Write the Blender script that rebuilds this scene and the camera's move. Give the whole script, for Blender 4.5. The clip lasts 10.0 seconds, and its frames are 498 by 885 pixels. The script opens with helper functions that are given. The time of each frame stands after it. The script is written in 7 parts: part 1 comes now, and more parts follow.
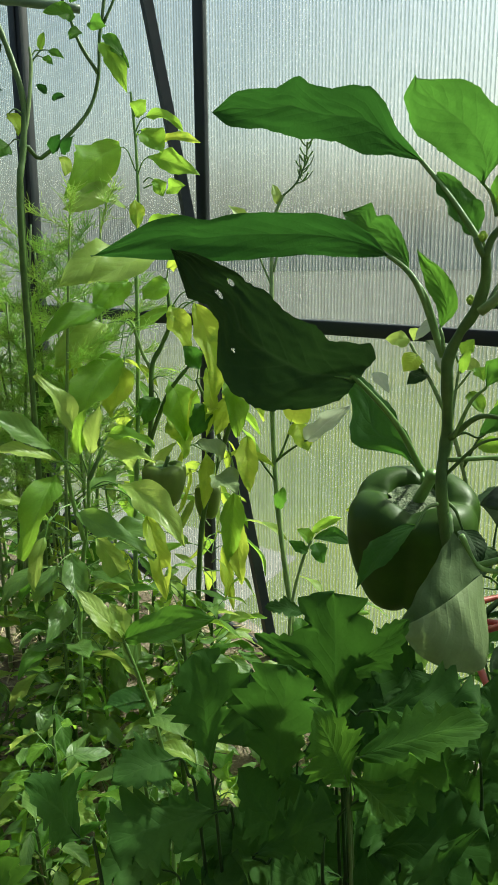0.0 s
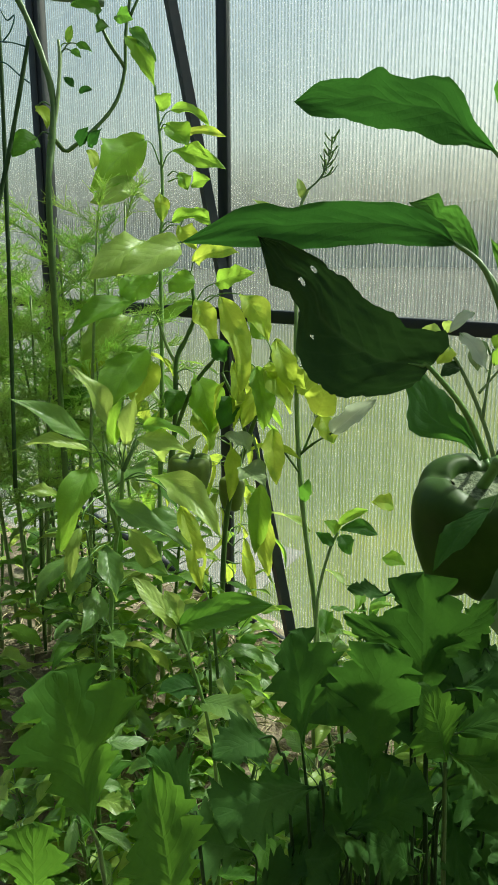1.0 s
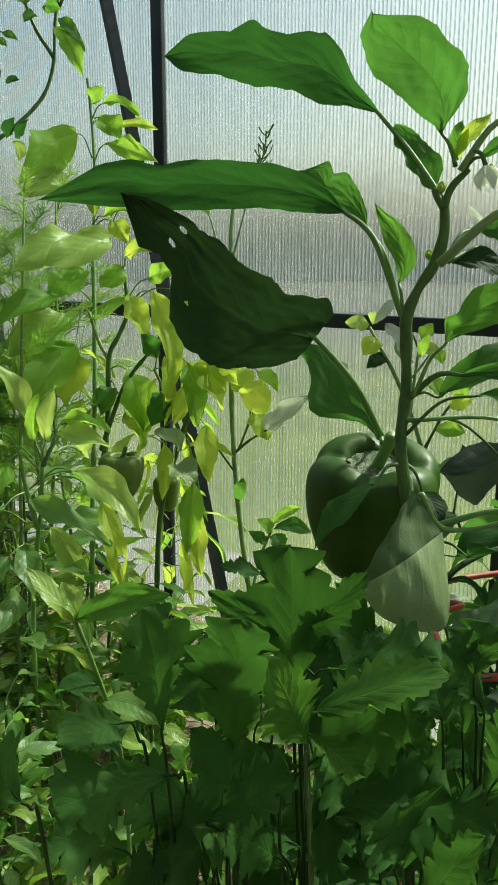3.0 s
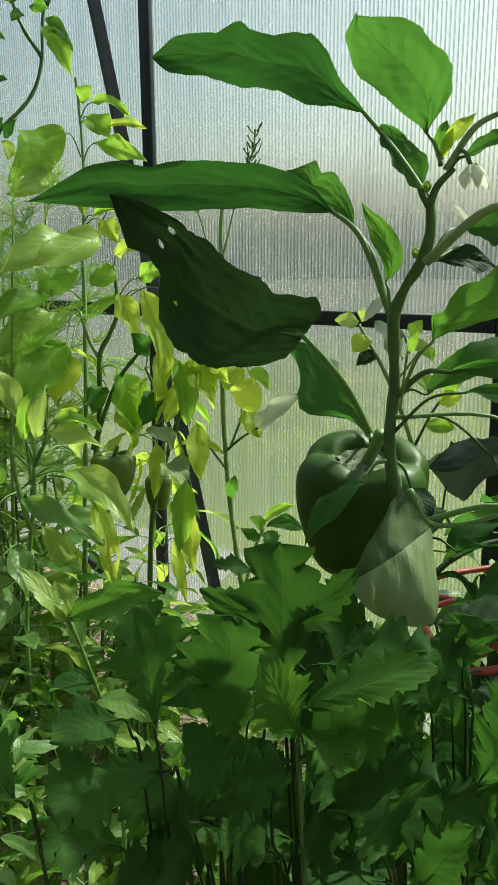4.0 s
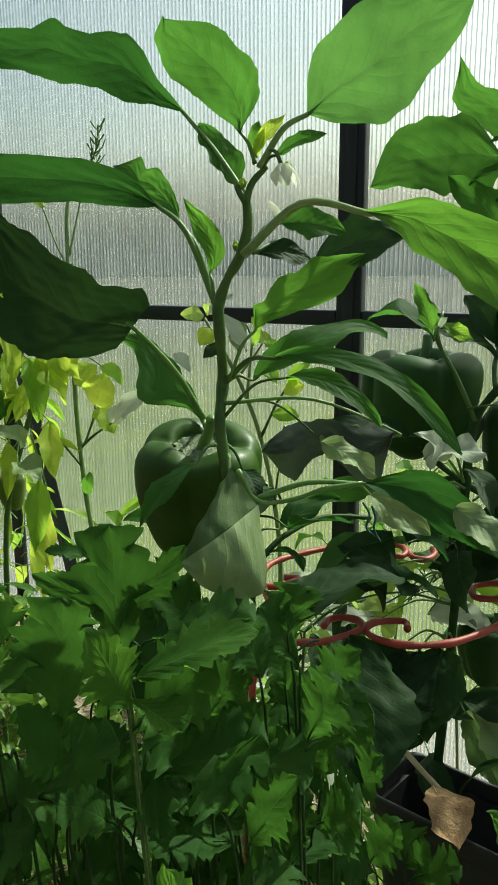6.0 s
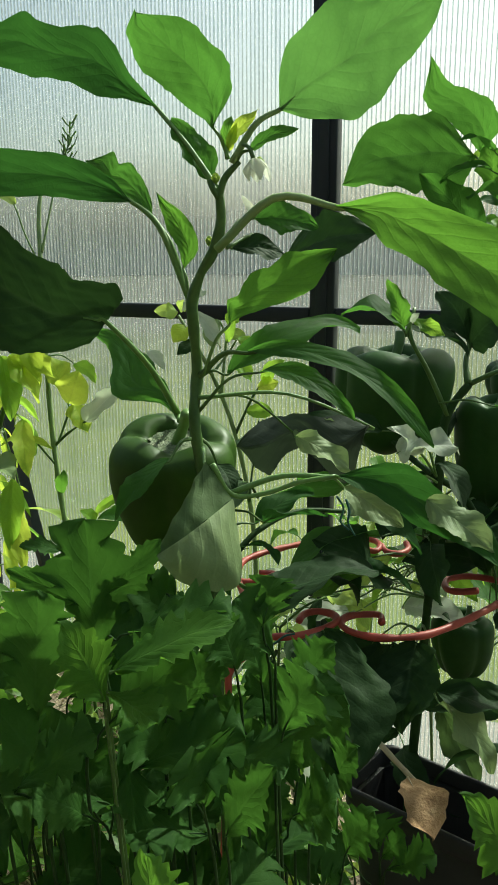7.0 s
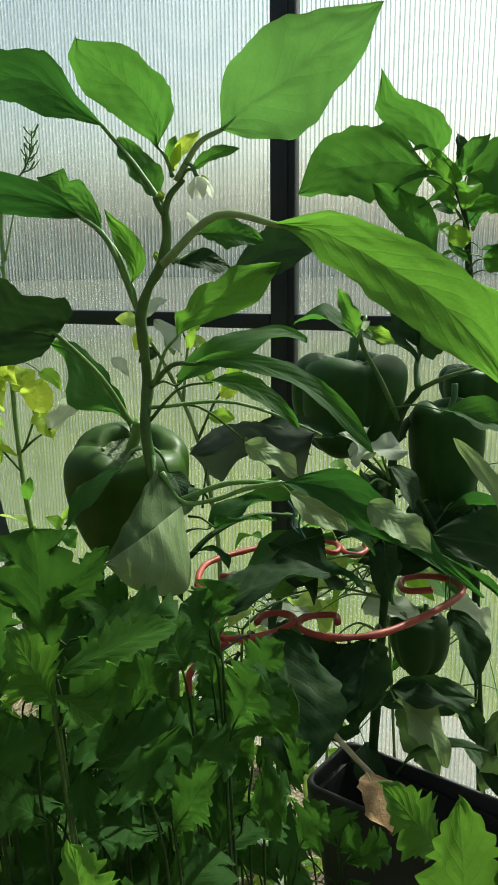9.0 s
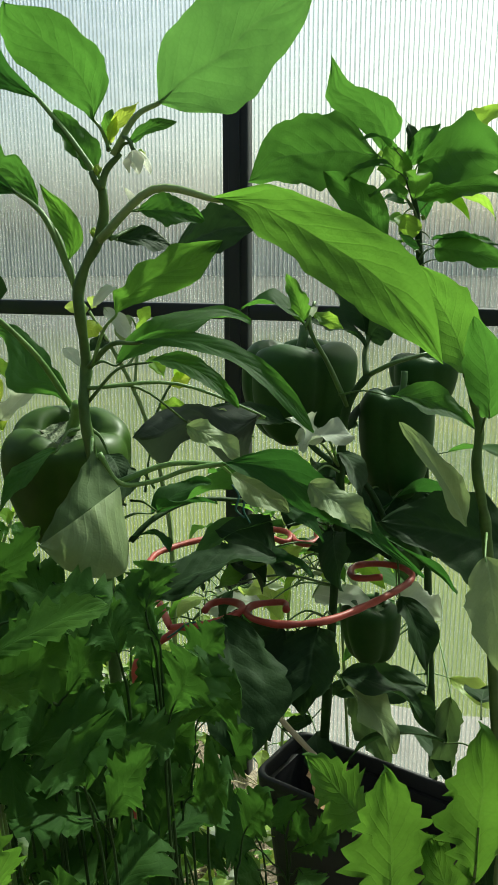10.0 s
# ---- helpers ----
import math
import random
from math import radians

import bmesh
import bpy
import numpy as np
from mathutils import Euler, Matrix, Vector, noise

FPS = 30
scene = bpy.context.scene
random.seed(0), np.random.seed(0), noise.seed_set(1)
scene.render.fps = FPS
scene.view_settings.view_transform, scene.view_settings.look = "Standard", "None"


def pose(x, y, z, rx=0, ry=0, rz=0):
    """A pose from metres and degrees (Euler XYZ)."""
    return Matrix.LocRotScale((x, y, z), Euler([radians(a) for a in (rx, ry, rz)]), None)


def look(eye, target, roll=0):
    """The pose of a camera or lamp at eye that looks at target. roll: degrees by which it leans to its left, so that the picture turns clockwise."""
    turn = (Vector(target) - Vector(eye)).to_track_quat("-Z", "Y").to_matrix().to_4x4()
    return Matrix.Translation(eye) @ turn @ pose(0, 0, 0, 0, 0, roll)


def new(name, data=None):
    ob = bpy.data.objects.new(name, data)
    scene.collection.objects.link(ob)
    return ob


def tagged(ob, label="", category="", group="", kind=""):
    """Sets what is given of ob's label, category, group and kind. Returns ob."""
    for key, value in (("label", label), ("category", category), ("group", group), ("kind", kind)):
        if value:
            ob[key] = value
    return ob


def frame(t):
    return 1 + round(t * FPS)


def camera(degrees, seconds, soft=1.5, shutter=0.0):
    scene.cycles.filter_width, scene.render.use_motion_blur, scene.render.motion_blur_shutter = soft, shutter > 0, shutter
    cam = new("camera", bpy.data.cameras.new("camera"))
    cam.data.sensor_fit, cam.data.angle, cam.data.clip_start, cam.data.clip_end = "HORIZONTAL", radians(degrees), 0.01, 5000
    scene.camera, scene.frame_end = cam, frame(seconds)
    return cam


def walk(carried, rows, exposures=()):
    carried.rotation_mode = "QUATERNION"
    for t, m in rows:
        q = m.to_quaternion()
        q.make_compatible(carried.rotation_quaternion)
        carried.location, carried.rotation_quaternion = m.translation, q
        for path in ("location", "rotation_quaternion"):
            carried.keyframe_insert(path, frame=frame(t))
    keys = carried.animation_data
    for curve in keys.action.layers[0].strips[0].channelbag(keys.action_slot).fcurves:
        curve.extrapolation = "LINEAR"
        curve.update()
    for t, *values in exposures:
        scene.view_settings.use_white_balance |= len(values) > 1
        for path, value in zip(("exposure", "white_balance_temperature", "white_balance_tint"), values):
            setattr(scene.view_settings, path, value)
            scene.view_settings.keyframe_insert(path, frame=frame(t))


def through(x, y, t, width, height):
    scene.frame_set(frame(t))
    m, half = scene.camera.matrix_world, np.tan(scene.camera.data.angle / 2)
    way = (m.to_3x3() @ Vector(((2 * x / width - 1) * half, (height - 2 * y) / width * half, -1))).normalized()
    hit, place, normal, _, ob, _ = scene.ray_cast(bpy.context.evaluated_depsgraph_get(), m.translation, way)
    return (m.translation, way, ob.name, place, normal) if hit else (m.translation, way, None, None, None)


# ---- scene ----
cam = camera(34.6, 10.0, soft=0.9)
METRES, EYE, TURN = 0.25, 0.75, 38.4
ROWS = [
    (0.0, -0.0110, -0.0312, 0.0138, -0.07, -13.63, 0.42),
    (0.5, -0.1353, -0.0928, 0.1077, 0.48, -13.76, 0.43),
    (1.0, -0.2102, -0.0628, -0.0055, -0.64, -13.82, 0.2),
    (1.5, -0.1235, -0.0696, -0.0524, -3.78, -13.41, -0.27),
    (2.0, -0.0344, -0.0533, -0.0806, -3.93, -12.98, -0.22),
    (2.5, 0.0176, 0.0146, -0.1140, -3.98, -12.77, 0.20),
    (2.7, 0.0085, 0.0057, -0.117, -3.4, -12.74, -0.02),
    (3.8, 0.005, -0.005, -0.112, -2.05, -13.1, 0.25),
    (4.0, 0.01, -0.0133, -0.1111, -3.39, -13.05, 0.31),
    (4.5, 0.0582, -0.0686, -0.106, -9.04, -13.35, 0.19),
    (5.0, 0.0884, -0.1053, -0.1086, -11.7, -13.37, 0.28),
    (5.2, 0.094, -0.107, -0.111, -12.65, -13.36, 0.28),
    (6.3, 0.084, -0.1, -0.1265, -13.2, -13.22, 0.29),
    (6.5, 0.0855, -0.1, -0.1284, -13.68, -13.25, 0.29),
    (7.0, 0.0838, -0.1124, -0.1333, -14.8, -13.3, 0.21),
    (7.5, 0.1271, -0.1721, -0.1204, -16.59, -13.19, 0.43),
    (8.0, 0.1374, -0.1936, -0.1059, -17.18, -13.14, 0.45),
    (8.5, 0.1402, -0.1866, -0.1073, -16.86, -13.17, 0.52),
    (9.0, 0.1346, -0.187, -0.1042, -16.64, -13.18, 0.56),
    (9.5, 0.1284, -0.1883, -0.1158, -17.33, -13.23, 0.43),
    (10.0, 0.1948, -0.1883, -0.1564, -19.16, -13.23, 0.1),
]
walk(cam, [(t, pose(0, 0, EYE, 0, 0, TURN) @ pose(METRES * x, METRES * y, METRES * z, 90 + pitch, roll, yaw)) for t, x, y, z, yaw, pitch, roll in ROWS],
     [(0.0, 0.87, 6800, 0), (4.0, 0.86, 6800, 0), (10.0, 0.82, 6700, 1)])

# ---- light ----
SUN_TO = Vector((0.24, 0.68, 0.69)).normalized()
sun = new("sun", bpy.data.lights.new("sun", "SUN"))
sun.data.energy, sun.data.angle, sun.data.color = 5.0, radians(2), (1.0, 0.95, 0.86)
sun.matrix_world = look(SUN_TO * 20, (0, 0, 0))
world = bpy.data.worlds.new("world")
scene.world = world
world.use_nodes = True
wn = world.node_tree.nodes
sky = wn.new("ShaderNodeTexSky")
sky.sky_type, sky.sun_disc = "NISHITA", False
sky.sun_elevation = math.asin(SUN_TO.z)
sky.sun_rotation = math.atan2(SUN_TO.x, SUN_TO.y)
sky.air_density, sky.dust_density, sky.ozone_density = 1.0, 5.0, 0.9
wn["Background"].inputs["Strength"].default_value = 0.094
world.node_tree.links.new(sky.outputs["Color"], wn["Background"].inputs["Color"])


# ---- materials ----
class Mat:
    """A small wrapper round a node material."""

    def __init__(self, name):
        self.m = bpy.data.materials.new(name)
        self.m.use_nodes = True
        self.t = self.m.node_tree
        self.t.nodes.clear()
        self.out = self.t.nodes.new("ShaderNodeOutputMaterial")

    def node(self, kind, **inputs):
        n = self.t.nodes.new("ShaderNode" + kind)
        for k, v in inputs.items():
            self.put(n, k.replace("_", " "), v)
        return n

    def put(self, n, key, v):
        sock = n.inputs[int(key[1:])] if key[0] == "i" and key[1:].isdigit() else n.inputs[key]
        if isinstance(v, bpy.types.NodeSocket):
            self.t.links.new(v, sock)
        else:
            sock.default_value = v

    def math(self, op, a, b=0.0, c=0.0):
        n = self.node("Math", i0=a, i1=b, i2=c)
        n.operation = op
        return n.outputs[0]

    def noise(self, scale, detail=4.0, vector=None, rough=0.55):
        n = self.node("TexNoise", Scale=scale, Detail=detail, Roughness=rough)
        if vector:
            self.put(n, "Vector", vector)
        return n.outputs["Fac"]

    def ramp(self, fac, *stops):
        n = self.node("ValToRGB", Fac=fac)
        while len(n.color_ramp.elements) < len(stops):
            n.color_ramp.elements.new(0.5)
        for e, (p, c) in zip(n.color_ramp.elements, stops):
            e.position, e.color = p, (*c, 1)
        return n.outputs[0]

    def mix(self, fac, a, b, blend="MIX"):
        n = self.t.nodes.new("ShaderNodeMix")
        n.data_type, n.blend_type = "RGBA", blend
        for i, v in ((0, fac), (6, a), (7, b)):
            if isinstance(v, bpy.types.NodeSocket):
                self.t.links.new(v, n.inputs[i])
            else:
                n.inputs[i].default_value = v if i == 0 else (*v, 1)
        return n.outputs[2]

    def bump(self, height, strength=0.3, distance=0.001):
        return self.node("Bump", Height=height, Strength=strength, Distance=distance).outputs[0]

    def shader(self, fac, a, b):
        n = self.node("MixShader", Fac=fac)
        self.t.links.new(a, n.inputs[1])
        self.t.links.new(b, n.inputs[2])
        return n.outputs[0]

    def done(self, surface):
        self.t.links.new(surface, self.out.inputs["Surface"])
        return self.m


def leaf_material(name, dark, light, thin, through=0.45, rough=0.52, spots=None, gloss=0.18, relief=0.24, veins=1.0, mesh=0.16):
    """A leaf blade: veins from its own coordinates (u along the midrib, v across), and light that shines through."""
    k = Mat(name)
    uv = k.node("UVMap").outputs[0]
    sep = k.node("SeparateXYZ", Vector=uv)
    u, v = sep.outputs[0], sep.outputs[1]
    av = k.math("ABSOLUTE", k.math("SUBTRACT", v, 0.5))
    obj = k.node("TexCoord").outputs["Object"]
    rnd = k.node("ObjectInfo").outputs["Random"]
    wob = k.math("MULTIPLY", k.math("SUBTRACT", k.noise(60, 2, obj), 0.5), 0.06)
    ph = k.math("ADD", k.math("SUBTRACT", u, k.math("MULTIPLY", av, 0.62)), wob)
    saw = k.math("ABSOLUTE", k.math("SUBTRACT", k.math("FRACT", k.math("MULTIPLY", ph, 8.0)), 0.5))
    side = k.math("SUBTRACT", 1.0, k.math("MULTIPLY", saw, 9.0))
    side = k.math("MAXIMUM", side, 0.0)
    mid = k.math("MAXIMUM", k.math("SUBTRACT", 1.0, k.math("MULTIPLY", av, 30.0)), 0.0)
    fade = k.math("SUBTRACT", 1.0, k.math("MULTIPLY", av, 1.6))
    vein = k.math("MULTIPLY", k.math("MINIMUM", k.math("ADD", k.math("MULTIPLY", k.math("MULTIPLY", side, fade), 0.4), mid), 1.0), veins)
    cells = k.node("TexVoronoi", Vector=obj, Scale=300.0)
    cells.feature = "DISTANCE_TO_EDGE"
    net = k.math("MINIMUM", k.math("MULTIPLY", cells.outputs["Distance"], 4.0), 1.0)
    blotch = k.noise(38, 4, obj)
    grain = k.noise(420, 3, obj)
    mixv = k.math("ADD", k.math("MULTIPLY", k.math("SUBTRACT", blotch, 0.35), 1.5), k.math("MULTIPLY", k.math("SUBTRACT", rnd, 0.5), 0.6))
    base = k.mix(mixv, dark, light)
    base = k.mix(k.math("MULTIPLY", grain, 0.25), base, [c * 0.6 for c in dark])
    if spots:
        s = k.ramp(k.noise(26, 5, obj), (0.56, (0, 0, 0)), (0.66, (1, 1, 1)))
        base = k.mix(s, base, spots)
    face = k.mix(k.math("MULTIPLY", vein, 0.32), base, [min(1, c * 1.6 + 0.03) for c in light])
    quilt = k.math("MULTIPLY", k.math("MULTIPLY", saw, fade), 1.7 * veins)
    height = k.math("ADD", k.math("ADD", k.math("MULTIPLY", vein, -0.9), quilt), k.math("ADD", k.math("MULTIPLY", k.noise(90, 3, obj), 0.4), k.math("MULTIPLY", net, mesh)))
    nrm = k.bump(height, relief, 0.0011)
    p = k.node("BsdfPrincipled", Base_Color=face, Roughness=rough, Normal=nrm, IOR=1.42)
    k.put(p, "Specular IOR Level", gloss)
    glow = k.mix(k.math("ADD", k.math("MULTIPLY", vein, 0.42), k.math("MULTIPLY", k.math("SUBTRACT", 1.0, net), 0.14)), k.mix(mixv, thin, [min(1, c * 1.35) for c in thin]), [c * 0.55 for c in thin])
    if spots:
        glow = k.mix(s, glow, spots)
    tr = k.node("BsdfTranslucent", Color=glow, Normal=nrm)
    return k.done(k.shader(through, p.outputs[0], tr.outputs[0]))


def plain_material(name, stops, scale=30.0, rough=0.6, fine=300.0, relief=0.3, depth=0.001, metal=0.0, gloss=0.5):
    k = Mat(name)
    obj = k.node("TexCoord").outputs["Object"]
    rnd = k.node("ObjectInfo").outputs["Random"]
    big = k.math("ADD", k.noise(scale, 5, obj), k.math("MULTIPLY", k.math("SUBTRACT", rnd, 0.5), 0.15))
    small = k.noise(fine, 4, obj)
    col = k.ramp(k.math("ADD", k.math("MULTIPLY", big, 0.7), k.math("MULTIPLY", small, 0.3)), *stops)
    p = k.node("BsdfPrincipled", Base_Color=col, Roughness=k.math("ADD", k.math("MULTIPLY", small, 0.25), rough - 0.12), Metallic=metal,
               Normal=k.bump(k.math("ADD", small, big), relief, depth))
    k.put(p, "Specular IOR Level", gloss)
    return k.done(p.outputs[0])


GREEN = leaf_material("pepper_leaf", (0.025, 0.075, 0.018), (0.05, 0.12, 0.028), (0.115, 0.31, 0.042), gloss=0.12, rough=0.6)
# pepper leaf darkened in colour and translucency, for blades shaded by leaves above
SHADED = leaf_material("shaded_pepper_leaf", (0.017, 0.042, 0.013), (0.032, 0.070, 0.021), (0.036, 0.088, 0.020), through=0.2, gloss=0.14, rough=0.62)
FRESH = leaf_material("fresh_leaf", (0.10, 0.22, 0.03), (0.18, 0.33, 0.05), (0.44, 0.72, 0.08), through=0.5)
BEDLEAF = leaf_material("bed_leaf", (0.10, 0.205, 0.055), (0.20, 0.325, 0.09), (0.33, 0.53, 0.09), rough=0.38, gloss=0.5)
# lighter copy of the pepper leaf; its colour carries the sunlight
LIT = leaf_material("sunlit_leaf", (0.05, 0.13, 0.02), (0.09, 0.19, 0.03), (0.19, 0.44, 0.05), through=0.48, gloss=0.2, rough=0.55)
MID = leaf_material("mid_green_leaf", (0.022, 0.07, 0.018), (0.04, 0.105, 0.024), (0.06, 0.20, 0.03), through=0.36, gloss=0.1, rough=0.66)
YELLOW = leaf_material("yellowing_leaf", (0.28, 0.40, 0.05), (0.46, 0.54, 0.08), (0.66, 0.80, 0.10), through=0.55, spots=(0.30, 0.46, 0.06))
PALE = leaf_material("pale_leaf", (0.22, 0.34, 0.07), (0.36, 0.48, 0.13), (0.56, 0.70, 0.15), rough=0.36, gloss=0.35)
GREY = leaf_material("leaf_underside", (0.22, 0.30, 0.13), (0.32, 0.40, 0.19), (0.28, 0.38, 0.14), through=0.3, rough=0.55, gloss=0.3)
CELERY = leaf_material("celery_leaf", (0.027, 0.080, 0.015), (0.056, 0.136, 0.027), (0.094, 0.245, 0.032), through=0.34, rough=0.66, gloss=0.12, relief=0.35, veins=0.45, mesh=0.06)
CELERY_BRIGHT = leaf_material("bright_celery_leaf", (0.042, 0.12, 0.018), (0.075, 0.175, 0.029), (0.15, 0.33, 0.035), through=0.45, rough=0.6, gloss=0.15, relief=0.3, veins=0.8, mesh=0.05)
STALK = plain_material("green_stalk", ((0.3, (0.04, 0.095, 0.018)), (0.7, (0.10, 0.18, 0.04))), 60, 0.42, gloss=0.35)
STALK_MID = plain_material("leaf_stalk", ((0.3, (0.09, 0.20, 0.04)), (0.7, (0.18, 0.32, 0.075))), 60, 0.42)
STALK_PALE = plain_material("pale_stalk", ((0.3, (0.14, 0.24, 0.07)), (0.7, (0.26, 0.36, 0.13))), 60, 0.42)
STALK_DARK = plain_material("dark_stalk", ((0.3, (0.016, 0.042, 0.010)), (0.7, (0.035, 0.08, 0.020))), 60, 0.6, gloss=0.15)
DILL = leaf_material("dill_green", (0.36, 0.56, 0.14), (0.50, 0.68, 0.22), (0.70, 0.95, 0.30), through=0.55, relief=0.0)
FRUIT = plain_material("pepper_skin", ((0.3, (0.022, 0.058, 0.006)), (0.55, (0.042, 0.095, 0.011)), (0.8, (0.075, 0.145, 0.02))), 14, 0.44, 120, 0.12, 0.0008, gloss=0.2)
# olive skin of the small peppers, its colour lightened as if lit
FRUIT_PALE = plain_material("lit_young_pepper_skin", ((0.3, (0.09, 0.15, 0.025)), (0.55, (0.15, 0.21, 0.04)), (0.8, (0.22, 0.27, 0.06))), 14, 0.45, 120, 0.12, 0.0008, gloss=0.3)
# pepper skin with shade put into its colour, for fruit behind the ring
FRUIT_SHADED = plain_material("shaded_pepper_skin", ((0.3, (0.016, 0.050, 0.010)), (0.55, (0.028, 0.078, 0.016)), (0.8, (0.045, 0.108, 0.025))), 14, 0.48, 120, 0.12, 0.0008, gloss=0.16)
BLEACH = leaf_material("bleached_leaf", (0.44, 0.48, 0.38), (0.66, 0.68, 0.58), (0.55, 0.62, 0.42), through=0.35, rough=0.6)
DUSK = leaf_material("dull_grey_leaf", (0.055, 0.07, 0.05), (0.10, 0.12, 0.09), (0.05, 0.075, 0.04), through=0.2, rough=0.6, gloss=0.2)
SOFT = leaf_material("top_leaf", (0.075, 0.17, 0.05), (0.12, 0.23, 0.075), (0.16, 0.38, 0.075), through=0.45, gloss=0.3, rough=0.5)
DULL = leaf_material("folded_leaf", (0.085, 0.14, 0.055), (0.135, 0.195, 0.085), (0.13, 0.22, 0.06), through=0.28, rough=0.65, gloss=0.12)
DRY = plain_material("dry_calyx", ((0.38, (0.02, 0.04, 0.012)), (0.5, (0.06, 0.10, 0.03)), (0.66, (0.26, 0.30, 0.17))), 220, 0.6, 700, 1.0, 0.0015)
CALYX = plain_material("pepper_calyx", ((0.3, (0.05, 0.11, 0.03)), (0.7, (0.10, 0.19, 0.06))), 60, 0.45)
PETAL = leaf_material("petal", (0.70, 0.72, 0.60), (0.82, 0.82, 0.74), (0.8, 0.82, 0.65), rough=0.5)
STEEL = plain_material("dark_painted_steel", ((0.3, (0.005, 0.009, 0.013)), (0.7, (0.011, 0.018, 0.024))), 9, 0.5, 200, 0.15, 0.0005)
RED = plain_material("red_coated_wire", ((0.3, (0.30, 0.035, 0.025)), (0.7, (0.46, 0.07, 0.045))), 40, 0.5, 300, 0.3, 0.0006)
BLACK = plain_material("black_plastic", ((0.3, (0.010, 0.010, 0.011)), (0.7, (0.035, 0.034, 0.034))), 18, 0.5, 260, 0.25, 0.0006)
TWINE = plain_material("teal_twine", ((0.3, (0.01, 0.07, 0.055)), (0.7, (0.025, 0.13, 0.10))), 60, 0.6)
CANE = plain_material("bamboo", ((0.3, (0.45, 0.35, 0.22)), (0.7, (0.66, 0.55, 0.38))), 40, 0.55)
CANE_GREEN = plain_material("green_cane", ((0.3, (0.07, 0.12, 0.07)), (0.7, (0.14, 0.20, 0.12))), 30, 0.45)
DEAD = plain_material("dead_leaf", ((0.34, (0.09, 0.04, 0.018)), (0.44, (0.34, 0.19, 0.085)), (0.6, (0.46, 0.28, 0.14)), (0.78, (0.56, 0.38, 0.21))), 55, 0.8, 260, 0.9, 0.0014)
SOIL = plain_material("bed_soil", ((0.25, (0.06, 0.045, 0.03)), (0.5, (0.19, 0.145, 0.10)), (0.72, (0.42, 0.35, 0.26))), 22, 0.9, 160, 0.9, 0.006)
def lawn_material():
    """Mown grass that gives way to a grey gravel yard farther off."""
    k = Mat("lawn")
    obj = k.node("TexCoord").outputs["Object"]
    far = k.node("VectorMath", i0=obj)
    far.operation = "LENGTH"
    d = k.math("ADD", far.outputs["Value"], k.math("MULTIPLY", k.noise(0.4, 4, obj), 3.0))
    yard = k.ramp(k.math("DIVIDE", d, 16.0), (0.25, (0, 0, 0)), (0.74, (1, 1, 1)))
    grass = k.ramp(k.noise(1.6, 6, obj), (0.3, (0.054, 0.085, 0.004)), (0.5, (0.090, 0.122, 0.006)), (0.72, (0.134, 0.155, 0.010)))
    gravel = k.ramp(k.noise(3, 6, obj), (0.3, (0.045, 0.045, 0.04)), (0.7, (0.085, 0.083, 0.072)))
    p = k.node("BsdfPrincipled", Base_Color=k.mix(yard, grass, gravel), Roughness=0.95)
    k.put(p, "Specular IOR Level", 0.0)
    return k.done(p.outputs[0])


def hedge_material():
    """Far trees, faded upward into the sky to imitate the ribbed sheet's soft blur."""
    k = Mat("far_trees")
    obj = k.node("TexCoord").outputs["Object"]
    z = k.node("SeparateXYZ", Vector=obj).outputs[2]
    col = k.ramp(k.noise(0.5, 6, obj), (0.3, (0.17, 0.195, 0.185)), (0.7, (0.28, 0.305, 0.285)))
    p = k.node("BsdfPrincipled", Base_Color=col, Roughness=0.9)
    # transparency rises with height and noise: a painted hazy top edge
    gaps = k.math("ADD", k.math("DIVIDE", z, 5.2), k.math("MULTIPLY", k.math("SUBTRACT", k.noise(0.9, 6, obj), 0.5), 0.25))
    thin = k.ramp(gaps, (0.10, (0, 0, 0)), (0.95, (1, 1, 1)))
    return k.done(k.shader(thin, p.outputs[0], k.node("BsdfTransparent").outputs[0]))


PALE_GRAVEL = plain_material("pale_gravel", ((0.3, (0.12, 0.11, 0.095)), (0.7, (0.195, 0.18, 0.155))), 12, 0.9, 90, 0.6, 0.004)
STRAW = plain_material("straw", ((0.3, (0.45, 0.36, 0.22)), (0.7, (0.72, 0.62, 0.44))), 30, 0.7)
BOARD = plain_material("dark_board", ((0.3, (0.035, 0.028, 0.02)), (0.7, (0.075, 0.06, 0.042))), 5, 0.75, 90, 0.5, 0.002)
LAWN = lawn_material()
HEDGE = hedge_material()


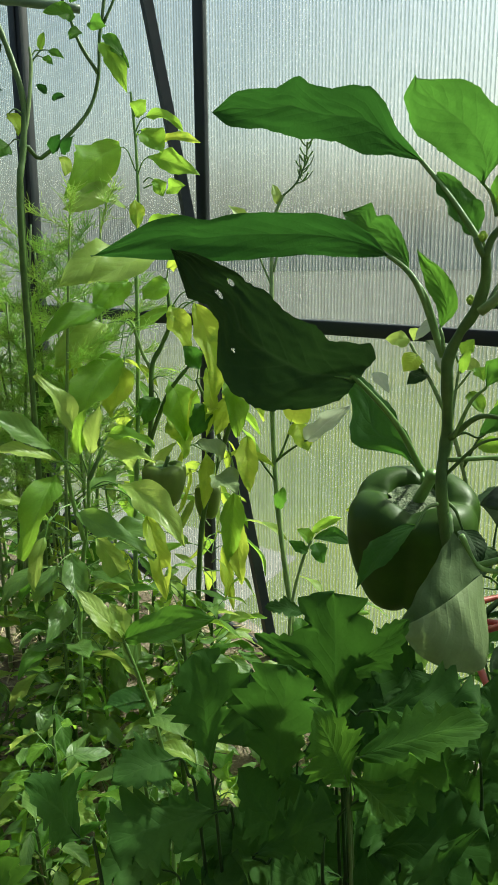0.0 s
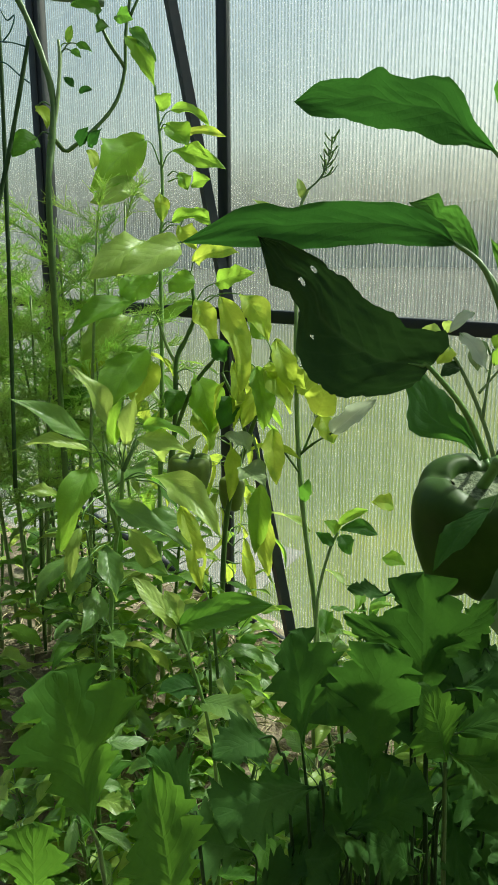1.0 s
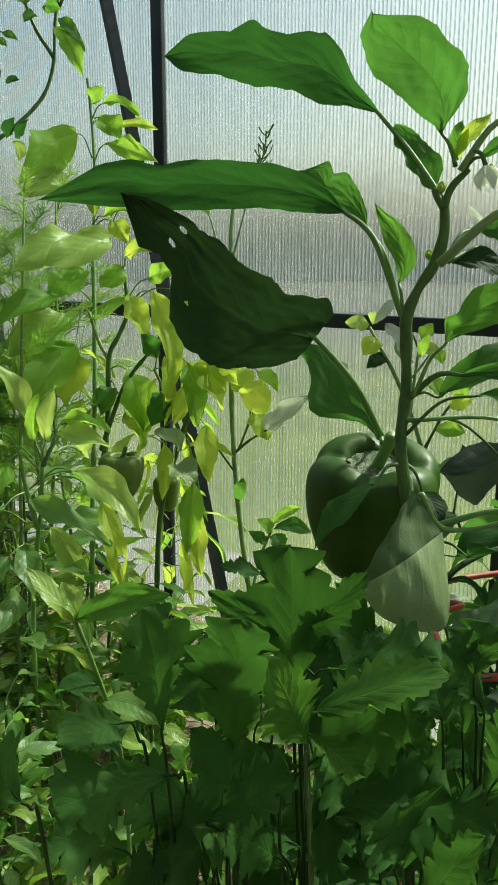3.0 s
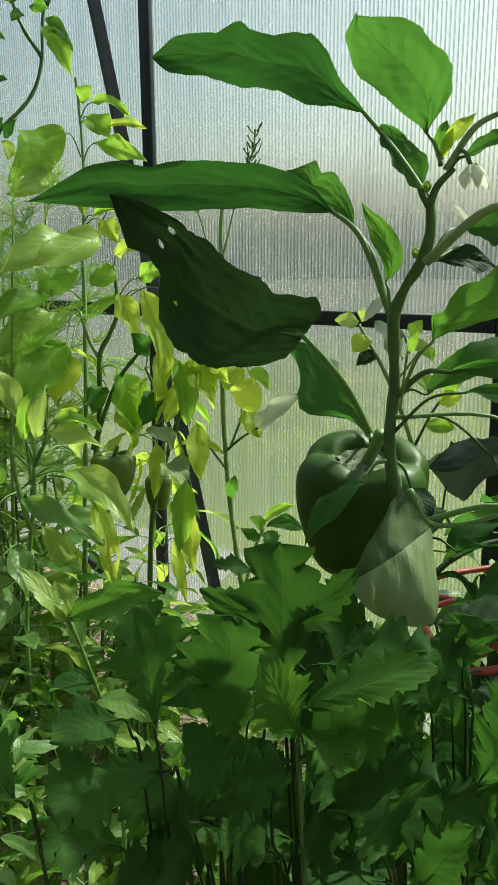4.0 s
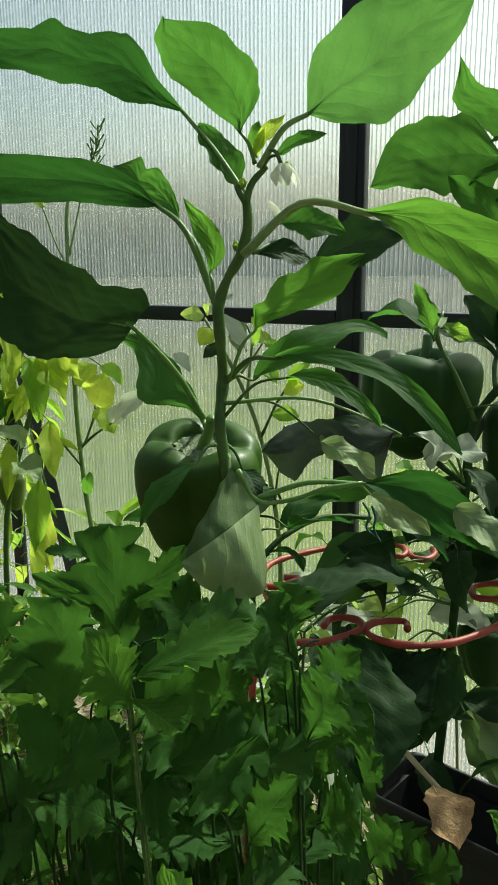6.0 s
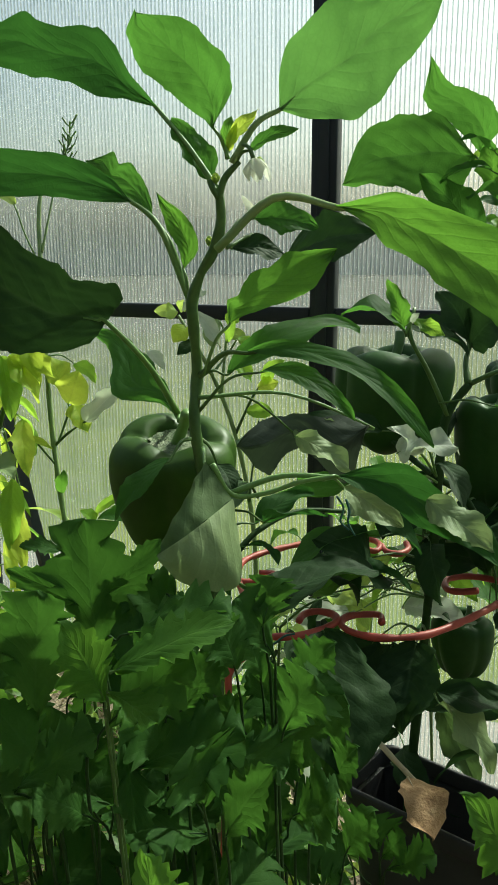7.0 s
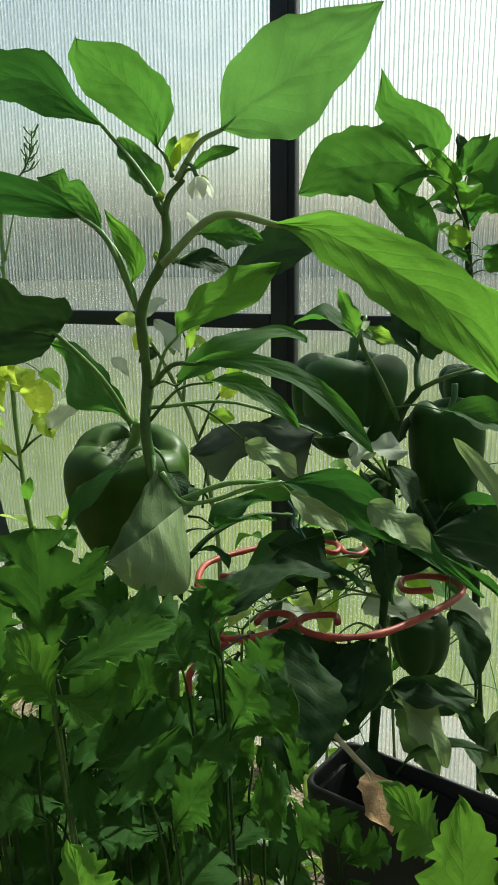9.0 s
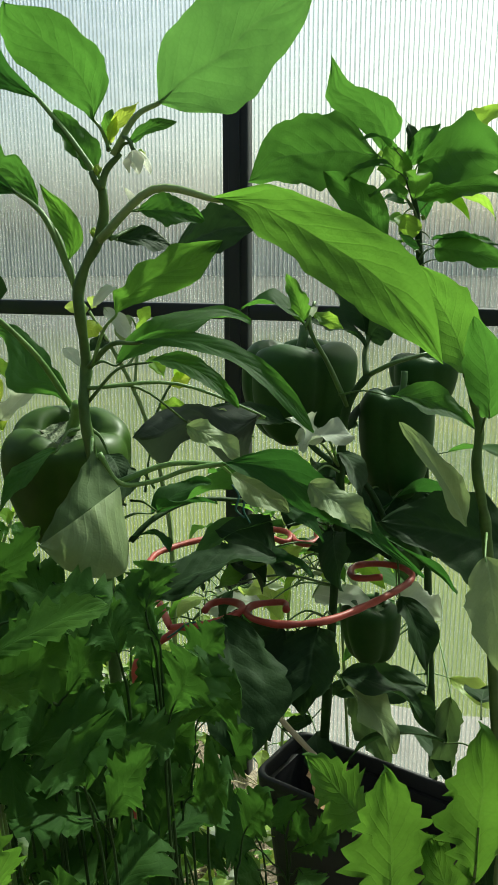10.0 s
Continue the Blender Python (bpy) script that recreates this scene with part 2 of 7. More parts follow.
def sheet_material():
    """Ribbed twin-wall polycarbonate: part clear, part milky."""
    k = Mat("polycarbonate")
    obj = k.node("TexCoord").outputs["Object"]
    sep = k.node("SeparateXYZ", Vector=obj)
    stretch = k.node("Mapping", Vector=obj)
    k.put(stretch, "Scale", (1.0, 1.0, 0.03))
    streak = k.noise(70, 4, stretch.outputs[0])
    dirt = k.noise(9, 5, obj)
    wave = k.math("MULTIPLY", k.math("SINE", k.math("MULTIPLY", sep.outputs[0], 2 * math.pi / 0.006)), 0.5)
    milky = k.math("ADD", 0.012, k.math("ADD", k.math("MULTIPLY", streak, 0.115), k.math("MULTIPLY", dirt, 0.06)))
    tint = k.mix(streak, (0.72, 0.80, 0.80), (0.93, 0.99, 0.98))
    clear = k.node("BsdfTransparent", Color=tint)
    soft = k.node("BsdfTranslucent", Color=(0.82, 0.90, 0.91, 1))
    body = k.shader(milky, clear.outputs[0], soft.outputs[0])
    nrm = k.bump(k.math("ADD", wave, k.math("MULTIPLY", streak, 0.5)), 0.4, 0.001)
    shine = k.node("BsdfGlossy", Roughness=0.18, Normal=nrm)
    k.put(shine, "Color", (0.9, 0.92, 0.93, 1))
    return k.done(k.shader(0.05, body, shine.outputs[0]))


def rib_material():
    k = Mat("polycarbonate_rib")
    soft = k.node("BsdfTranslucent", Color=(0.62, 0.66, 0.67, 1))
    clear = k.node("BsdfTransparent", Color=(0.58, 0.66, 0.66, 1))
    return k.done(k.shader(0.12, clear.outputs[0], soft.outputs[0]))


SHEET = sheet_material()
RIB = rib_material()


# ---- builders ----
def part(name, bm, material, parent=None, label="", smooth=True):
    me = bpy.data.meshes.new(name)
    bm.to_mesh(me)
    bm.free()
    if smooth:
        me.shade_smooth()
    me.materials.append(material)
    ob = new(name, me)
    ob.parent = parent
    if label:
        tagged(ob, label)
    return ob


def thing(name, label, category, group="", kind=""):
    ob = new(name)
    ob.empty_display_size = 0.02
    return tagged(ob, label, category, group, kind)


def add_box(bm, x0, x1, y0, y1, z0, z1, bevel=0.0):
    m = Matrix.Translation(((x0 + x1) / 2, (y0 + y1) / 2, (z0 + z1) / 2)) @ Matrix.Diagonal((x1 - x0, y1 - y0, z1 - z0, 1))
    vs = bmesh.ops.create_cube(bm, size=1.0, matrix=m)["verts"]
    if bevel:
        es = list({e for v in vs for e in v.link_edges})
        bmesh.ops.bevel(bm, geom=es, offset=bevel, segments=2, affect="EDGES", profile=0.5)
    return bm


def box(*a):
    return add_box(bmesh.new(), *a)


def spline(points, per=6):
    """A smooth line through the points."""
    p = [Vector(q) for q in points]
    if len(p) == 2:
        return [p[0].lerp(p[1], i / per) for i in range(per + 1)]
    ext = [2 * p[0] - p[1], *p, 2 * p[-1] - p[-2]]
    out = []
    for i in range(1, len(ext) - 2):
        a, b, c, d = ext[i - 1:i + 3]
        for j in range(per):
            t = j / per
            out.append(0.5 * (2 * b + (c - a) * t + (2 * a - 5 * b + 4 * c - d) * t * t + (3 * b - a - 3 * c + d) * t ** 3))
    out.append(p[-1])
    return out


def add_tube(bm, points, r0, r1, sides=7, per=6, swell=0.0, ends=True):
    line = spline(points, per)
    n = len(line)
    up = Vector((0.31, 0.17, 0.93))
    rings = []
    for i, q in enumerate(line):
        d = (line[min(i + 1, n - 1)] - line[max(i - 1, 0)])
        d = d.normalized() if d.length > 1e-9 else Vector((0, 0, 1))
        a = d.cross(up)
        if a.length < 1e-3:
            a = d.cross(Vector((1, 0, 0)))
        a.normalize()
        up = a.cross(d)
        r = r0 + (r1 - r0) * i / (n - 1)
        if swell:
            r *= 1 + swell * noise.noise(q * 90)
        rings.append([bm.verts.new(q + (a * math.cos(w) + up * math.sin(w)) * r) for w in (2 * math.pi * j / sides for j in range(sides))])
    for r, s in zip(rings, rings[1:]):
        for j in range(sides):
            bm.faces.new((r[j], r[(j + 1) % sides], s[(j + 1) % sides], s[j]))
    if ends:
        bm.faces.new(rings[0][::-1])
        bm.faces.new(rings[-1])
    return bm


def stem(plant, name, points, r0, r1, mat=None, sides=8, label=""):
    points = [Vector(p) for p in points]
    if name == "stem" and points[0].z > soil_height(*points[0].xy) + 0.02:
        x, y, z = points[0]
        low = soil_height(x, y) - 0.01
        points = [Vector((x, y, low)), Vector((x, y, (low + z) / 2))] + points
    return part(name, add_tube(bmesh.new(), points, r0, r1, sides, 6, 0.25), mat or STALK, plant, label)


rng = random.Random(7)


def along_list(values, s):
    """The value at a share s of an evenly spaced list."""
    q = s * (len(values) - 1)
    i = min(int(q), len(values) - 2)
    return values[i] + (values[i + 1] - values[i]) * (q - i)


def add_blade(bm, base, tip, width, normal, curl=0.12, fold=0.25, wave=0.12, seed=0.0, shape="pepper", rows=16, cols=4, asym=0.0, bites=(), jag=1.0, peak=0.42, twist=0.0, bend=0.0, outline=None):
    """A leaf blade from base to tip. curl: how far its middle stands proud of the chord; fold: how far its halves rise; wave: ripple of its rims."""
    base, tip, n = Vector(base), Vector(tip), Vector(normal)
    a = tip - base
    length = a.length
    a.normalize()
    n = (n - a * n.dot(a)).normalized()
    side = a.cross(n)
    uvl = bm.loops.layers.uv.verify()
    grid = []
    n0, side0 = n, side
    for i in range(rows + 1):
        s = i / rows
        w = twist * (s - 0.3)
        n, side = n0 * math.cos(w) + side0 * math.sin(w), side0 * math.cos(w) - n0 * math.sin(w)
        if shape == "pepper":
            prof = (s / peak) ** (1.5 * peak) * ((1 - s) / (1 - peak)) ** (1.5 * (1 - peak))
        elif shape == "drop":
            prof = (s ** 0.42) * ((1 - s) ** 1.05) / 0.563
        elif shape == "lance":
            prof = (s ** 0.8) * ((1 - s) ** 0.95) / 0.299
        else:
            prof = (0.16 + 1.1 * s ** 1.1) * (1 - 0.35 * s * s)
            prof *= 1 + 0.20 * (1 - 2 * ((s * 3.4 + seed) % 1.0))
            prof = min(prof, 1.1) * min(1.0, s * 9 + 0.1)
        row = []
        for j in range(-cols, cols + 1):
            v = j / cols
            hw = width / 2 * prof * (1 + asym * (1 if v > 0 else -1))
            sg = 1 if v > 0 else -1
            rim = 1 + ((0.13 + 0.13 * jag) * noise.noise(Vector((s * 5.5, seed * 3.1, sg * 4.7))) + 0.11 * jag * noise.noise(Vector((s * 14, seed, sg * 9))) - 0.10 * jag * max(0.0, noise.noise(Vector((s * 30, seed * 2, sg * 3))))) * abs(v) ** 3
            along = s
            if shape == "celery":
                along = s * (1 - 0.30 * abs(v) ** 1.6 + 0.10 * abs(v) * math.cos(v * 9.5 + seed))
            q = base + a * length * along + n0 * (curl * length * 4 * s * (1 - s)) + side0 * (bend * length * 4 * s * (1 - s))
            if outline:
                left, right = along_list(outline[0], s) / 1000, along_list(outline[1], s) / 1000
                hw = (left + right) / 2
                rim = 1 + 0.75 * (rim - 1)
                q += side * ((right - left) / 2 + hw * v * rim) + n * hw * (abs(v) - 0.5) * math.sin(fold)
            else:
                q += side * hw * v * math.cos(fold) * rim + n * hw * abs(v) * math.sin(fold)
            q += n * wave * width * 0.5 * v * v * math.sin(9.0 * s + seed * 5 + (1.9 if v > 0 else 0.0))
            q += n * width * ((0.05 if cols < 6 else 0.028) * noise.noise(Vector((s * 4, v * 2.5, seed * 2))) + 0.018 * noise.noise(Vector((s * 13, v * 6, seed))))
            row.append((bm.verts.new(q), (s, 0.5 + v * 0.5)))
        grid.append(row)
    for r, t in zip(grid, grid[1:]):
        for j in range(2 * cols):
            quad = (r[j], r[j + 1], t[j + 1], t[j])
            cs, cv = (quad[0][1][0] + quad[2][1][0]) / 2, quad[0][1][1] + quad[2][1][1] - 1
            if any(((cs - bs) * length) ** 2 + ((cv - bv) * width / 2) ** 2 < br * br for bs, bv, br in bites):
                continue
            try:
                f = bm.faces.new([q[0] for q in quad])
            except ValueError:
                continue
            for loop, q in zip(f.loops, quad):
                loop[uvl].uv = q[1]
    return bm


def leaf(plant, base, tip, width, normal, mat=None, curl=0.12, fold=0.22, wave=0.14, stalk=None, shape="pepper", label="", thick=0.0016, sag=0.012, name="leaf", stalk_mat=None, asym=0.0, bites=(), fine=1, jag=1.0, peak=0.42, twist=None, bend=0.0, outline=None):
    seed = rng.random() * 9
    free = fine == 1
    tw = twist if twist is not None else (math.sin(seed * 7) * (0.9 if free else 0.25))
    bm = add_blade(bmesh.new(), base, tip, width, normal, curl, fold, wave, seed, shape, 22 * fine, 5 * fine, asym, bites, jag, peak, tw, bend + (0.05 * math.sin(seed * 11) if free else 0.0), outline)
    ob = part(name, bm, mat or GREEN, plant, label)
    b, e = Vector(base), Vector(tip)
    # midrib and stalk, one stalk mesh under the leaf
    n = Vector(normal).normalized()
    pts = [b + (e - b) * s + n * (curl * (e - b).length * 4 * s * (1 - s) - 0.0004 - thick * 0.3 * (1 - s)) for s in (0.0, 0.08, 0.2)]
    if outline:
        run = (e - b).normalized()
        across = run.cross((n - run * n.dot(run)).normalized())
        pts = [b + (e - b) * s + across * (along_list(outline[1], s) - along_list(outline[0], s)) / 2000 + n * (curl * (e - b).length * 4 * s * (1 - s) - 0.0018 * (1 - s)) for s in (0.0, 0.03, 0.06, 0.1)]
    if stalk:
        s0 = Vector(stalk)
        mid = s0.lerp(b, 0.5) + Vector((0, 0, sag * min(1.0, (b - s0).length / 0.07)))
        pts = [s0, mid] + pts
    bm = add_tube(bmesh.new(), pts, thick * 0.8, thick * 0.1, 6, 5)
    part("stalk", bm, stalk_mat or (STALK if not outline and mat in (None, GREEN, SHADED, MID, DUSK, LIT) else STALK_MID), ob)
    return ob


def fruit(plant, top, width, height, lean=(0, 0), lobes=4, mat=None, turn=0.3, label="", stalk=None):
    """A blocky bell pepper that hangs below its calyx."""
    bm = bmesh.new()
    cols = 64
    top = Vector(top)
    tip_over = Vector((0, 0, -1)).rotation_difference(Vector((lean[0], lean[1], -1))).to_matrix()
    # radius and height from the sunken crown over the shoulder to the foot
    line = spline([(0.08, 0, -0.17), (0.30, 0, -0.15), (0.39, 0, -0.10), (0.45, 0, -0.03), (0.58, 0, 0.012), (0.80, 0, -0.015), (0.96, 0, -0.11), (1.0, 0, -0.25), (0.97, 0, -0.48),
                   (0.86, 0, -0.70), (0.70, 0, -0.88), (0.50, 0, -0.975), (0.30, 0, -0.985), (0.10, 0, -0.95)], 4)
    grid = []
    for p in line:
        row = []
        for j in range(cols):
            th = 2 * math.pi * j / cols
            cut = 1 - abs(math.cos(lobes * th / 2 + turn)) ** 0.5
            wob = noise.noise(Vector((math.cos(th) * 1.2, math.sin(th) * 1.2, p.z * 1.6 + turn * 9)))
            rr = p.x * (1 - (0.13 + 0.08 * max(0.0, -p.z)) * cut) * (1 + 0.07 * wob)
            z = p.z - 0.10 * cut * math.exp(-((p.x - 0.6) / 0.25) ** 2) * (1 if p.z > -0.3 else -0.8) + 0.02 * wob
            q = Vector((rr * width / 2 * math.cos(th), rr * width / 2 * math.sin(th), z * height))
            row.append(bm.verts.new(top + tip_over @ q))
        grid.append(row)
    for r, s in zip(grid, grid[1:]):
        for j in range(cols):
            bm.faces.new((r[j], s[j], s[(j + 1) % cols], r[(j + 1) % cols]))
    bm.faces.new(grid[0])
    bm.faces.new(grid[-1][::-1])
    ob = part("pepper", bm, mat or FRUIT, plant, label)
    bm = bmesh.new()
    # calyx: a scalloped cap with a short stalk
    hub = bm.verts.new(top + tip_over @ Vector((0, 0, -0.07 * height)))
    rings = []
    for q in (0.4, 0.75, 1.0):
        ring = []
        for j in range(24):
            th = 2 * math.pi * j / 24
            rr = width * 0.215 * q * (1 + 0.20 * q * math.cos(6 * th) + 0.08 * q * noise.noise(Vector((th * 3, turn, q))))
            ring.append(bm.verts.new(top + tip_over @ Vector((rr * math.cos(th), rr * math.sin(th), (-0.07 - 0.03 * q * q + (0.03 if q == 1 else 0) + 0.035 * noise.noise(Vector((th * 4, q * 5, turn)))) * height))))
        rings.append(ring)
    for j in range(24):
        bm.faces.new((hub, rings[0][j], rings[0][(j + 1) % 24]))
        for r, s in zip(rings, rings[1:]):
            bm.faces.new((r[j], s[j], s[(j + 1) % 24], r[(j + 1) % 24]))
    end = Vector(stalk) if stalk else top + tip_over @ Vector((0.004, 0.006, 0.16 * height))
    foot = top + tip_over @ Vector((0, 0, -0.13 * height))
    part("stalk", add_tube(bmesh.new(), [foot, foot.lerp(end, 0.5) + Vector((0.002, 0, 0.003)), end], width * 0.046, width * 0.04, 8, 6, 0.2), STALK_MID if label else CALYX, ob)
    part("calyx", bm, DRY if label else CALYX, ob)
    return ob


def add_lobed(bm, base, tip, width, normal, curl=0.05, seed=0.0, fan=True):
    """A wedge-based leaflet with a pair of side lobes and coarse forward-pointing teeth."""
    base, tip, n = Vector(base), Vector(tip), Vector(normal)
    a = tip - base
    length = a.length
    a.normalize()
    n = (n - a * n.dot(a)).normalized()
    side = a.cross(n)
    uvl = bm.loops.layers.uv.verify()
    rows, cols = 48, 5
    widest = 0.62 if fan else 0.46
    gaps = ((0.44, 0.40), (0.74, 0.50)) if fan else ((0.34, 0.28), (0.60, 0.36))
    grid = []
    for i in range(rows + 1):
        s = i / rows
        row = []
        for j in range(-cols, cols + 1):
            v = j / cols
            sg = 1 if v > 0 else -1
            if s < widest:
                prof = (s / widest) ** (1.0 if fan else 0.85)
            else:
                prof = max(0.0, (1 - s) / (1 - widest)) ** (0.45 if fan else 0.72)
            gap = sum(deep * math.exp(-((s - at - 0.03 * sg * math.cos(seed * 3)) / 0.03) ** 2) for at, deep in gaps) * abs(v)
            tooth = (s * (8.5 if fan else 9.5) + seed + 0.4 * sg) % 1.0
            edge = prof * (1 - gap) * (1 + 0.18 * noise.noise(Vector((s * 4, seed, sg * 5))))
            edge *= 1 + (0.38 * (tooth - 0.5) if s > 0.2 else 0.0) * abs(v) ** 2
            hw = width * 0.5 * (1.0 if fan else 0.9) * edge
            lean = (0.30 if fan else 0.12) * abs(v) ** 1.5 * s * (1 - 0.6 * s) * min(1.0, (1 - s) * 7)
            q = base + a * length * (s + lean) + side * hw * v
            q += n * (curl * length * 4 * s * (1 - s) + 0.16 * hw * abs(v) + 0.05 * width * v * v * math.sin(8 * s + seed * 4 + sg) + 0.07 * width * noise.noise(Vector((s * 3, v * 2, seed))))
            row.append((bm.verts.new(q), (s, 0.5 + 0.5 * v)))
        grid.append(row)
    for r, t in zip(grid, grid[1:]):
        for j in range(2 * cols):
            quad = (r[j], r[j + 1], t[j + 1], t[j])
            f = bm.faces.new([x[0] for x in quad])
            for loop, x in zip(f.loops, quad):
                loop[uvl].uv = x[1]
    return bm


def celery(plant, base, tip, width, normal, mat=None, curl=0.05, stalk=None, label="", fan=None):
    """One lobed, toothed celery leaflet on its stalk."""
    base, tip, n = Vector(base), Vector(tip), Vector(normal)
    a = tip - base
    fan = rng.random() < 0.5 if fan is None else fan
    bm = add_lobed(bmesh.new(), base, tip, width, n, curl, rng.random() * 9, fan)
    ob = part("leaf", bm, mat or CELERY, plant, label)
    if stalk:
        s0 = Vector(stalk)
        root = Vector((s0.x, s0.y + 0.02, max(0.01, s0.z - 0.20)))
        bm = add_tube(bmesh.new(), [root, s0, s0.lerp(base, 0.55) + Vector((0, 0, 0.006)), base, base + a * 0.4 + n.normalized() * (curl * a.length * 0.8 - 0.001)], 0.0011, 0.0004, 7)
        part("stalk", bm, STALK_DARK if mat is not CELERY_BRIGHT else STALK, ob)
    return ob


def fill(plant, line, count, reach, mats, seed, size=(0.07, 0.12), droop=0.3, lift=0.0, slim=(0.28, 0.46), shape="pepper"):
    """Leaves on thin stalks round a stem that runs along the line."""
    r = random.Random(seed)
    axis = spline(line, 12)
    for i in range(count):
        on = axis[int((i + r.random()) / count * (len(axis) - 1))]
        w = i * 2.4 + r.uniform(-0.6, 0.6)
        out = Vector((math.cos(w), math.sin(w), 0))
        base = on + out * reach * r.uniform(0.25, 0.6) + Vector((0, 0, r.uniform(-0.01, 0.03) + lift))
        length = r.uniform(*size)
        tip = base + (out * r.uniform(0.6, 1.0) + Vector((0, 0, r.uniform(-1.6, 0.6) * droop))).normalized() * length
        nrm = Vector((r.uniform(-0.6, 0.6), r.uniform(-0.6, 0.6), 1.0))
        leaf(plant, base, tip, length * r.uniform(*slim), nrm, r.choice(mats), curl=r.uniform(0.04, 0.18), fold=r.uniform(0.1, 0.4), wave=r.uniform(0.1, 0.3), stalk=on, thick=0.0013, sag=0.006, shape=shape)


def flap(plant, name, upper, lower, mat, label="", bulge=0.006):
    """A folded leaf half, spanned between two rims."""
    bm = bmesh.new()
    uvl = bm.loops.layers.uv.verify()
    a, b = spline(upper, 10), spline(lower, 10)
    n, m = 24, 10
    at = lambda line, q: line[int(q)].lerp(line[min(int(q) + 1, len(line) - 1)], q - int(q))
    face = (a[-1] - a[0]).cross(b[len(b) // 2] - a[0]).normalized()
    grid = []
    for i in range(n + 1):
        p, q = at(a, i / n * (len(a) - 1)), at(b, i / n * (len(b) - 1))
        row = []
        for j in range(m + 1):
            v = j / m
            c = p.lerp(q, v) + face * (bulge * math.sin(math.pi * v) * math.sin(math.pi * i / n) + 0.0018 * noise.noise(Vector((i * 0.3, v * 3, len(name)))) + 0.0012 * v * math.sin(i * 0.9))
            row.append((bm.verts.new(c), (i / n, 0.5 + 0.5 * v)))
        grid.append(row)
    for r, t in zip(grid, grid[1:]):
        for j in range(m):
            quad = (r[j], r[j + 1], t[j + 1], t[j])
            f = bm.faces.new([x[0] for x in quad])
            for loop, x in zip(f.loops, quad):
                loop[uvl].uv = x[1]
    return part(name, bm, mat, plant, label)


def petals(plant, at):
    """A nodding white pepper flower."""
    at = Vector(at)
    bm = bmesh.new()
    for j in range(6):
        w = 2 * math.pi * j / 6
        out = Vector((math.cos(w), math.sin(w), 0))
        add_blade(bm, at + out * 0.001, at + out * 0.007 + Vector((0.004, -0.001, -0.013)), 0.0080, out + Vector((0, 0, 0.6)), 0.1, 0.2, 0.1, j, "lance", 8, 2)
    ob = part("flower", bm, PETAL, plant, "nodding white pepper flower")
    bm = bmesh.new()
    bmesh.ops.create_icosphere(bm, subdivisions=2, radius=0.0028, matrix=Matrix.Translation(at + Vector((0.002, 0, -0.004))))
    add_tube(bm, [at + Vector((-0.008, 0.002, 0.008)), at + Vector((-0.003, 0, 0.006)), at], 0.0011, 0.0014, 6)
    part("flower_base", bm, CALYX, ob)


def bud(plant, at, size=0.62):
    """A small pale flower bud in its sepals."""
    at = Vector(at)
    bm = bmesh.new()
    bmesh.ops.create_icosphere(bm, subdivisions=2, radius=1.0, matrix=Matrix.Translation(at) @ Matrix.Diagonal((0.0036 * size, 0.0034 * size, 0.0052 * size, 1)))
    for j in range(5):
        w = 2 * math.pi * j / 5
        out = Vector((math.cos(w), math.sin(w), 0))
        add_blade(bm, at + Vector((0, 0, -0.004 * size)), at + out * 0.0045 * size + Vector((0, 0, 0.003 * size)), 0.004 * size, out, 0.1, 0.2, 0.1, j, "lance", 6, 2)
    part("bud", bm, PALE, plant)


# ---- ground and greenhouse ----
WALL = 1.049


def soil_height(x, y):
    s = min(1.0, max(0.0, (-0.45 - x) / 0.5))
    s = s * s * (3 - 2 * s)
    low = min(1.0, max(0.0, (x + 0.42) / 0.2))
    return -0.03 - 0.07 * low * low * (3 - 2 * low) + 0.125 * s * min(1.0, max(0.0, 0.35 + y * 0.65)) + 0.018 * noise.noise(Vector((x * 7, y * 7, 0))) + 0.008 * noise.noise(Vector((x * 25, y * 25, 3)))


bm = bmesh.new()
NX, NY = 96, 90
gx = [-3.2 + 4.6 * i / NX for i in range(NX + 1)]
gy = [-1.4 + (WALL + 1.42) * j / NY for j in range(NY + 1)]
g = [[bm.verts.new((x, y, soil_height(x, y))) for y in gy] for x in gx]
for i in range(NX):
    for j in range(NY):
        bm.faces.new((g[i][j], g[i + 1][j], g[i + 1][j + 1], g[i][j + 1]))
tagged(part("ground", bm, SOIL), "crumbly brown garden bed soil inside the greenhouse", "soil", kind="structure")

bm = bmesh.new()
rings = []
for r in (0.0, 2, 4, 8, 16, 40, 120, 600, 3000):
    rings.append([bm.verts.new((r * math.cos(2 * math.pi * j / 48), r * math.sin(2 * math.pi * j / 48), -0.16 + 0.02 * noise.noise(Vector((j, r, 0))))) for j in range(48)] if r else [bm.verts.new((0, 0, -0.16))])
for j in range(48):
    bm.faces.new((rings[0][0], rings[1][j], rings[1][(j + 1) % 48]))
    for r, s in zip(rings[1:], rings[2:]):
        bm.faces.new((r[j], s[j], s[(j + 1) % 48], r[(j + 1) % 48]))
tagged(part("lawn", bm, LAWN), "sunlit yellow-green lawn outside the greenhouse", "lawn", kind="structure")

bm = bmesh.new()
edge = [(-4.0 + 7.0 * i / 70, 1.10, (1.86 if i < 28 else 1.36 if i < 36 else 1.43) + 0.10 * noise.noise(Vector((i * 0.35, 0, 0)))) for i in range(71)]
rows = [[bm.verts.new((x, y0 + (y1 - y0) * q, -0.125 + 0.012 * noise.noise(Vector((x * 9, q * 4, 5))) - (0.03 if q == 1 else 0))) for q in (0, 0.33, 0.66, 1.0)] for x, y0, y1 in edge]
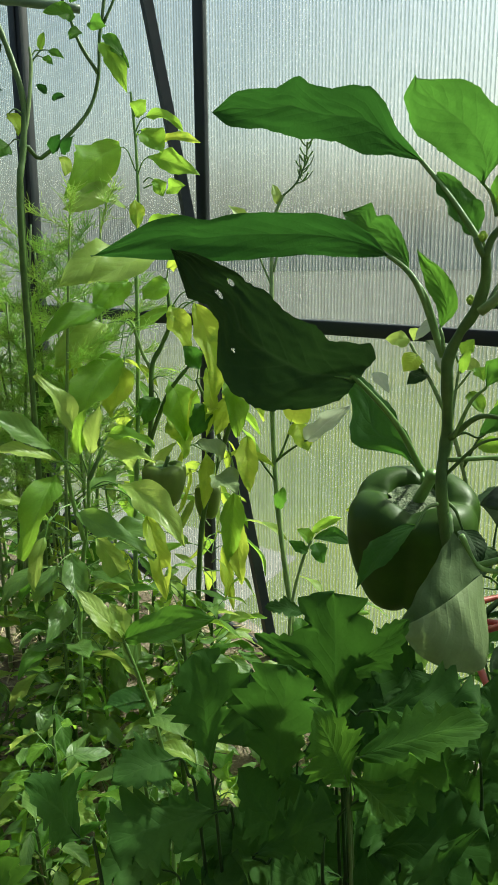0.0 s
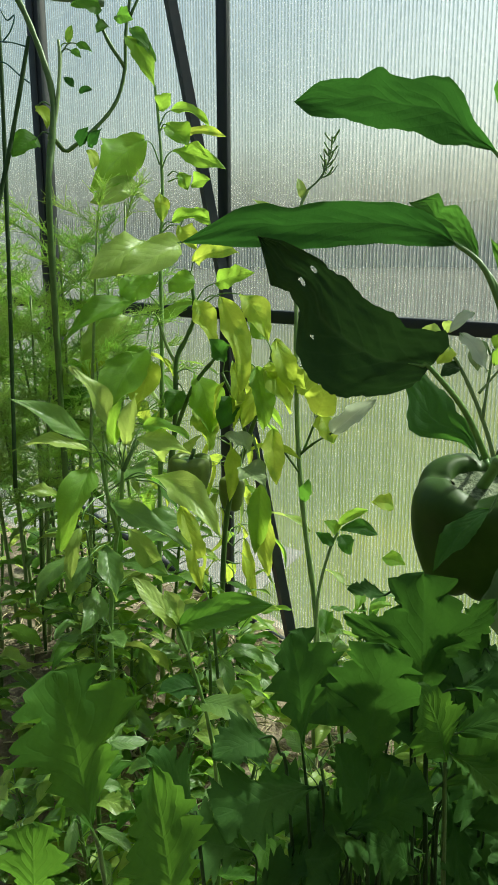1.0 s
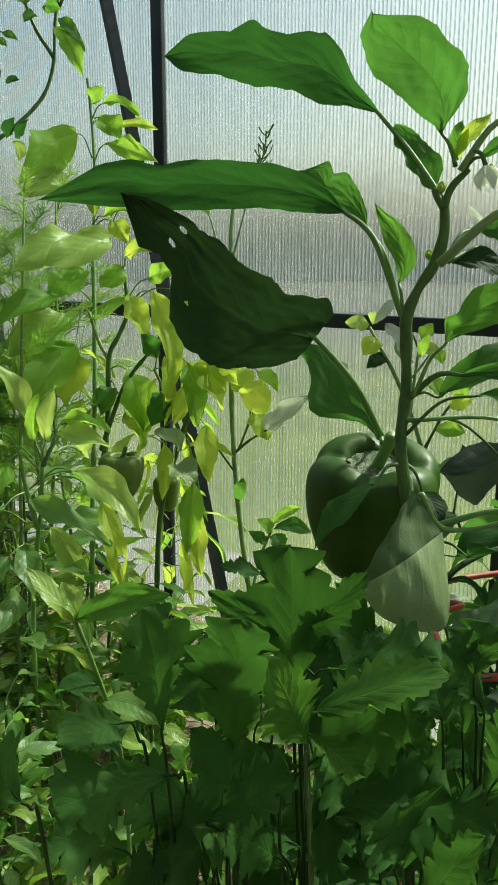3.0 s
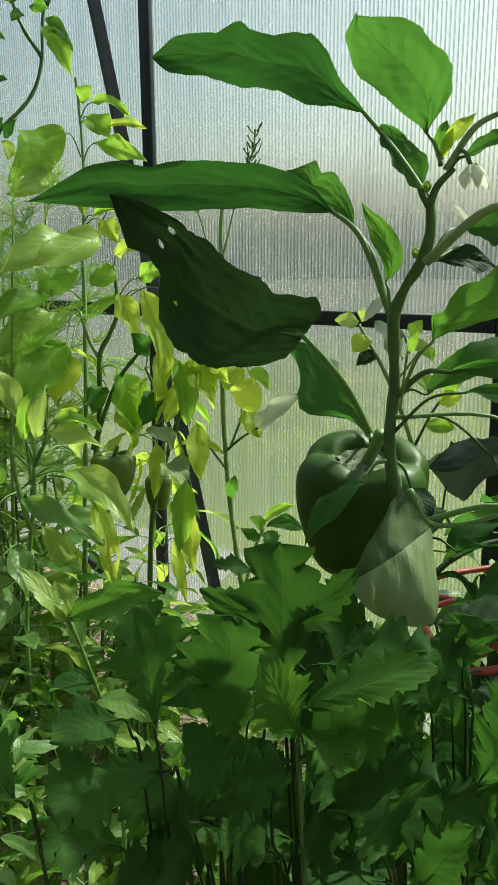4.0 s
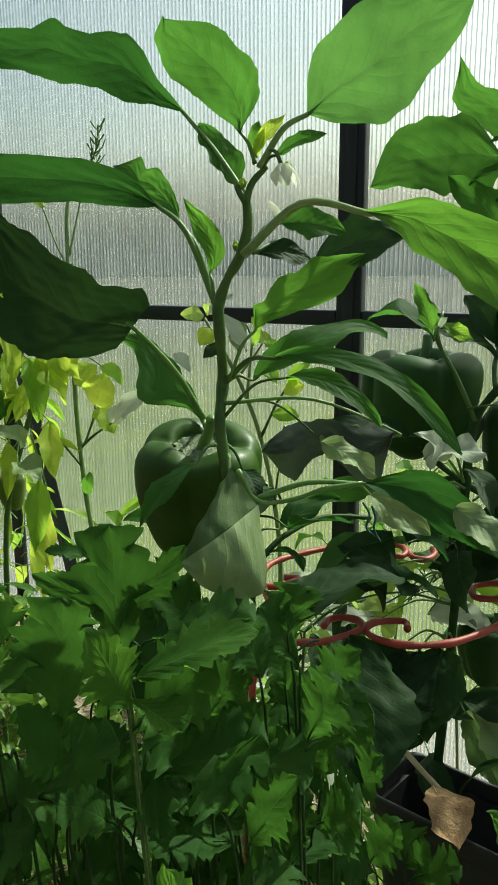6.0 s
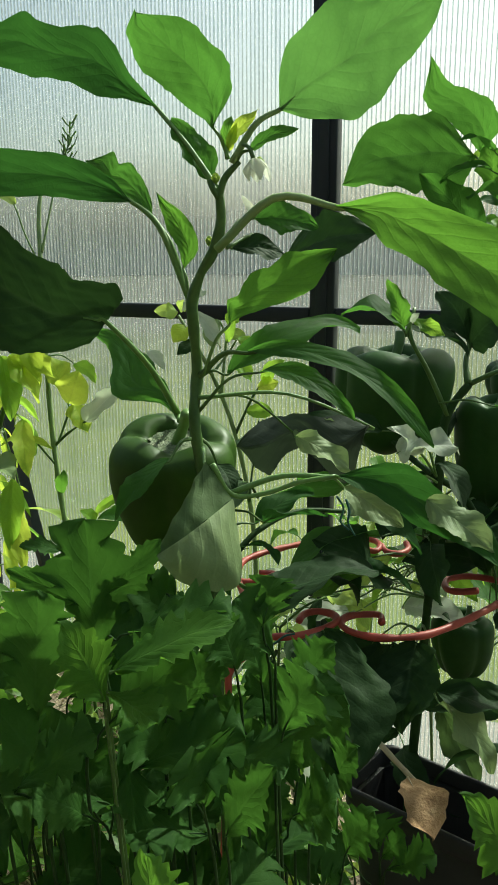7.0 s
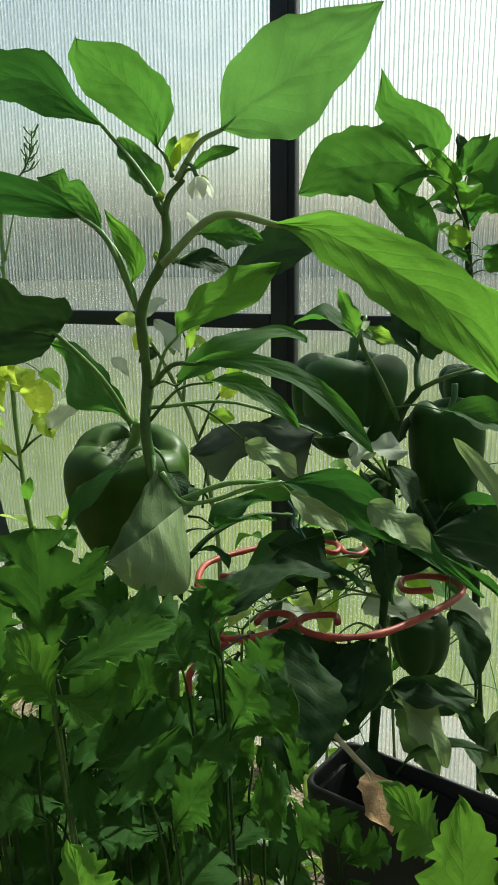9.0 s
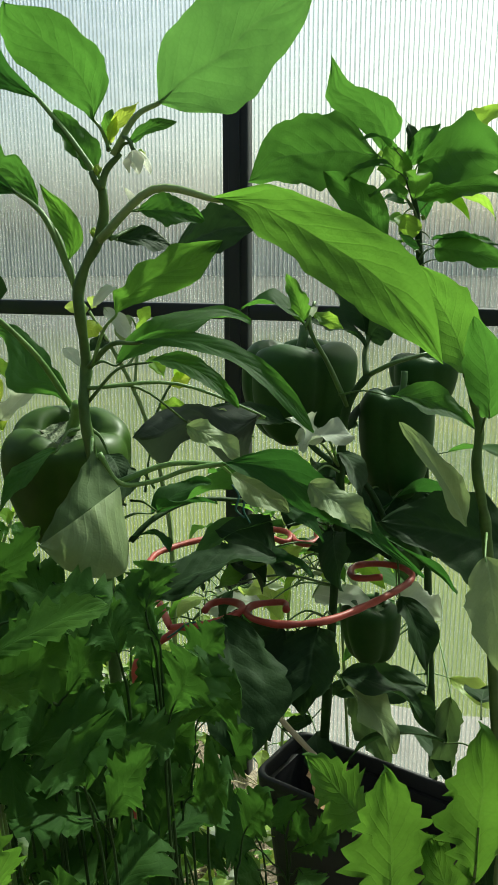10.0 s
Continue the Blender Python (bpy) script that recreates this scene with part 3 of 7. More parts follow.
for r, s in zip(rows, rows[1:]):
    for i in range(3):
        bm.faces.new((r[i], s[i], s[i + 1], r[i + 1]))
tagged(part("gravel_strip", bm, PALE_GRAVEL), "pale crushed-stone strip along the outside of the greenhouse", "gravel", kind="structure")

bm = bmesh.new()
line = []
for j in range(240):
    w = 2 * math.pi * j / 240
    r = 34 + 2.5 * noise.noise(Vector((math.cos(w) * 5, math.sin(w) * 5, 1)))
    h = 5.4 + 1.1 * noise.noise(Vector((math.cos(w) * 9, math.sin(w) * 9, 7))) + 0.5 * noise.noise(Vector((math.cos(w) * 40, math.sin(w) * 40, 2)))
    line.append([bm.verts.new((r * math.cos(w) * (1 + 0.02 * (1 - q)), r * math.sin(w) * (1 + 0.02 * (1 - q)), -0.3 + h * q)) for q in (0, 0.4, 0.75, 1.0)])
for j in range(240):
    a, b = line[j], line[(j + 1) % 240]
    for i in range(3):
        bm.faces.new((a[i], b[i], b[i + 1], a[i + 1]))
tagged(part("backdrop", bm, HEDGE), "far grey-green band of trees behind the lawn", "trees", kind="structure")

def pane(x0, x1, z0, z1):
    """The inner skin of one twin-wall sheet, with its edges turned back to the ribs."""
    bm = bmesh.new()
    rows = [[bm.verts.new((x, y, z)) for x, y in ((x0, WALL + 0.006), (x0, WALL + 0.001), (x1, WALL + 0.001), (x1, WALL + 0.006))] for z in (z0, z1)]
    for i in range(3):
        bm.faces.new((rows[0][i], rows[0][i + 1], rows[1][i + 1], rows[1][i]))
    return bm


wall = thing("wall_north", "greenhouse wall of ribbed clear polycarbonate on dark steel tubes", "wall", kind="structure")
POSTS = [(-2.02, 0.012), (-1.386, 0.017), (-0.926, 0.011), (-0.313, 0.0175), (0.33, 0.011), (0.96, 0.0175)]
for x, half in POSTS:
    part("post", box(x - half, x + half, WALL - (0.022 if half > 0.016 else 0.012), WALL, -0.14, 1.84, 0.0025), STEEL, wall)
    if half > 0.016:
        part("joint_strip", box(x - half * 0.45, x + half * 0.45, WALL - 0.026, WALL - 0.0222, -0.14, 1.84, 0.001), STEEL, wall)
ends = [-2.9] + [p[0] for p in POSTS] + [1.35]
for i, (x0, x1) in enumerate(zip(ends, ends[1:])):
    a = x0 + (POSTS[i - 1][1] if i else 0.0)
    b = x1 - (POSTS[i][1] if i < len(POSTS) else 0.0)
    part("rail", box(a + 0.0005, b - 0.0005, WALL - 0.020, WALL - 0.001, 0.624, 0.645, 0.002), STEEL, wall)
    part("top_rail", box(a + 0.0005, b - 0.0005, WALL - 0.020, WALL - 0.001, 1.80, 1.822, 0.002), STEEL, wall)
    part("panel", pane(x0 + 0.001, x1 - 0.001, -0.15, 1.84), SHEET, wall, smooth=False)
    bm = bmesh.new()
    k0 = int(x0 / 0.006) + 1
    while k0 * 0.006 < x1:
        xr = k0 * 0.006
        add_box(bm, xr - 0.0006, xr + 0.0006, WALL + 0.0018, WALL + 0.0040, -0.15, 1.84)
        k0 += 1
    tagged(part("ribs", bm, RIB, wall, smooth=False), kind="stuff")
part("base_beam", add_tube(bmesh.new(), [(-1.30, WALL - 0.04, 0.21), (-0.99, WALL - 0.035, 0.122), (-0.768, WALL - 0.03, 0.058), (-0.45, WALL - 0.03, -0.03)], 0.009, 0.009, 6), STEEL, wall)

d = Vector((0.2684, 0, -1.103)).normalized()
top = Vector((-1.020, WALL - 0.034, 1.180)) - d * 0.55
foot = Vector((-0.7616, WALL - 0.034, 0.077)) + d * 0.08
part("brace", add_tube(bmesh.new(), [top, foot], 0.0115, 0.0115, 4, 2), STEEL, wall, smooth=False)

# the unseen rest of the greenhouse, assumed round and above the camera
for name, coords in (("wall_west", (-2.902, -2.9, -1.342, WALL - 0.002, -0.15, 1.84)), ("wall_east", (1.351, 1.353, -1.342, WALL - 0.002, -0.15, 1.84))):
    w = thing(name, "greenhouse wall of ribbed clear polycarbonate", "wall", kind="structure")
    part("panel", box(*coords), SHEET, w, smooth=False)
    x0, x1, y0, y1, z0, z1 = coords
    for i in range(5):
        q = i / 4
        if x1 - x0 > 1:
            xx = x0 + 0.02 + (x1 - x0 - 0.04) * q
            part("post", box(xx - 0.012, xx + 0.012, y1, y1 + 0.022, z0, z1, 0.002), STEEL, w)
        else:
            yy = y0 + 0.02 + (y1 - y0 - 0.04) * q
            inner = x1 if x0 < 0 else x0 - 0.022
            part("post", box(inner, inner + 0.022, yy - 0.012, yy + 0.012, z0, z1, 0.002), STEEL, w)
# added wall behind the camera, dark to keep fill light off the leaf fronts
south = thing("added_wall_south", "added unseen dark board wall that closes the greenhouse and cuts front fill light", "wall", kind="structure")
for i in range(24):
    x = -2.9 + 4.25 * i / 24
    part("board", box(x + 0.002, x + 0.175, -1.372, -1.347 + 0.003 * (i % 2), -0.16, 1.86, 0.003), BOARD, south)
bm = bmesh.new()
arc = [(-1.345 + 2.394 * i / 16, 1.842 + 0.55 * math.sin(math.pi * i / 16)) for i in range(17)]
vs = [[bm.verts.new((x, y, z)) for y, z in arc] for x in (-2.9, 1.35)]
for i in range(16):
    bm.faces.new((vs[0][i], vs[1][i], vs[1][i + 1], vs[0][i + 1]))
tagged(part("roof", bm, SHEET), "arched clear polycarbonate greenhouse roof", "roof", kind="structure")
for x in (-2.88, -2.02, -1.386, -0.934, -0.313, 0.33, 0.96, 1.33):
    part("roof_bow", add_tube(bmesh.new(), [(x, y, z - 0.014) for y, z in arc], 0.011, 0.011, 4, 1), STEEL, tagged(new("arch_frame"), "dark steel tube arch under the greenhouse roof", "arch frame", "roof arches"))

# ---- the bell pepper plant in front ----
pepper_plant = thing("bell_pepper_plant", "tall bell pepper plant with a flower and one large green pepper", "plant")
stem(pepper_plant, "stem", [(-0.171, 0.419, 0.321), (-0.181, 0.429, 0.421), (-0.187, 0.435, 0.500), (-0.190, 0.432, 0.559), (-0.191, 0.428, 0.586), (-0.195, 0.428, 0.617), (-0.196, 0.435, 0.644), (-0.194, 0.427, 0.677), (-0.194, 0.427, 0.690), (-0.188, 0.427, 0.705), (-0.180, 0.428, 0.718), (-0.175, 0.428, 0.734), (-0.175, 0.427, 0.750)], 0.0042, 0.0028, mat=STALK, sides=12)
stem(pepper_plant, "branch", [(-0.175, 0.426, 0.748), (-0.172, 0.428, 0.759), (-0.164, 0.431, 0.768)], 0.0026, 0.0016, mat=STALK)
stem(pepper_plant, "branch", [(-0.175, 0.426, 0.748), (-0.178, 0.425, 0.753), (-0.181, 0.426, 0.758)], 0.0024, 0.0016, mat=STALK)
# long dark leaves on the side away from the flower
leaf(pepper_plant, (-0.245, 0.443, 0.749), (-0.331, 0.280, 0.750), 0.036, (0.78, -0.466, -0.35), stalk=(-0.204, 0.442, 0.689), mat=MID, wave=0.10, curl=0.02, thick=0.003, fold=0.25, sag=0.014, fine=2, twist=0.0,
     outline=((0, 1, 1, 0, 0, 0, 0, 0, 0, 0, 0, 0.5, 0), (0, 14, 21, 25, 27, 27, 27, 26, 22.5, 25, 20.6, 10.3, 0)))
leaf(pepper_plant, (-0.230, 0.444, 0.739), (-0.283, 0.451, 0.776), 0.030, (0.35, -0.84, 0.285), stalk=(-0.204, 0.442, 0.689), mat=GREEN, curl=0.0, wave=0.12, thick=0.002, fine=2, twist=0.0,
     outline=((0, 0, 0.5, 1, 1, 1.5, 3, 4, 4, 3.5, 3, 1.5, 0), (0, 5, 9, 12, 14, 15, 17.5, 17, 11.5, 14.5, 16.5, 9, 0)))
leaf(pepper_plant, (-0.234, 0.402, 0.683), (-0.296, 0.304, 0.754), 0.058, (0.70, -0.66, -0.30), stalk=(-0.220, 0.455, 0.610), mat=SHADED, curl=0.02, thick=0.003, sag=0.001, fold=0.10, wave=0.13, fine=6, twist=0.0, bites=((0.73, 0.55, 0.0026), (0.742, -0.15, 0.0028), (0.557, -0.44, 0.0012)),
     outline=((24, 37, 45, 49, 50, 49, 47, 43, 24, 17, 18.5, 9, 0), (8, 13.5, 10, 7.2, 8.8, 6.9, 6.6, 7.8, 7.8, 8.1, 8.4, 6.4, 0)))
leaf(pepper_plant, (-0.231, 0.470, 0.607), (-0.340, 0.530, 0.657), 0.038, (-0.027, -0.668, 0.743), stalk=(-0.216, 0.447, 0.609), mat=GREEN, curl=0.01, thick=0.0022, wave=0.12, fold=0.0, fine=2, twist=0.0,
     outline=((0, 0.5, 2, 10, 21, 24, 18, 9, 4, 1, 0, 0, 0), (0, 4.5, 9, 11.5, 13.5, 15.5, 17, 18, 18, 17, 15, 9, 0)))
leaf(pepper_plant, (-0.221, 0.437, 0.802), (-0.303, 0.347, 0.826), 0.034, (0.692, -0.688, -0.218), stalk=(-0.179, 0.433, 0.753), mat=MID, curl=0.02, thick=0.0026, wave=0.14, fold=0.15, sag=0.002, fine=2, twist=0.0,
     outline=((0, 0.6, 1, 1.6, 2.1, 1.6, 1, 1.9, 2.4, 3, 4, 4.3, 0), (0, 7.4, 14, 26, 32, 29, 25.5, 26.4, 28, 20.5, 17.2, 13.9, 0)))
leaf(pepper_plant, (-0.188, 0.442, 0.760), (-0.212, 0.438, 0.795), 0.023, (0.732, -0.520, 0.440), stalk=(-0.179, 0.433, 0.752), mat=GREEN, curl=0.05, fine=2)
leaf(pepper_plant, (-0.179, 0.428, 0.786), (-0.186, 0.358, 0.831), 0.040, (0.45, -0.72, -0.55), stalk=(-0.173, 0.435, 0.770), mat=GREEN, jag=0.8, curl=0.04, wave=0.12, fold=0.1, fine=2, twist=0.0,
     outline=((0, 1.2, 2.7, 4.4, 6.1, 7.9, 9.8, 11.6, 13.2, 13.6, 12.8, 9.5, 0), (0, 8.5, 16.5, 21.4, 25.2, 26.8, 27, 25.6, 23.4, 20.5, 15.6, 9.4, 0)))
leaf(pepper_plant, (-0.142, 0.437, 0.795), (-0.054, 0.463, 0.860), 0.060, (0.383, -0.911, -0.154), stalk=(-0.168, 0.429, 0.767), mat=SOFT, stalk_mat=STALK_PALE, jag=0.55, curl=0.03, thick=0.0026, fold=0.12, wave=0.08, fine=2, twist=0.0,
     outline=((0, 15, 24, 27.6, 28.2, 27.8, 26.5, 25.1, 20.7, 16.2, 11.1, 5.7, 0), (0, 13.9, 21.1, 26.5, 29.4, 30.7, 27, 22.5, 19.6, 16.7, 12.2, 5.8, 0)))
leaf(pepper_plant, (-0.157, 0.430, 0.774), (-0.129, 0.434, 0.784), 0.010, (-0.024, -0.894, 0.448), stalk=(-0.166, 0.430, 0.768), mat=GREEN, fine=2)
leaf(pepper_plant, (-0.175, 0.435, 0.775), (-0.172, 0.438, 0.794), 0.009, (0.30, -0.95, 0.10), stalk=(-0.172, 0.431, 0.770), mat=LIT, wave=0.3, fine=2, shape="lance")
leaf(pepper_plant, (-0.174, 0.434, 0.777), (-0.157, 0.442, 0.797), 0.009, (0.25, -0.96, 0.14), stalk=(-0.172, 0.431, 0.771), mat=YELLOW, wave=0.3, fine=2, shape="lance")
leaf(pepper_plant, (-0.172, 0.433, 0.774), (-0.166, 0.432, 0.789), 0.006, (0.40, -0.90, 0.10), mat=YELLOW, wave=0.3, fine=2, shape="lance")
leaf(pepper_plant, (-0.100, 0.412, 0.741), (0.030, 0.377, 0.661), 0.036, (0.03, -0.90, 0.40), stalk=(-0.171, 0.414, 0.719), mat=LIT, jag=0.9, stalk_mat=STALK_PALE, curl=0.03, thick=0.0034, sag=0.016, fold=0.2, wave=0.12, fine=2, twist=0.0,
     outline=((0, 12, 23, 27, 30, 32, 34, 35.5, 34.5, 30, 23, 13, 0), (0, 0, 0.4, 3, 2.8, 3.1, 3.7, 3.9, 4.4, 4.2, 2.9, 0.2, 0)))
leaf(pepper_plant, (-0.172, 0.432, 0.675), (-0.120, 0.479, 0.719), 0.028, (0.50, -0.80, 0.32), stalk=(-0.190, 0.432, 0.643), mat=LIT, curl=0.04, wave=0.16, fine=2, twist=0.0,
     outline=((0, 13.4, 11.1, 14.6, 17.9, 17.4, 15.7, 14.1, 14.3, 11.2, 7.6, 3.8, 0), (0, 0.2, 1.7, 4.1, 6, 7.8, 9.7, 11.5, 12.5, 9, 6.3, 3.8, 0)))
leaf(pepper_plant, (-0.169, 0.461, 0.738), (-0.135, 0.486, 0.732), 0.022, (0.582, -0.641, 0.501), stalk=(-0.175, 0.431, 0.721), mat=GREEN, curl=0.1, fine=2)
leaf(pepper_plant, (-0.174, 0.442, 0.720), (-0.152, 0.474, 0.715), 0.017, (0.703, -0.410, 0.582), stalk=(-0.175, 0.431, 0.721), mat=SHADED, curl=0.1, fine=2)
leaf(pepper_plant, (-0.158, 0.493, 0.714), (-0.096, 0.492, 0.729), 0.038, (-0.178, -0.766, 0.618), stalk=(-0.173, 0.431, 0.720), mat=SHADED, curl=0.1, fine=2)
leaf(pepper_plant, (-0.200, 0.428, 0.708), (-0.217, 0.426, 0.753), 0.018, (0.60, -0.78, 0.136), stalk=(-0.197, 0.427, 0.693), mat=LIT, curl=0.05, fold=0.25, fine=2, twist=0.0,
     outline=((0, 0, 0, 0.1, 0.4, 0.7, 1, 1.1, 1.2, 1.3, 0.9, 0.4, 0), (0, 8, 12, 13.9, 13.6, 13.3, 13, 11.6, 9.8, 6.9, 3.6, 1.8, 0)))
leaf(pepper_plant, (-0.160, 0.433, 0.659), (-0.045, 0.428, 0.612), 0.021, (0.321, -0.477, 0.818), stalk=(-0.193, 0.433, 0.642), mat=GREEN, curl=0.2, thick=0.0026, wave=0.2, fine=2, peak=0.5)
leaf(pepper_plant, (-0.156, 0.442, 0.646), (-0.092, 0.432, 0.622), 0.018, (0.212, -0.532, 0.820), stalk=(-0.193, 0.430, 0.620), mat=GREEN, curl=0.2, fine=2, peak=0.5)
leaf(pepper_plant, (-0.179, 0.443, 0.643), (-0.116, 0.523, 0.666), 0.027, (0.269, -0.456, 0.848), stalk=(-0.193, 0.433, 0.642), mat=GREEN, curl=0.16, wave=0.25, fine=2)
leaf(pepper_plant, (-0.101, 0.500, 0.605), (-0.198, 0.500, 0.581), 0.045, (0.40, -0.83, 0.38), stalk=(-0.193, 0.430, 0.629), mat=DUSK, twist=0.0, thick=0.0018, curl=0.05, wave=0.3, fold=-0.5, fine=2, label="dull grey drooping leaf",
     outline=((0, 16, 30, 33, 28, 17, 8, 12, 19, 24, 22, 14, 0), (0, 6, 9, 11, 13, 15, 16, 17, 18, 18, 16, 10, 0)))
leaf(pepper_plant, (-0.142, 0.468, 0.601), (-0.107, 0.477, 0.579), 0.020, (0.539, -0.605, 0.586), mat=GREY, curl=0.08, wave=0.4, jag=1.5)
hung = flap(pepper_plant, "leaf", [(-0.172, 0.397, 0.598), (-0.177, 0.375, 0.576), (-0.181, 0.351, 0.554)], [(-0.153, 0.393, 0.578), (-0.161, 0.361, 0.568), (-0.180, 0.349, 0.554)], DULL, "drooping leaf folded over to its pale underside")
flap(hung, "folded_half", [(-0.152, 0.392, 0.579), (-0.161, 0.360, 0.569), (-0.179, 0.348, 0.555)], [(-0.145, 0.385, 0.557), (-0.140, 0.378, 0.545), (-0.140, 0.370, 0.535), (-0.151, 0.359, 0.535), (-0.166, 0.351, 0.542), (-0.179, 0.348, 0.554)], GREY, "pale grey underside of the folded leaf")
part("stalk", add_tube(bmesh.new(), [(-0.184, 0.418, 0.600), (-0.178, 0.407, 0.599), (-0.172, 0.396, 0.596)], 0.0016, 0.001, 6), STALK_MID, hung)
stem(pepper_plant, "branch", [(-0.167, 0.396, 0.597), (-0.157, 0.402, 0.578), (-0.140, 0.412, 0.578), (-0.121, 0.420, 0.585), (-0.102, 0.430, 0.588)], 0.0016, 0.0014, mat=STALK_MID)
leaf(pepper_plant, (-0.192, 0.390, 0.599), (-0.209, 0.354, 0.568), 0.018, (-0.194, -0.585, 0.788), stalk=(-0.189, 0.411, 0.607), mat=GREEN, curl=0.1, fine=2)
leaf(pepper_plant, (-0.181, 0.433, 0.586), (-0.163, 0.416, 0.573), 0.017, (0.360, -0.305, 0.881), stalk=(-0.192, 0.432, 0.602), mat=SHADED, fine=2)
leaf(pepper_plant, (-0.103, 0.430, 0.588), (0.021, 0.427, 0.532), 0.037, (0.22, -0.78, 0.58), stalk=(-0.161, 0.405, 0.577), mat=MID, curl=0.04, thick=0.0026, sag=0.006, wave=0.2, fine=2, twist=0.0,
     outline=((0, 14, 22, 25.3, 23.5, 21, 19.6, 21.4, 20, 10, 6, 3.2, 0), (0, 1, 1, 1, 1, 1, 1, 1, 1, 1, 0.5, 0.2, 0)))
leaf(pepper_plant, (-0.048, 0.431, 0.580), (-0.009, 0.429, 0.554), 0.021, (0.372, -0.690, 0.621), mat=GREY, curl=0.05, wave=0.4, jag=1.6, fine=2)
leaf(pepper_plant, (-0.100, 0.440, 0.579), (-0.063, 0.440, 0.558), 0.023, (0.403, -0.606, 0.686), stalk=(-0.109, 0.426, 0.586), mat=GREY, curl=0.05, fine=2)
stem(pepper_plant, "branch", [(-0.171, 0.439, 0.527), (-0.162, 0.457, 0.538), (-0.146, 0.489, 0.543), (-0.123, 0.520, 0.536)], 0.0021, 0.0016, mat=STALK_DARK)
leaf(pepper_plant, (-0.132, 0.504, 0.449), (-0.091, 0.437, 0.378), 0.075, (0.518, -0.447, 0.729), mat=SHADED, curl=0.05, fine=2)
leaf(pepper_plant, (-0.168, 0.461, 0.476), (-0.099, 0.530, 0.490), 0.056, (-0.097, -0.108, 0.989), stalk=(-0.172, 0.443, 0.503), mat=SHADED, curl=0.1, fine=2)
leaf(pepper_plant, (-0.153, 0.493, 0.598), (-0.108, 0.508, 0.586), 0.023, (0.390, -0.640, 0.662), stalk=(-0.193, 0.430, 0.629), stalk_mat=STALK, mat=GREY, curl=0.1, fine=2)
fruit(pepper_plant, (-0.222, 0.451, 0.600), 0.091, 0.090, lean=(-0.14, 0.22), turn=0.9, stalk=(-0.205, 0.437, 0.617), label="large glossy dark green bell pepper")
# flower and buds
petals(pepper_plant,(-0.154, 0.428, 0.769))
leaf(pepper_plant, (-0.158, 0.441, 0.738), (-0.166, 0.438, 0.750), 0.005, (0.547, -0.822, 0.157), stalk=(-0.175, 0.433, 0.721), mat=PETAL, thick=0.0009, curl=0.15, label="withered white petal")
leaf(pepper_plant, (-0.183, 0.436, 0.721), (-0.187, 0.435, 0.724), 0.003, (0.478, -0.824, 0.304), mat=PETAL, thick=0.0007)
bud(pepper_plant,(-0.155, 0.439, 0.768))
bud(pepper_plant,(-0.185, 0.433, 0.724))
bud(pepper_plant,(-0.177, 0.426, 0.759))

# ---- the red ring support ----
ring = thing("plant_support", "red coated wire plant ring with curled ends round the pepper stems", "plant support")
stem(ring, "front_wire", [(-0.196, 0.548, 0.410), (-0.173, 0.560, 0.410), (-0.158, 0.579, 0.410), (-0.151, 0.598, 0.410), (-0.158, 0.610, 0.410), (-0.172, 0.611, 0.410), (-0.181, 0.601, 0.410), (-0.181, 0.587, 0.410)], 0.0032, 0.0032, mat=RED)
stem(ring, "front_wire", [(-0.116, 0.616, 0.408), (-0.121, 0.629, 0.408), (-0.134, 0.625, 0.408), (-0.146, 0.615, 0.408), (-0.148, 0.601, 0.408), (-0.138, 0.590, 0.408), (-0.120, 0.586, 0.408), (-0.101, 0.591, 0.408), (-0.076, 0.608, 0.408), (-0.054, 0.642, 0.408), (-0.035, 0.680, 0.408), (-0.023, 0.713, 0.408), (-0.024, 0.734, 0.408), (-0.039, 0.748, 0.408), (-0.062, 0.748, 0.408), (-0.079, 0.736, 0.408), (-0.081, 0.720, 0.408), (-0.075, 0.707, 0.408), (-0.063, 0.708, 0.408), (-0.050, 0.716, 0.408)], 0.0032, 0.0032, mat=RED)
stem(ring, "back_wire", [(-0.196, 0.548, 0.410), (-0.249, 0.622, 0.410), (-0.270, 0.655, 0.410), (-0.278, 0.679, 0.410), (-0.279, 0.700, 0.410), (-0.268, 0.727, 0.410), (-0.247, 0.758, 0.410), (-0.226, 0.783, 0.410), (-0.203, 0.802, 0.410), (-0.178, 0.807, 0.410), (-0.163, 0.792, 0.410), (-0.164, 0.773, 0.410), (-0.180, 0.780, 0.410)], 0.0032, 0.0032, mat=RED)
stem(ring, "back_wire", [(-0.139, 0.810, 0.410), (-0.133, 0.794, 0.410), (-0.138, 0.776, 0.410), (-0.151, 0.776, 0.410), (-0.161, 0.791, 0.410)], 0.0032, 0.0032, mat=RED)
stem(ring, "side_wire", [(-0.273, 0.654, 0.405), (-0.256, 0.658, 0.405), (-0.243, 0.684, 0.405), (-0.258, 0.682, 0.405)], 0.0032, 0.0032, mat=RED)
stem(ring, "leg", [(-0.202, 0.572, 0.395), (-0.229, 0.553, 0.372), (-0.229, 0.546, 0.344), (-0.225, 0.529, 0.274), (-0.220, 0.512, 0.199)], 0.0032, 0.0032, mat=RED)

# ---- pepper plant with hanging fruit behind the ring ----
fruit_plant = thing("bell_pepper_plant", "bell pepper plant with three hanging dark green peppers", "plant")
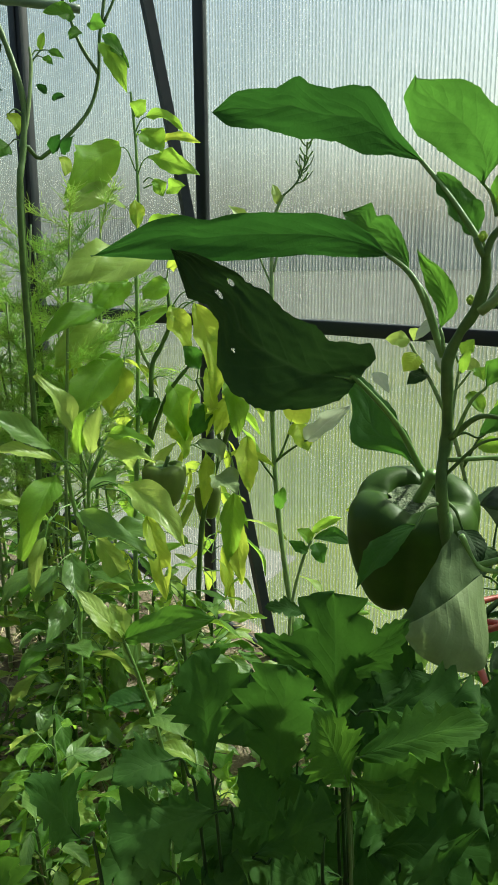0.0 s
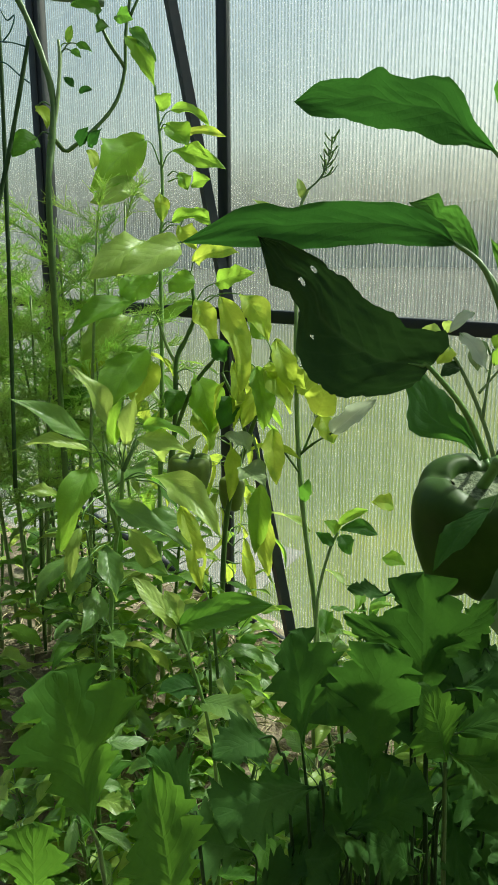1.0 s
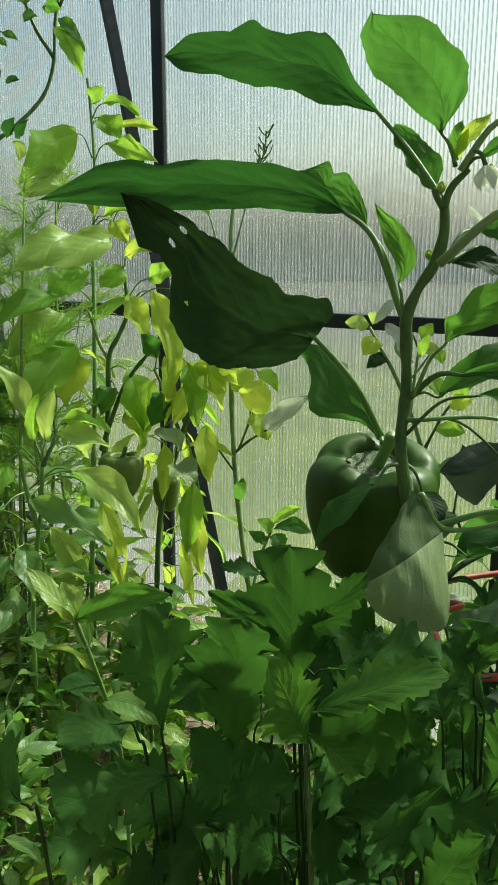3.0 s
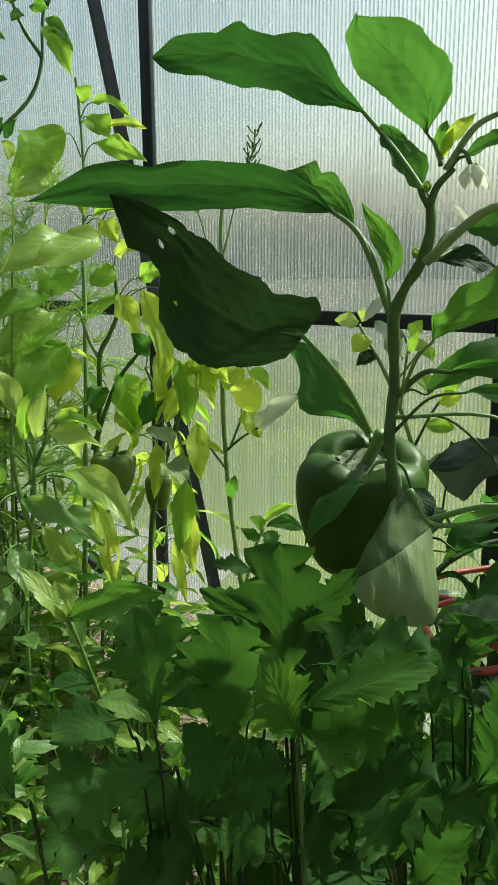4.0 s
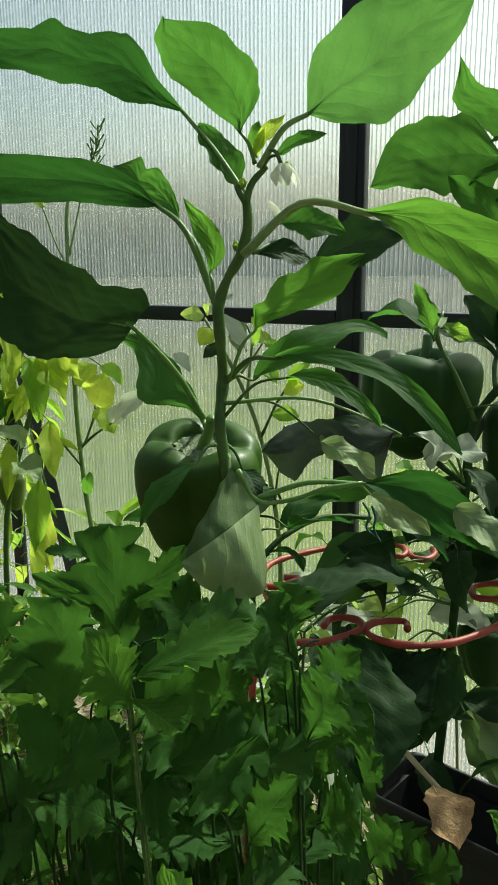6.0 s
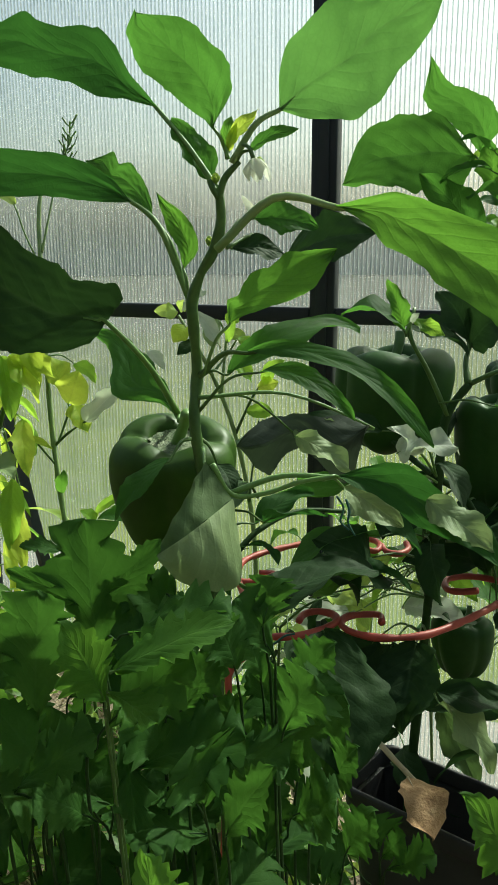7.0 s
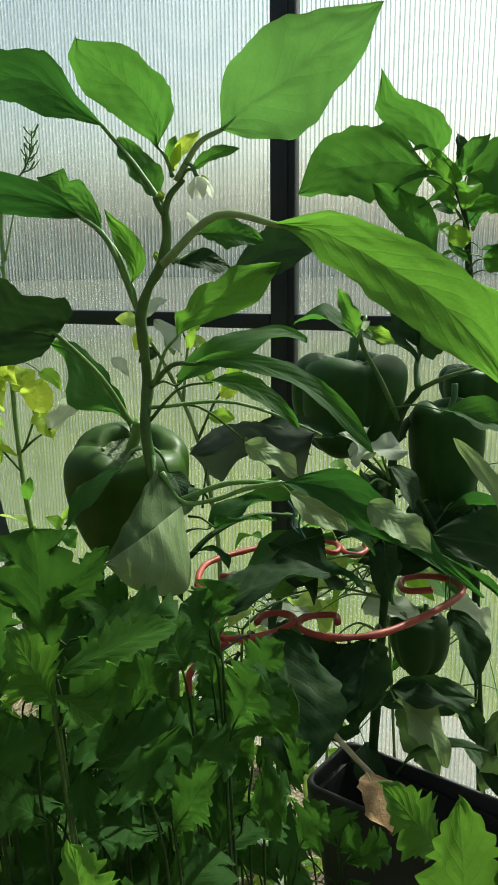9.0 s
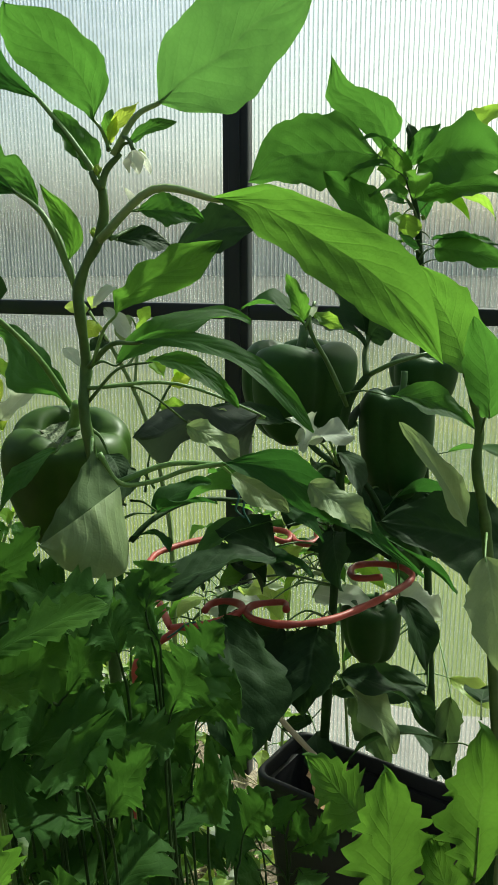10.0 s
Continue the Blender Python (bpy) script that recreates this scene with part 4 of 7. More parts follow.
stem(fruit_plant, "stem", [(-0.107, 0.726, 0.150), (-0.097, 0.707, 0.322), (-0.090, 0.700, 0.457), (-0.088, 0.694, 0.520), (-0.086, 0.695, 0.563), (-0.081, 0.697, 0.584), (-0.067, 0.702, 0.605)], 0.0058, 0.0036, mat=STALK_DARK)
stem(fruit_plant, "branch", [(-0.083, 0.694, 0.577), (-0.101, 0.691, 0.615), (-0.119, 0.692, 0.647), (-0.119, 0.708, 0.669)], 0.0024, 0.0016, mat=STALK)
stem(fruit_plant, "branch", [(-0.067, 0.702, 0.605), (-0.044, 0.703, 0.617), (-0.017, 0.716, 0.625)], 0.0026, 0.0016, mat=STALK)
stem(fruit_plant, "branch", [(-0.068, 0.701, 0.605), (-0.073, 0.715, 0.623), (-0.072, 0.730, 0.637)], 0.003, 0.002, mat=STALK)
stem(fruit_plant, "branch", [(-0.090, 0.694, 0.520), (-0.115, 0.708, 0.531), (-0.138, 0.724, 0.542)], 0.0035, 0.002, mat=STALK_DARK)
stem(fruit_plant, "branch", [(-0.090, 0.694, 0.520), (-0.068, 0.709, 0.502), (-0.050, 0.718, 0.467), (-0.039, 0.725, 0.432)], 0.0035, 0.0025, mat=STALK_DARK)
fruit(fruit_plant, (-0.149, 0.763, 0.626), 0.116, 0.102, turn=0.2, mat=FRUIT_SHADED)
fruit(fruit_plant, (-0.052, 0.790, 0.579), 0.078, 0.113, turn=1.1, lobes=3, mat=FRUIT_SHADED)
fruit(fruit_plant, (-0.037, 0.866, 0.606), 0.076, 0.056, turn=0.7, mat=FRUIT_SHADED)
fruit(fruit_plant, (-0.068, 0.771, 0.354), 0.065, 0.065, turn=0.1, mat=FRUIT_SHADED)
leaf(fruit_plant, (-0.124, 0.689, 0.651), (-0.139, 0.684, 0.695), 0.019, (0.578, -0.810, 0.093), stalk=(-0.121, 0.689, 0.645), mat=LIT, jag=1.8, wave=0.3)
leaf(fruit_plant, (-0.119, 0.693, 0.658), (-0.110, 0.688, 0.666), 0.008, (-0.427, -0.900, -0.087), stalk=(-0.122, 0.689, 0.648), mat=BLEACH)
leaf(fruit_plant, (-0.116, 0.695, 0.660), (-0.088, 0.691, 0.647), 0.014, (0.161, -0.810, 0.564), stalk=(-0.122, 0.689, 0.648), mat=FRESH, jag=1.8, wave=0.3)
leaf(fruit_plant, (-0.122, 0.703, 0.654), (-0.070, 0.707, 0.630), 0.033, (0.399, -0.486, 0.777), stalk=(-0.119, 0.692, 0.647), mat=SHADED)
leaf(fruit_plant, (-0.124, 0.691, 0.652), (-0.170, 0.654, 0.667), 0.045, (0.474, -0.264, 0.840), stalk=(-0.119, 0.692, 0.646), mat=GREEN, curl=0.2)
leaf(fruit_plant, (-0.072, 0.730, 0.635), (-0.045, 0.726, 0.664), 0.044, (-0.447, -0.840, 0.308), stalk=(-0.072, 0.722, 0.628), mat=SHADED)
leaf(fruit_plant, (-0.075, 0.730, 0.640), (-0.105, 0.729, 0.683), 0.038, (0.607, -0.685, 0.402), stalk=(-0.072, 0.722, 0.628), mat=SHADED)
leaf(fruit_plant, (-0.111, 0.628, 0.556), (-0.062, 0.627, 0.565), 0.035, (-0.170, -0.393, 0.904), stalk=(-0.089, 0.689, 0.522), mat=BLEACH, jag=2.2, wave=0.4, label="torn leaf with a bleached underside")
leaf(fruit_plant, (-0.095, 0.635, 0.560), (-0.114, 0.611, 0.581), 0.026, (0.863, -0.320, 0.390), stalk=(-0.089, 0.689, 0.522), mat=BLEACH, jag=2.2, wave=0.5)
leaf(fruit_plant, (-0.102, 0.728, 0.499), (-0.134, 0.682, 0.458), 0.068, (-0.357, -0.472, 0.806), mat=SHADED, curl=0.1)
leaf(fruit_plant, (-0.062, 0.798, 0.449), (0.006, 0.793, 0.413), 0.088, (0.333, -0.641, 0.692), stalk=(-0.063, 0.709, 0.497), mat=SHADED)
leaf(fruit_plant, (-0.030, 0.815, 0.469), (-0.029, 0.771, 0.379), 0.074, (-0.413, -0.819, 0.397), stalk=(-0.051, 0.719, 0.473), mat=SHADED)
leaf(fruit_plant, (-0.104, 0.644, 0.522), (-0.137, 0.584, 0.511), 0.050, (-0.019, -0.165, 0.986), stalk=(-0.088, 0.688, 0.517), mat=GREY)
leaf(fruit_plant, (-0.139, 0.627, 0.423), (-0.186, 0.594, 0.456), 0.070, (0.552, 0.046, 0.832), stalk=(-0.095, 0.707, 0.408), mat=SHADED)
leaf(fruit_plant, (-0.121, 0.638, 0.437), (-0.168, 0.587, 0.486), 0.064, (0.650, 0.134, 0.748), stalk=(-0.096, 0.710, 0.418), mat=SHADED)
leaf(fruit_plant, (-0.105, 0.611, 0.392), (-0.113, 0.546, 0.325), 0.087, (-0.181, -0.699, 0.692), stalk=(-0.097, 0.696, 0.365), mat=SHADED, curl=0.06)
leaf(fruit_plant, (-0.120, 0.616, 0.392), (-0.155, 0.552, 0.327), 0.074, (-0.174, -0.653, 0.737), stalk=(-0.097, 0.696, 0.365), mat=SHADED, curl=0.06)
leaf(fruit_plant, (-0.075, 0.652, 0.332), (0.002, 0.657, 0.305), 0.038, (0.329, -0.143, 0.933), stalk=(-0.098, 0.710, 0.290), mat=SHADED, curl=0.15, wave=0.3)
leaf(fruit_plant, (-0.069, 0.652, 0.322), (-0.019, 0.637, 0.273), 0.036, (0.627, -0.279, 0.727), stalk=(-0.098, 0.710, 0.290), mat=GREY, curl=0.12, wave=0.4)
leaf(fruit_plant, (-0.047, 0.802, 0.354), (0.002, 0.795, 0.336), 0.039, (0.259, -0.416, 0.872), stalk=(-0.039, 0.725, 0.432), mat=BLEACH, jag=1.8, curl=0.15, wave=0.5)
leaf(fruit_plant, (-0.030, 0.708, 0.394), (0.000, 0.682, 0.331), 0.041, (0.663, -0.526, 0.532), stalk=(-0.039, 0.725, 0.432), mat=SHADED, curl=0.1)
leaf(fruit_plant, (-0.131, 0.768, 0.355), (-0.065, 0.769, 0.342), 0.066, (0.182, -0.056, 0.982), stalk=(-0.094, 0.705, 0.397), mat=BLEACH, jag=1.8, curl=0.1)
leaf(fruit_plant, (-0.176, 0.749, 0.349), (-0.237, 0.722, 0.341), 0.049, (-0.082, -0.116, 0.990), stalk=(-0.094, 0.705, 0.397), mat=BLEACH, jag=1.8, curl=0.1)

# ---- the tall plant beside it ----
tall_plant = thing("bell_pepper_plant", "tall leafy bell pepper plant close to the greenhouse wall", "plant")
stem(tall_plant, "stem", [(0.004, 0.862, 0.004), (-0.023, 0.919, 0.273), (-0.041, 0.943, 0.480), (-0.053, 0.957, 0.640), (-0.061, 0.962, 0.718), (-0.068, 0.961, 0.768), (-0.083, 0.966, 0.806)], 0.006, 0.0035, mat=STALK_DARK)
leaf(tall_plant, (-0.113, 0.959, 0.823), (-0.235, 0.860, 0.789), 0.088, (0.58, -0.80, 0.14), stalk=(-0.099, 0.959, 0.799), mat=GREEN, curl=0.03, thick=0.002, fine=2, wave=0.08, fold=0.12, twist=0.0,
     outline=((0, 20, 30, 32.2, 30.4, 29, 27.2, 22.5, 17.7, 12.8, 7.8, 5, 0), (0, 25, 47, 55, 58.1, 57.5, 56.9, 55.5, 53.6, 48, 37.3, 20, 0)))
leaf(tall_plant, (-0.108, 0.966, 0.827), (-0.153, 0.890, 0.917), 0.050, (0.46, -0.80, -0.38), stalk=(-0.084, 0.964, 0.793), mat=GREEN, curl=0.04, wave=0.12, fine=2, twist=0.0,
     outline=((0, 3.9, 7.7, 10, 11.7, 14.1, 16.9, 22.3, 27.1, 27, 17.4, 8, 0), (0, 26, 34.6, 36.5, 35.1, 30.7, 24.7, 17.6, 8.5, 2.6, 1.1, 0.5, 0)))
leaf(tall_plant, (-0.093, 0.942, 0.720), (-0.159, 0.891, 0.800), 0.053, (0.757, -0.608, 0.241), stalk=(-0.077, 0.946, 0.711), mat=GREEN, curl=0.06)
leaf(tall_plant, (-0.090, 0.957, 0.781), (-0.101, 0.967, 0.835), 0.038, (0.443, -0.864, 0.242), stalk=(-0.071, 0.959, 0.762), mat=LIT)
leaf(tall_plant, (-0.079, 0.954, 0.756), (-0.077, 0.947, 0.724), 0.035, (0.466, -0.856, 0.226), stalk=(-0.068, 0.960, 0.762), mat=FRESH)
leaf(tall_plant, (-0.068, 0.972, 0.812), (0.035, 0.943, 0.812), 0.084, (-0.237, -0.844, 0.482), stalk=(-0.073, 0.963, 0.781), mat=GREEN, curl=0.12)
leaf(tall_plant, (-0.069, 0.963, 0.775), (0.036, 0.958, 0.781), 0.051, (-0.075, -0.811, 0.581), stalk=(-0.068, 0.961, 0.765), mat=GREEN, curl=0.1)
leaf(tall_plant, (-0.043, 0.958, 0.718), (0.040, 0.938, 0.699), 0.047, (-0.046, -0.788, 0.615), stalk=(-0.059, 0.949, 0.705), mat=GREEN, curl=0.12)
leaf(tall_plant, (-0.025, 0.995, 0.844), (0.026, 0.998, 0.872), 0.039, (-0.171, -0.899, 0.404), stalk=(-0.069, 0.963, 0.775), mat=FRESH, curl=0.1)
leaf(tall_plant, (-0.078, 0.969, 0.812), (-0.045, 0.969, 0.854), 0.036, (-0.445, -0.822, 0.356), stalk=(-0.076, 0.964, 0.787), mat=GREEN, curl=0.1)
leaf(tall_plant, (-0.077, 0.973, 0.825), (-0.084, 0.979, 0.860), 0.020, (0.628, -0.732, 0.263), stalk=(-0.076, 0.965, 0.794), mat=SHADED)
leaf(tall_plant, (-0.057, 0.956, 0.686), (-0.103, 0.903, 0.668), 0.040, (0.186, -0.451, 0.873), stalk=(-0.057, 0.954, 0.679), mat=SHADED)
bud(tall_plant,(-0.068, 0.923, 0.702))
bud(tall_plant,(-0.055, 0.940, 0.751))

# ---- the plant at the end of the path ----
edge_plant = thing("bell_pepper_plant", "upright bell pepper plant with fresh green upper leaves", "plant")
stem(edge_plant, "stem", [(0.072, 0.674, 0.202), (0.057, 0.668, 0.374), (0.046, 0.658, 0.481), (0.035, 0.647, 0.541), (0.035, 0.650, 0.574), (0.027, 0.649, 0.605), (0.021, 0.648, 0.628)], 0.0055, 0.0038, mat=STALK)
leaf(edge_plant, (0.024, 0.641, 0.620), (-0.018, 0.615, 0.704), 0.050, (0.693, -0.710, 0.123), stalk=(0.028, 0.650, 0.605), mat=LIT, curl=0.06)
leaf(edge_plant, (0.044, 0.608, 0.591), (0.029, 0.589, 0.668), 0.039, (0.526, -0.844, -0.103), stalk=(0.036, 0.649, 0.569), mat=GREEN, curl=0.08)
leaf(edge_plant, (0.031, 0.628, 0.498), (-0.020, 0.592, 0.587), 0.024, (0.716, -0.685, 0.134), mat=GREY, curl=0.08, fold=0.4, wave=0.3, fine=2, label="pale grey hanging leaf")
leaf(edge_plant, (0.050, 0.545, 0.505), (0.069, 0.513, 0.434), 0.045, (0.342, -0.814, 0.469), stalk=(0.046, 0.646, 0.480), mat=GREY, curl=0.05)

fill(fruit_plant, [(-0.10, 0.71, 0.46), (-0.10, 0.70, 0.46), (-0.09, 0.69, 0.60)], 14, 0.10, [SHADED, MID, GREEN], 61)
fill(fruit_plant, [(-0.17, 0.80, 0.12), (-0.13, 0.76, 0.25), (-0.11, 0.72, 0.36)], 5, 0.10, [SHADED, MID], 62)
# drooping low leaves over the pot
leaf(tall_plant, (-0.008, 0.790, 0.258), (-0.118, 0.775, 0.240), 0.042, (0.05, -0.62, 0.78), stalk=(-0.026, 0.921, 0.300), mat=SHADED, curl=0.14, wave=0.3, fine=2)
leaf(tall_plant, (-0.028, 0.790, 0.251), (0.016, 0.775, 0.204), 0.026, (0.45, -0.80, 0.40), stalk=(-0.025, 0.920, 0.290), mat=SHADED, curl=0.10, wave=0.35, jag=1.4, fine=2)
leaf(tall_plant, (0.017, 0.790, 0.251), (0.005, 0.770, 0.160), 0.034, (0.35, -0.92, 0.10), stalk=(-0.024, 0.919, 0.285), mat=DULL, curl=0.08, wave=0.4, jag=1.6, fine=2)
leaf(tall_plant, (-0.090, 0.785, 0.240), (-0.043, 0.770, 0.162), 0.034, (0.40, -0.88, 0.25), stalk=(-0.025, 0.920, 0.292), mat=DULL, curl=0.08, wave=0.4, jag=1.5, fine=2)
leaf(tall_plant, (-0.130, 0.775, 0.205), (-0.164, 0.765, 0.188), 0.018, (0.30, -0.70, 0.64), stalk=(-0.025, 0.920, 0.280), mat=SHADED, curl=0.10, fine=2)
fill(tall_plant, [(-0.04, 0.97, 0.15), (-0.05, 0.96, 0.40), (-0.06, 0.95, 0.62)], 8, 0.08, [SHADED, GREEN, PALE], 63)
leaf(edge_plant, (0.081, 0.716, 0.446), (-0.044, 0.659, 0.483), 0.083, (0.465, -0.629, 0.623), stalk=(0.052, 0.668, 0.426), mat=SHADED, curl=0.08, fine=2)
leaf(fruit_plant, (-0.045, 0.732, 0.428), (-0.116, 0.685, 0.438), 0.048, (0.322, -0.283, 0.903), stalk=(-0.080, 0.704, 0.457), mat=SHADED, curl=0.1)
leaf(fruit_plant, (-0.073, 0.737, 0.490), (-0.041, 0.712, 0.428), 0.043, (0.471, -0.707, 0.527), stalk=(-0.082, 0.703, 0.502), mat=SHADED, curl=0.08)
leaf(fruit_plant, (-0.083, 0.601, 0.403), (-0.080, 0.545, 0.352), 0.064, (-0.236, -0.663, 0.710), stalk=(-0.092, 0.698, 0.364), mat=SHADED, curl=0.06, fine=2)
leaf(fruit_plant, (-0.141, 0.646, 0.499), (-0.089, 0.636, 0.466), 0.033, (0.424, -0.424, 0.801), stalk=(-0.086, 0.699, 0.491), mat=MID, curl=0.1)
leaf(fruit_plant, (-0.150, 0.609, 0.455), (-0.092, 0.618, 0.441), 0.027, (0.250, -0.243, 0.937), stalk=(-0.084, 0.697, 0.436), mat=MID, curl=0.14)
leaf(fruit_plant, (-0.178, 0.612, 0.422), (-0.132, 0.615, 0.450), 0.024, (-0.398, -0.539, 0.742), stalk=(-0.090, 0.707, 0.396), mat=LIT, curl=0.1)
fill(edge_plant, [(0.06, 0.72, 0.12), (0.055, 0.70, 0.22), (0.05, 0.68, 0.33)], 7, 0.09, [SHADED, GREEN], 64)

# ---- pale shoots behind the front plant ----
shoot = thing("pepper_shoot", "thin straggling pepper shoot with pale and yellow leaves", "plant")
stem(shoot, "stem", [(-0.334, 0.850, 0.351), (-0.350, 0.856, 0.449), (-0.364, 0.852, 0.511), (-0.380, 0.845, 0.559), (-0.396, 0.835, 0.599), (-0.414, 0.833, 0.628), (-0.425, 0.832, 0.646)], 0.0035, 0.0018, mat=STALK_PALE)
stem(shoot, "branch", [(-0.376, 0.845, 0.552), (-0.377, 0.856, 0.591), (-0.377, 0.866, 0.631)], 0.002, 0.0012, mat=STALK_PALE)
stem(shoot, "branch", [(-0.361, 0.853, 0.504), (-0.344, 0.862, 0.546), (-0.334, 0.873, 0.565)], 0.002, 0.0012, mat=STALK)
leaf(shoot, (-0.426, 0.832, 0.650), (-0.445, 0.810, 0.652), 0.020, (0.666, -0.511, 0.544), mat=PALE)
leaf(shoot, (-0.415, 0.833, 0.633), (-0.422, 0.813, 0.615), 0.024, (0.366, -0.681, 0.634), mat=YELLOW)
leaf(shoot, (-0.402, 0.835, 0.612), (-0.417, 0.812, 0.601), 0.020, (0.392, -0.597, 0.700), mat=SHADED)
leaf(shoot, (-0.385, 0.853, 0.641), (-0.381, 0.834, 0.608), 0.024, (0.093, -0.861, 0.500), stalk=(-0.379, 0.863, 0.624), mat=GREY)
leaf(shoot, (-0.424, 0.834, 0.651), (-0.412, 0.832, 0.663), 0.015, (-0.149, -0.989, 0.010), mat=PALE)
leaf(shoot, (-0.376, 0.867, 0.632), (-0.363, 0.868, 0.651), 0.018, (-0.094, -0.992, 0.086), mat=FRESH)
leaf(shoot, (-0.376, 0.865, 0.624), (-0.350, 0.865, 0.615), 0.019, (0.211, -0.774, 0.598), mat=PALE)
leaf(shoot, (-0.363, 0.863, 0.591), (-0.342, 0.857, 0.567), 0.022, (0.491, -0.635, 0.596), mat=FRESH)
leaf(shoot, (-0.339, 0.868, 0.559), (-0.313, 0.873, 0.567), 0.021, (0.017, -0.867, 0.499), mat=YELLOW)
leaf(shoot, (-0.334, 0.873, 0.565), (-0.310, 0.882, 0.593), 0.022, (-0.041, -0.936, 0.349), mat=FRESH)
leaf(shoot, (-0.348, 0.856, 0.533), (-0.315, 0.862, 0.531), 0.023, (0.169, -0.721, 0.672), mat=FRESH)
fill(tall_plant, [(-0.058, 0.958, 0.698), (-0.064, 0.960, 0.756), (-0.079, 0.967, 0.806)], 16, 0.06, [GREEN, LIT, FRESH, MID], 66, size=(0.045, 0.085), droop=0.5)

leaf(shoot, (-0.403, 0.828, 0.651), (-0.366, 0.823, 0.610), 0.020, (0.428, -0.768, 0.476), mat=BLEACH, wave=0.4, label="bleached hanging leaf")
leaf(shoot, (-0.392, 0.839, 0.674), (-0.410, 0.813, 0.652), 0.015, (0.277, -0.736, 0.618), mat=BLEACH, wave=0.3)
leaf(shoot, (-0.350, 0.845, 0.622), (-0.336, 0.837, 0.609), 0.015, (0.273, -0.651, 0.708), mat=FRESH)
leaf(shoot, (-0.364, 0.837, 0.616), (-0.354, 0.837, 0.642), 0.013, (-0.055, -0.998, 0.040), mat=FRESH)
stem(shoot, "branch", [(-0.378, 0.833, 0.583), (-0.366, 0.843, 0.602), (-0.354, 0.842, 0.619)], 0.0016, 0.0010, mat=STALK_PALE)
fill(shoot, [(-0.30, 0.93, 0.12), (-0.29, 0.92, 0.24), (-0.28, 0.92, 0.36)], 16, 0.07, [PALE, FRESH, BLEACH, LIT], 67, size=(0.04, 0.075), droop=0.6)
sprig = thing("young_pepper_plant", "low straggly pepper plant with small bleached and green leaves", "plant", "young plants in the bed")
stem(sprig, "stem", [(-0.27, 0.74, 0.0), (-0.26, 0.73, 0.18), (-0.25, 0.72, 0.33)], 0.0032, 0.0015, STALK)
stem(sprig, "branch", [(-0.25, 0.72, 0.33), (-0.22, 0.725, 0.36), (-0.19, 0.74, 0.37)], 0.0015, 0.001, STALK)
fill(sprig, [(-0.26, 0.73, 0.18), (-0.25, 0.72, 0.33), (-0.19, 0.74, 0.37)], 30, 0.06, [BLEACH, LIT, PALE, GREEN, SHADED], 68, size=(0.03, 0.06), droop=0.8, slim=(0.3, 0.5))
low_growth = thing("young_pepper_plant", "low pale-leaved pepper plant under the red ring", "plant", "young plants in the bed")
stem(low_growth, "stem", [(-0.10, 0.86, 0.0), (-0.11, 0.85, 0.20), (-0.12, 0.84, 0.36)], 0.003, 0.0015, STALK_PALE)
fill(low_growth, [(-0.17, 0.84, 0.33), (-0.12, 0.83, 0.38), (-0.06, 0.84, 0.39)], 36, 0.05, [PALE, LIT, BLEACH, FRESH, GREEN], 75, size=(0.03, 0.06), droop=0.5, slim=(0.3, 0.5))
back_growth = thing("young_pepper_plant", "low straggly pepper plant with pale leaves by the wall", "plant", "young plants in the bed")
stem(back_growth, "stem", [(-0.22, 0.95, 0.0), (-0.21, 0.94, 0.20), (-0.20, 0.93, 0.36)], 0.003, 0.0015, STALK_PALE)
fill(back_growth, [(-0.26, 0.93, 0.30), (-0.20, 0.92, 0.40), (-0.17, 0.93, 0.46)], 30, 0.05, [PALE, LIT, FRESH, BLEACH], 76, size=(0.03, 0.06), droop=0.5, slim=(0.26, 0.42))
fill(pepper_plant, [(-0.188, 0.452, 0.506), (-0.187, 0.461, 0.541), (-0.176, 0.49, 0.55)], 8, 0.06, [SHADED, MID], 69, size=(0.03, 0.06), droop=0.5)

tie = thing("twine", "thin teal twine tied to the pepper branches by the ring", "twine")
stem(tie, "strand", [(-0.125, 0.507, 0.551), (-0.120, 0.507, 0.543), (-0.121, 0.504, 0.534), (-0.115, 0.505, 0.528)], 0.0008, 0.0008, mat=TWINE)
stem(tie, "strand", [(-0.119, 0.509, 0.549), (-0.116, 0.508, 0.541), (-0.116, 0.506, 0.533), (-0.111, 0.506, 0.524)], 0.0008, 0.0008, mat=TWINE)
ring_tie = thing("twine", "thin teal twine wound along the red ring", "twine")
stem(ring_tie, "strand", [(-0.175, 0.498, 0.428), (-0.169, 0.502, 0.432), (-0.163, 0.506, 0.437), (-0.156, 0.509, 0.439)], 0.0009, 0.0009, mat=TWINE)
# ---- yellowing pepper plants by the wall ----
yellow_plant = thing("bell_pepper_plant", "lanky bell pepper plant with yellowing leaves and two small green peppers", "plant")
stem(yellow_plant, "stem", [(-0.852, 0.784, 0.242), (-0.870, 0.809, 0.370), (-0.885, 0.834, 0.489), (-0.908, 0.864, 0.642), (-0.925, 0.883, 0.744), (-0.931, 0.897, 0.804), (-0.942, 0.909, 0.872), (-0.955, 0.919, 0.936), (-0.968, 0.926, 0.991)], 0.0046, 0.0020, mat=STALK_MID)
stem(yellow_plant, "branch", [(-0.849, 0.809, 0.401), (-0.855, 0.833, 0.493), (-0.866, 0.850, 0.577), (-0.860, 0.866, 0.610), (-0.855, 0.881, 0.647), (-0.869, 0.890, 0.711)], 0.0045, 0.0028, mat=STALK)
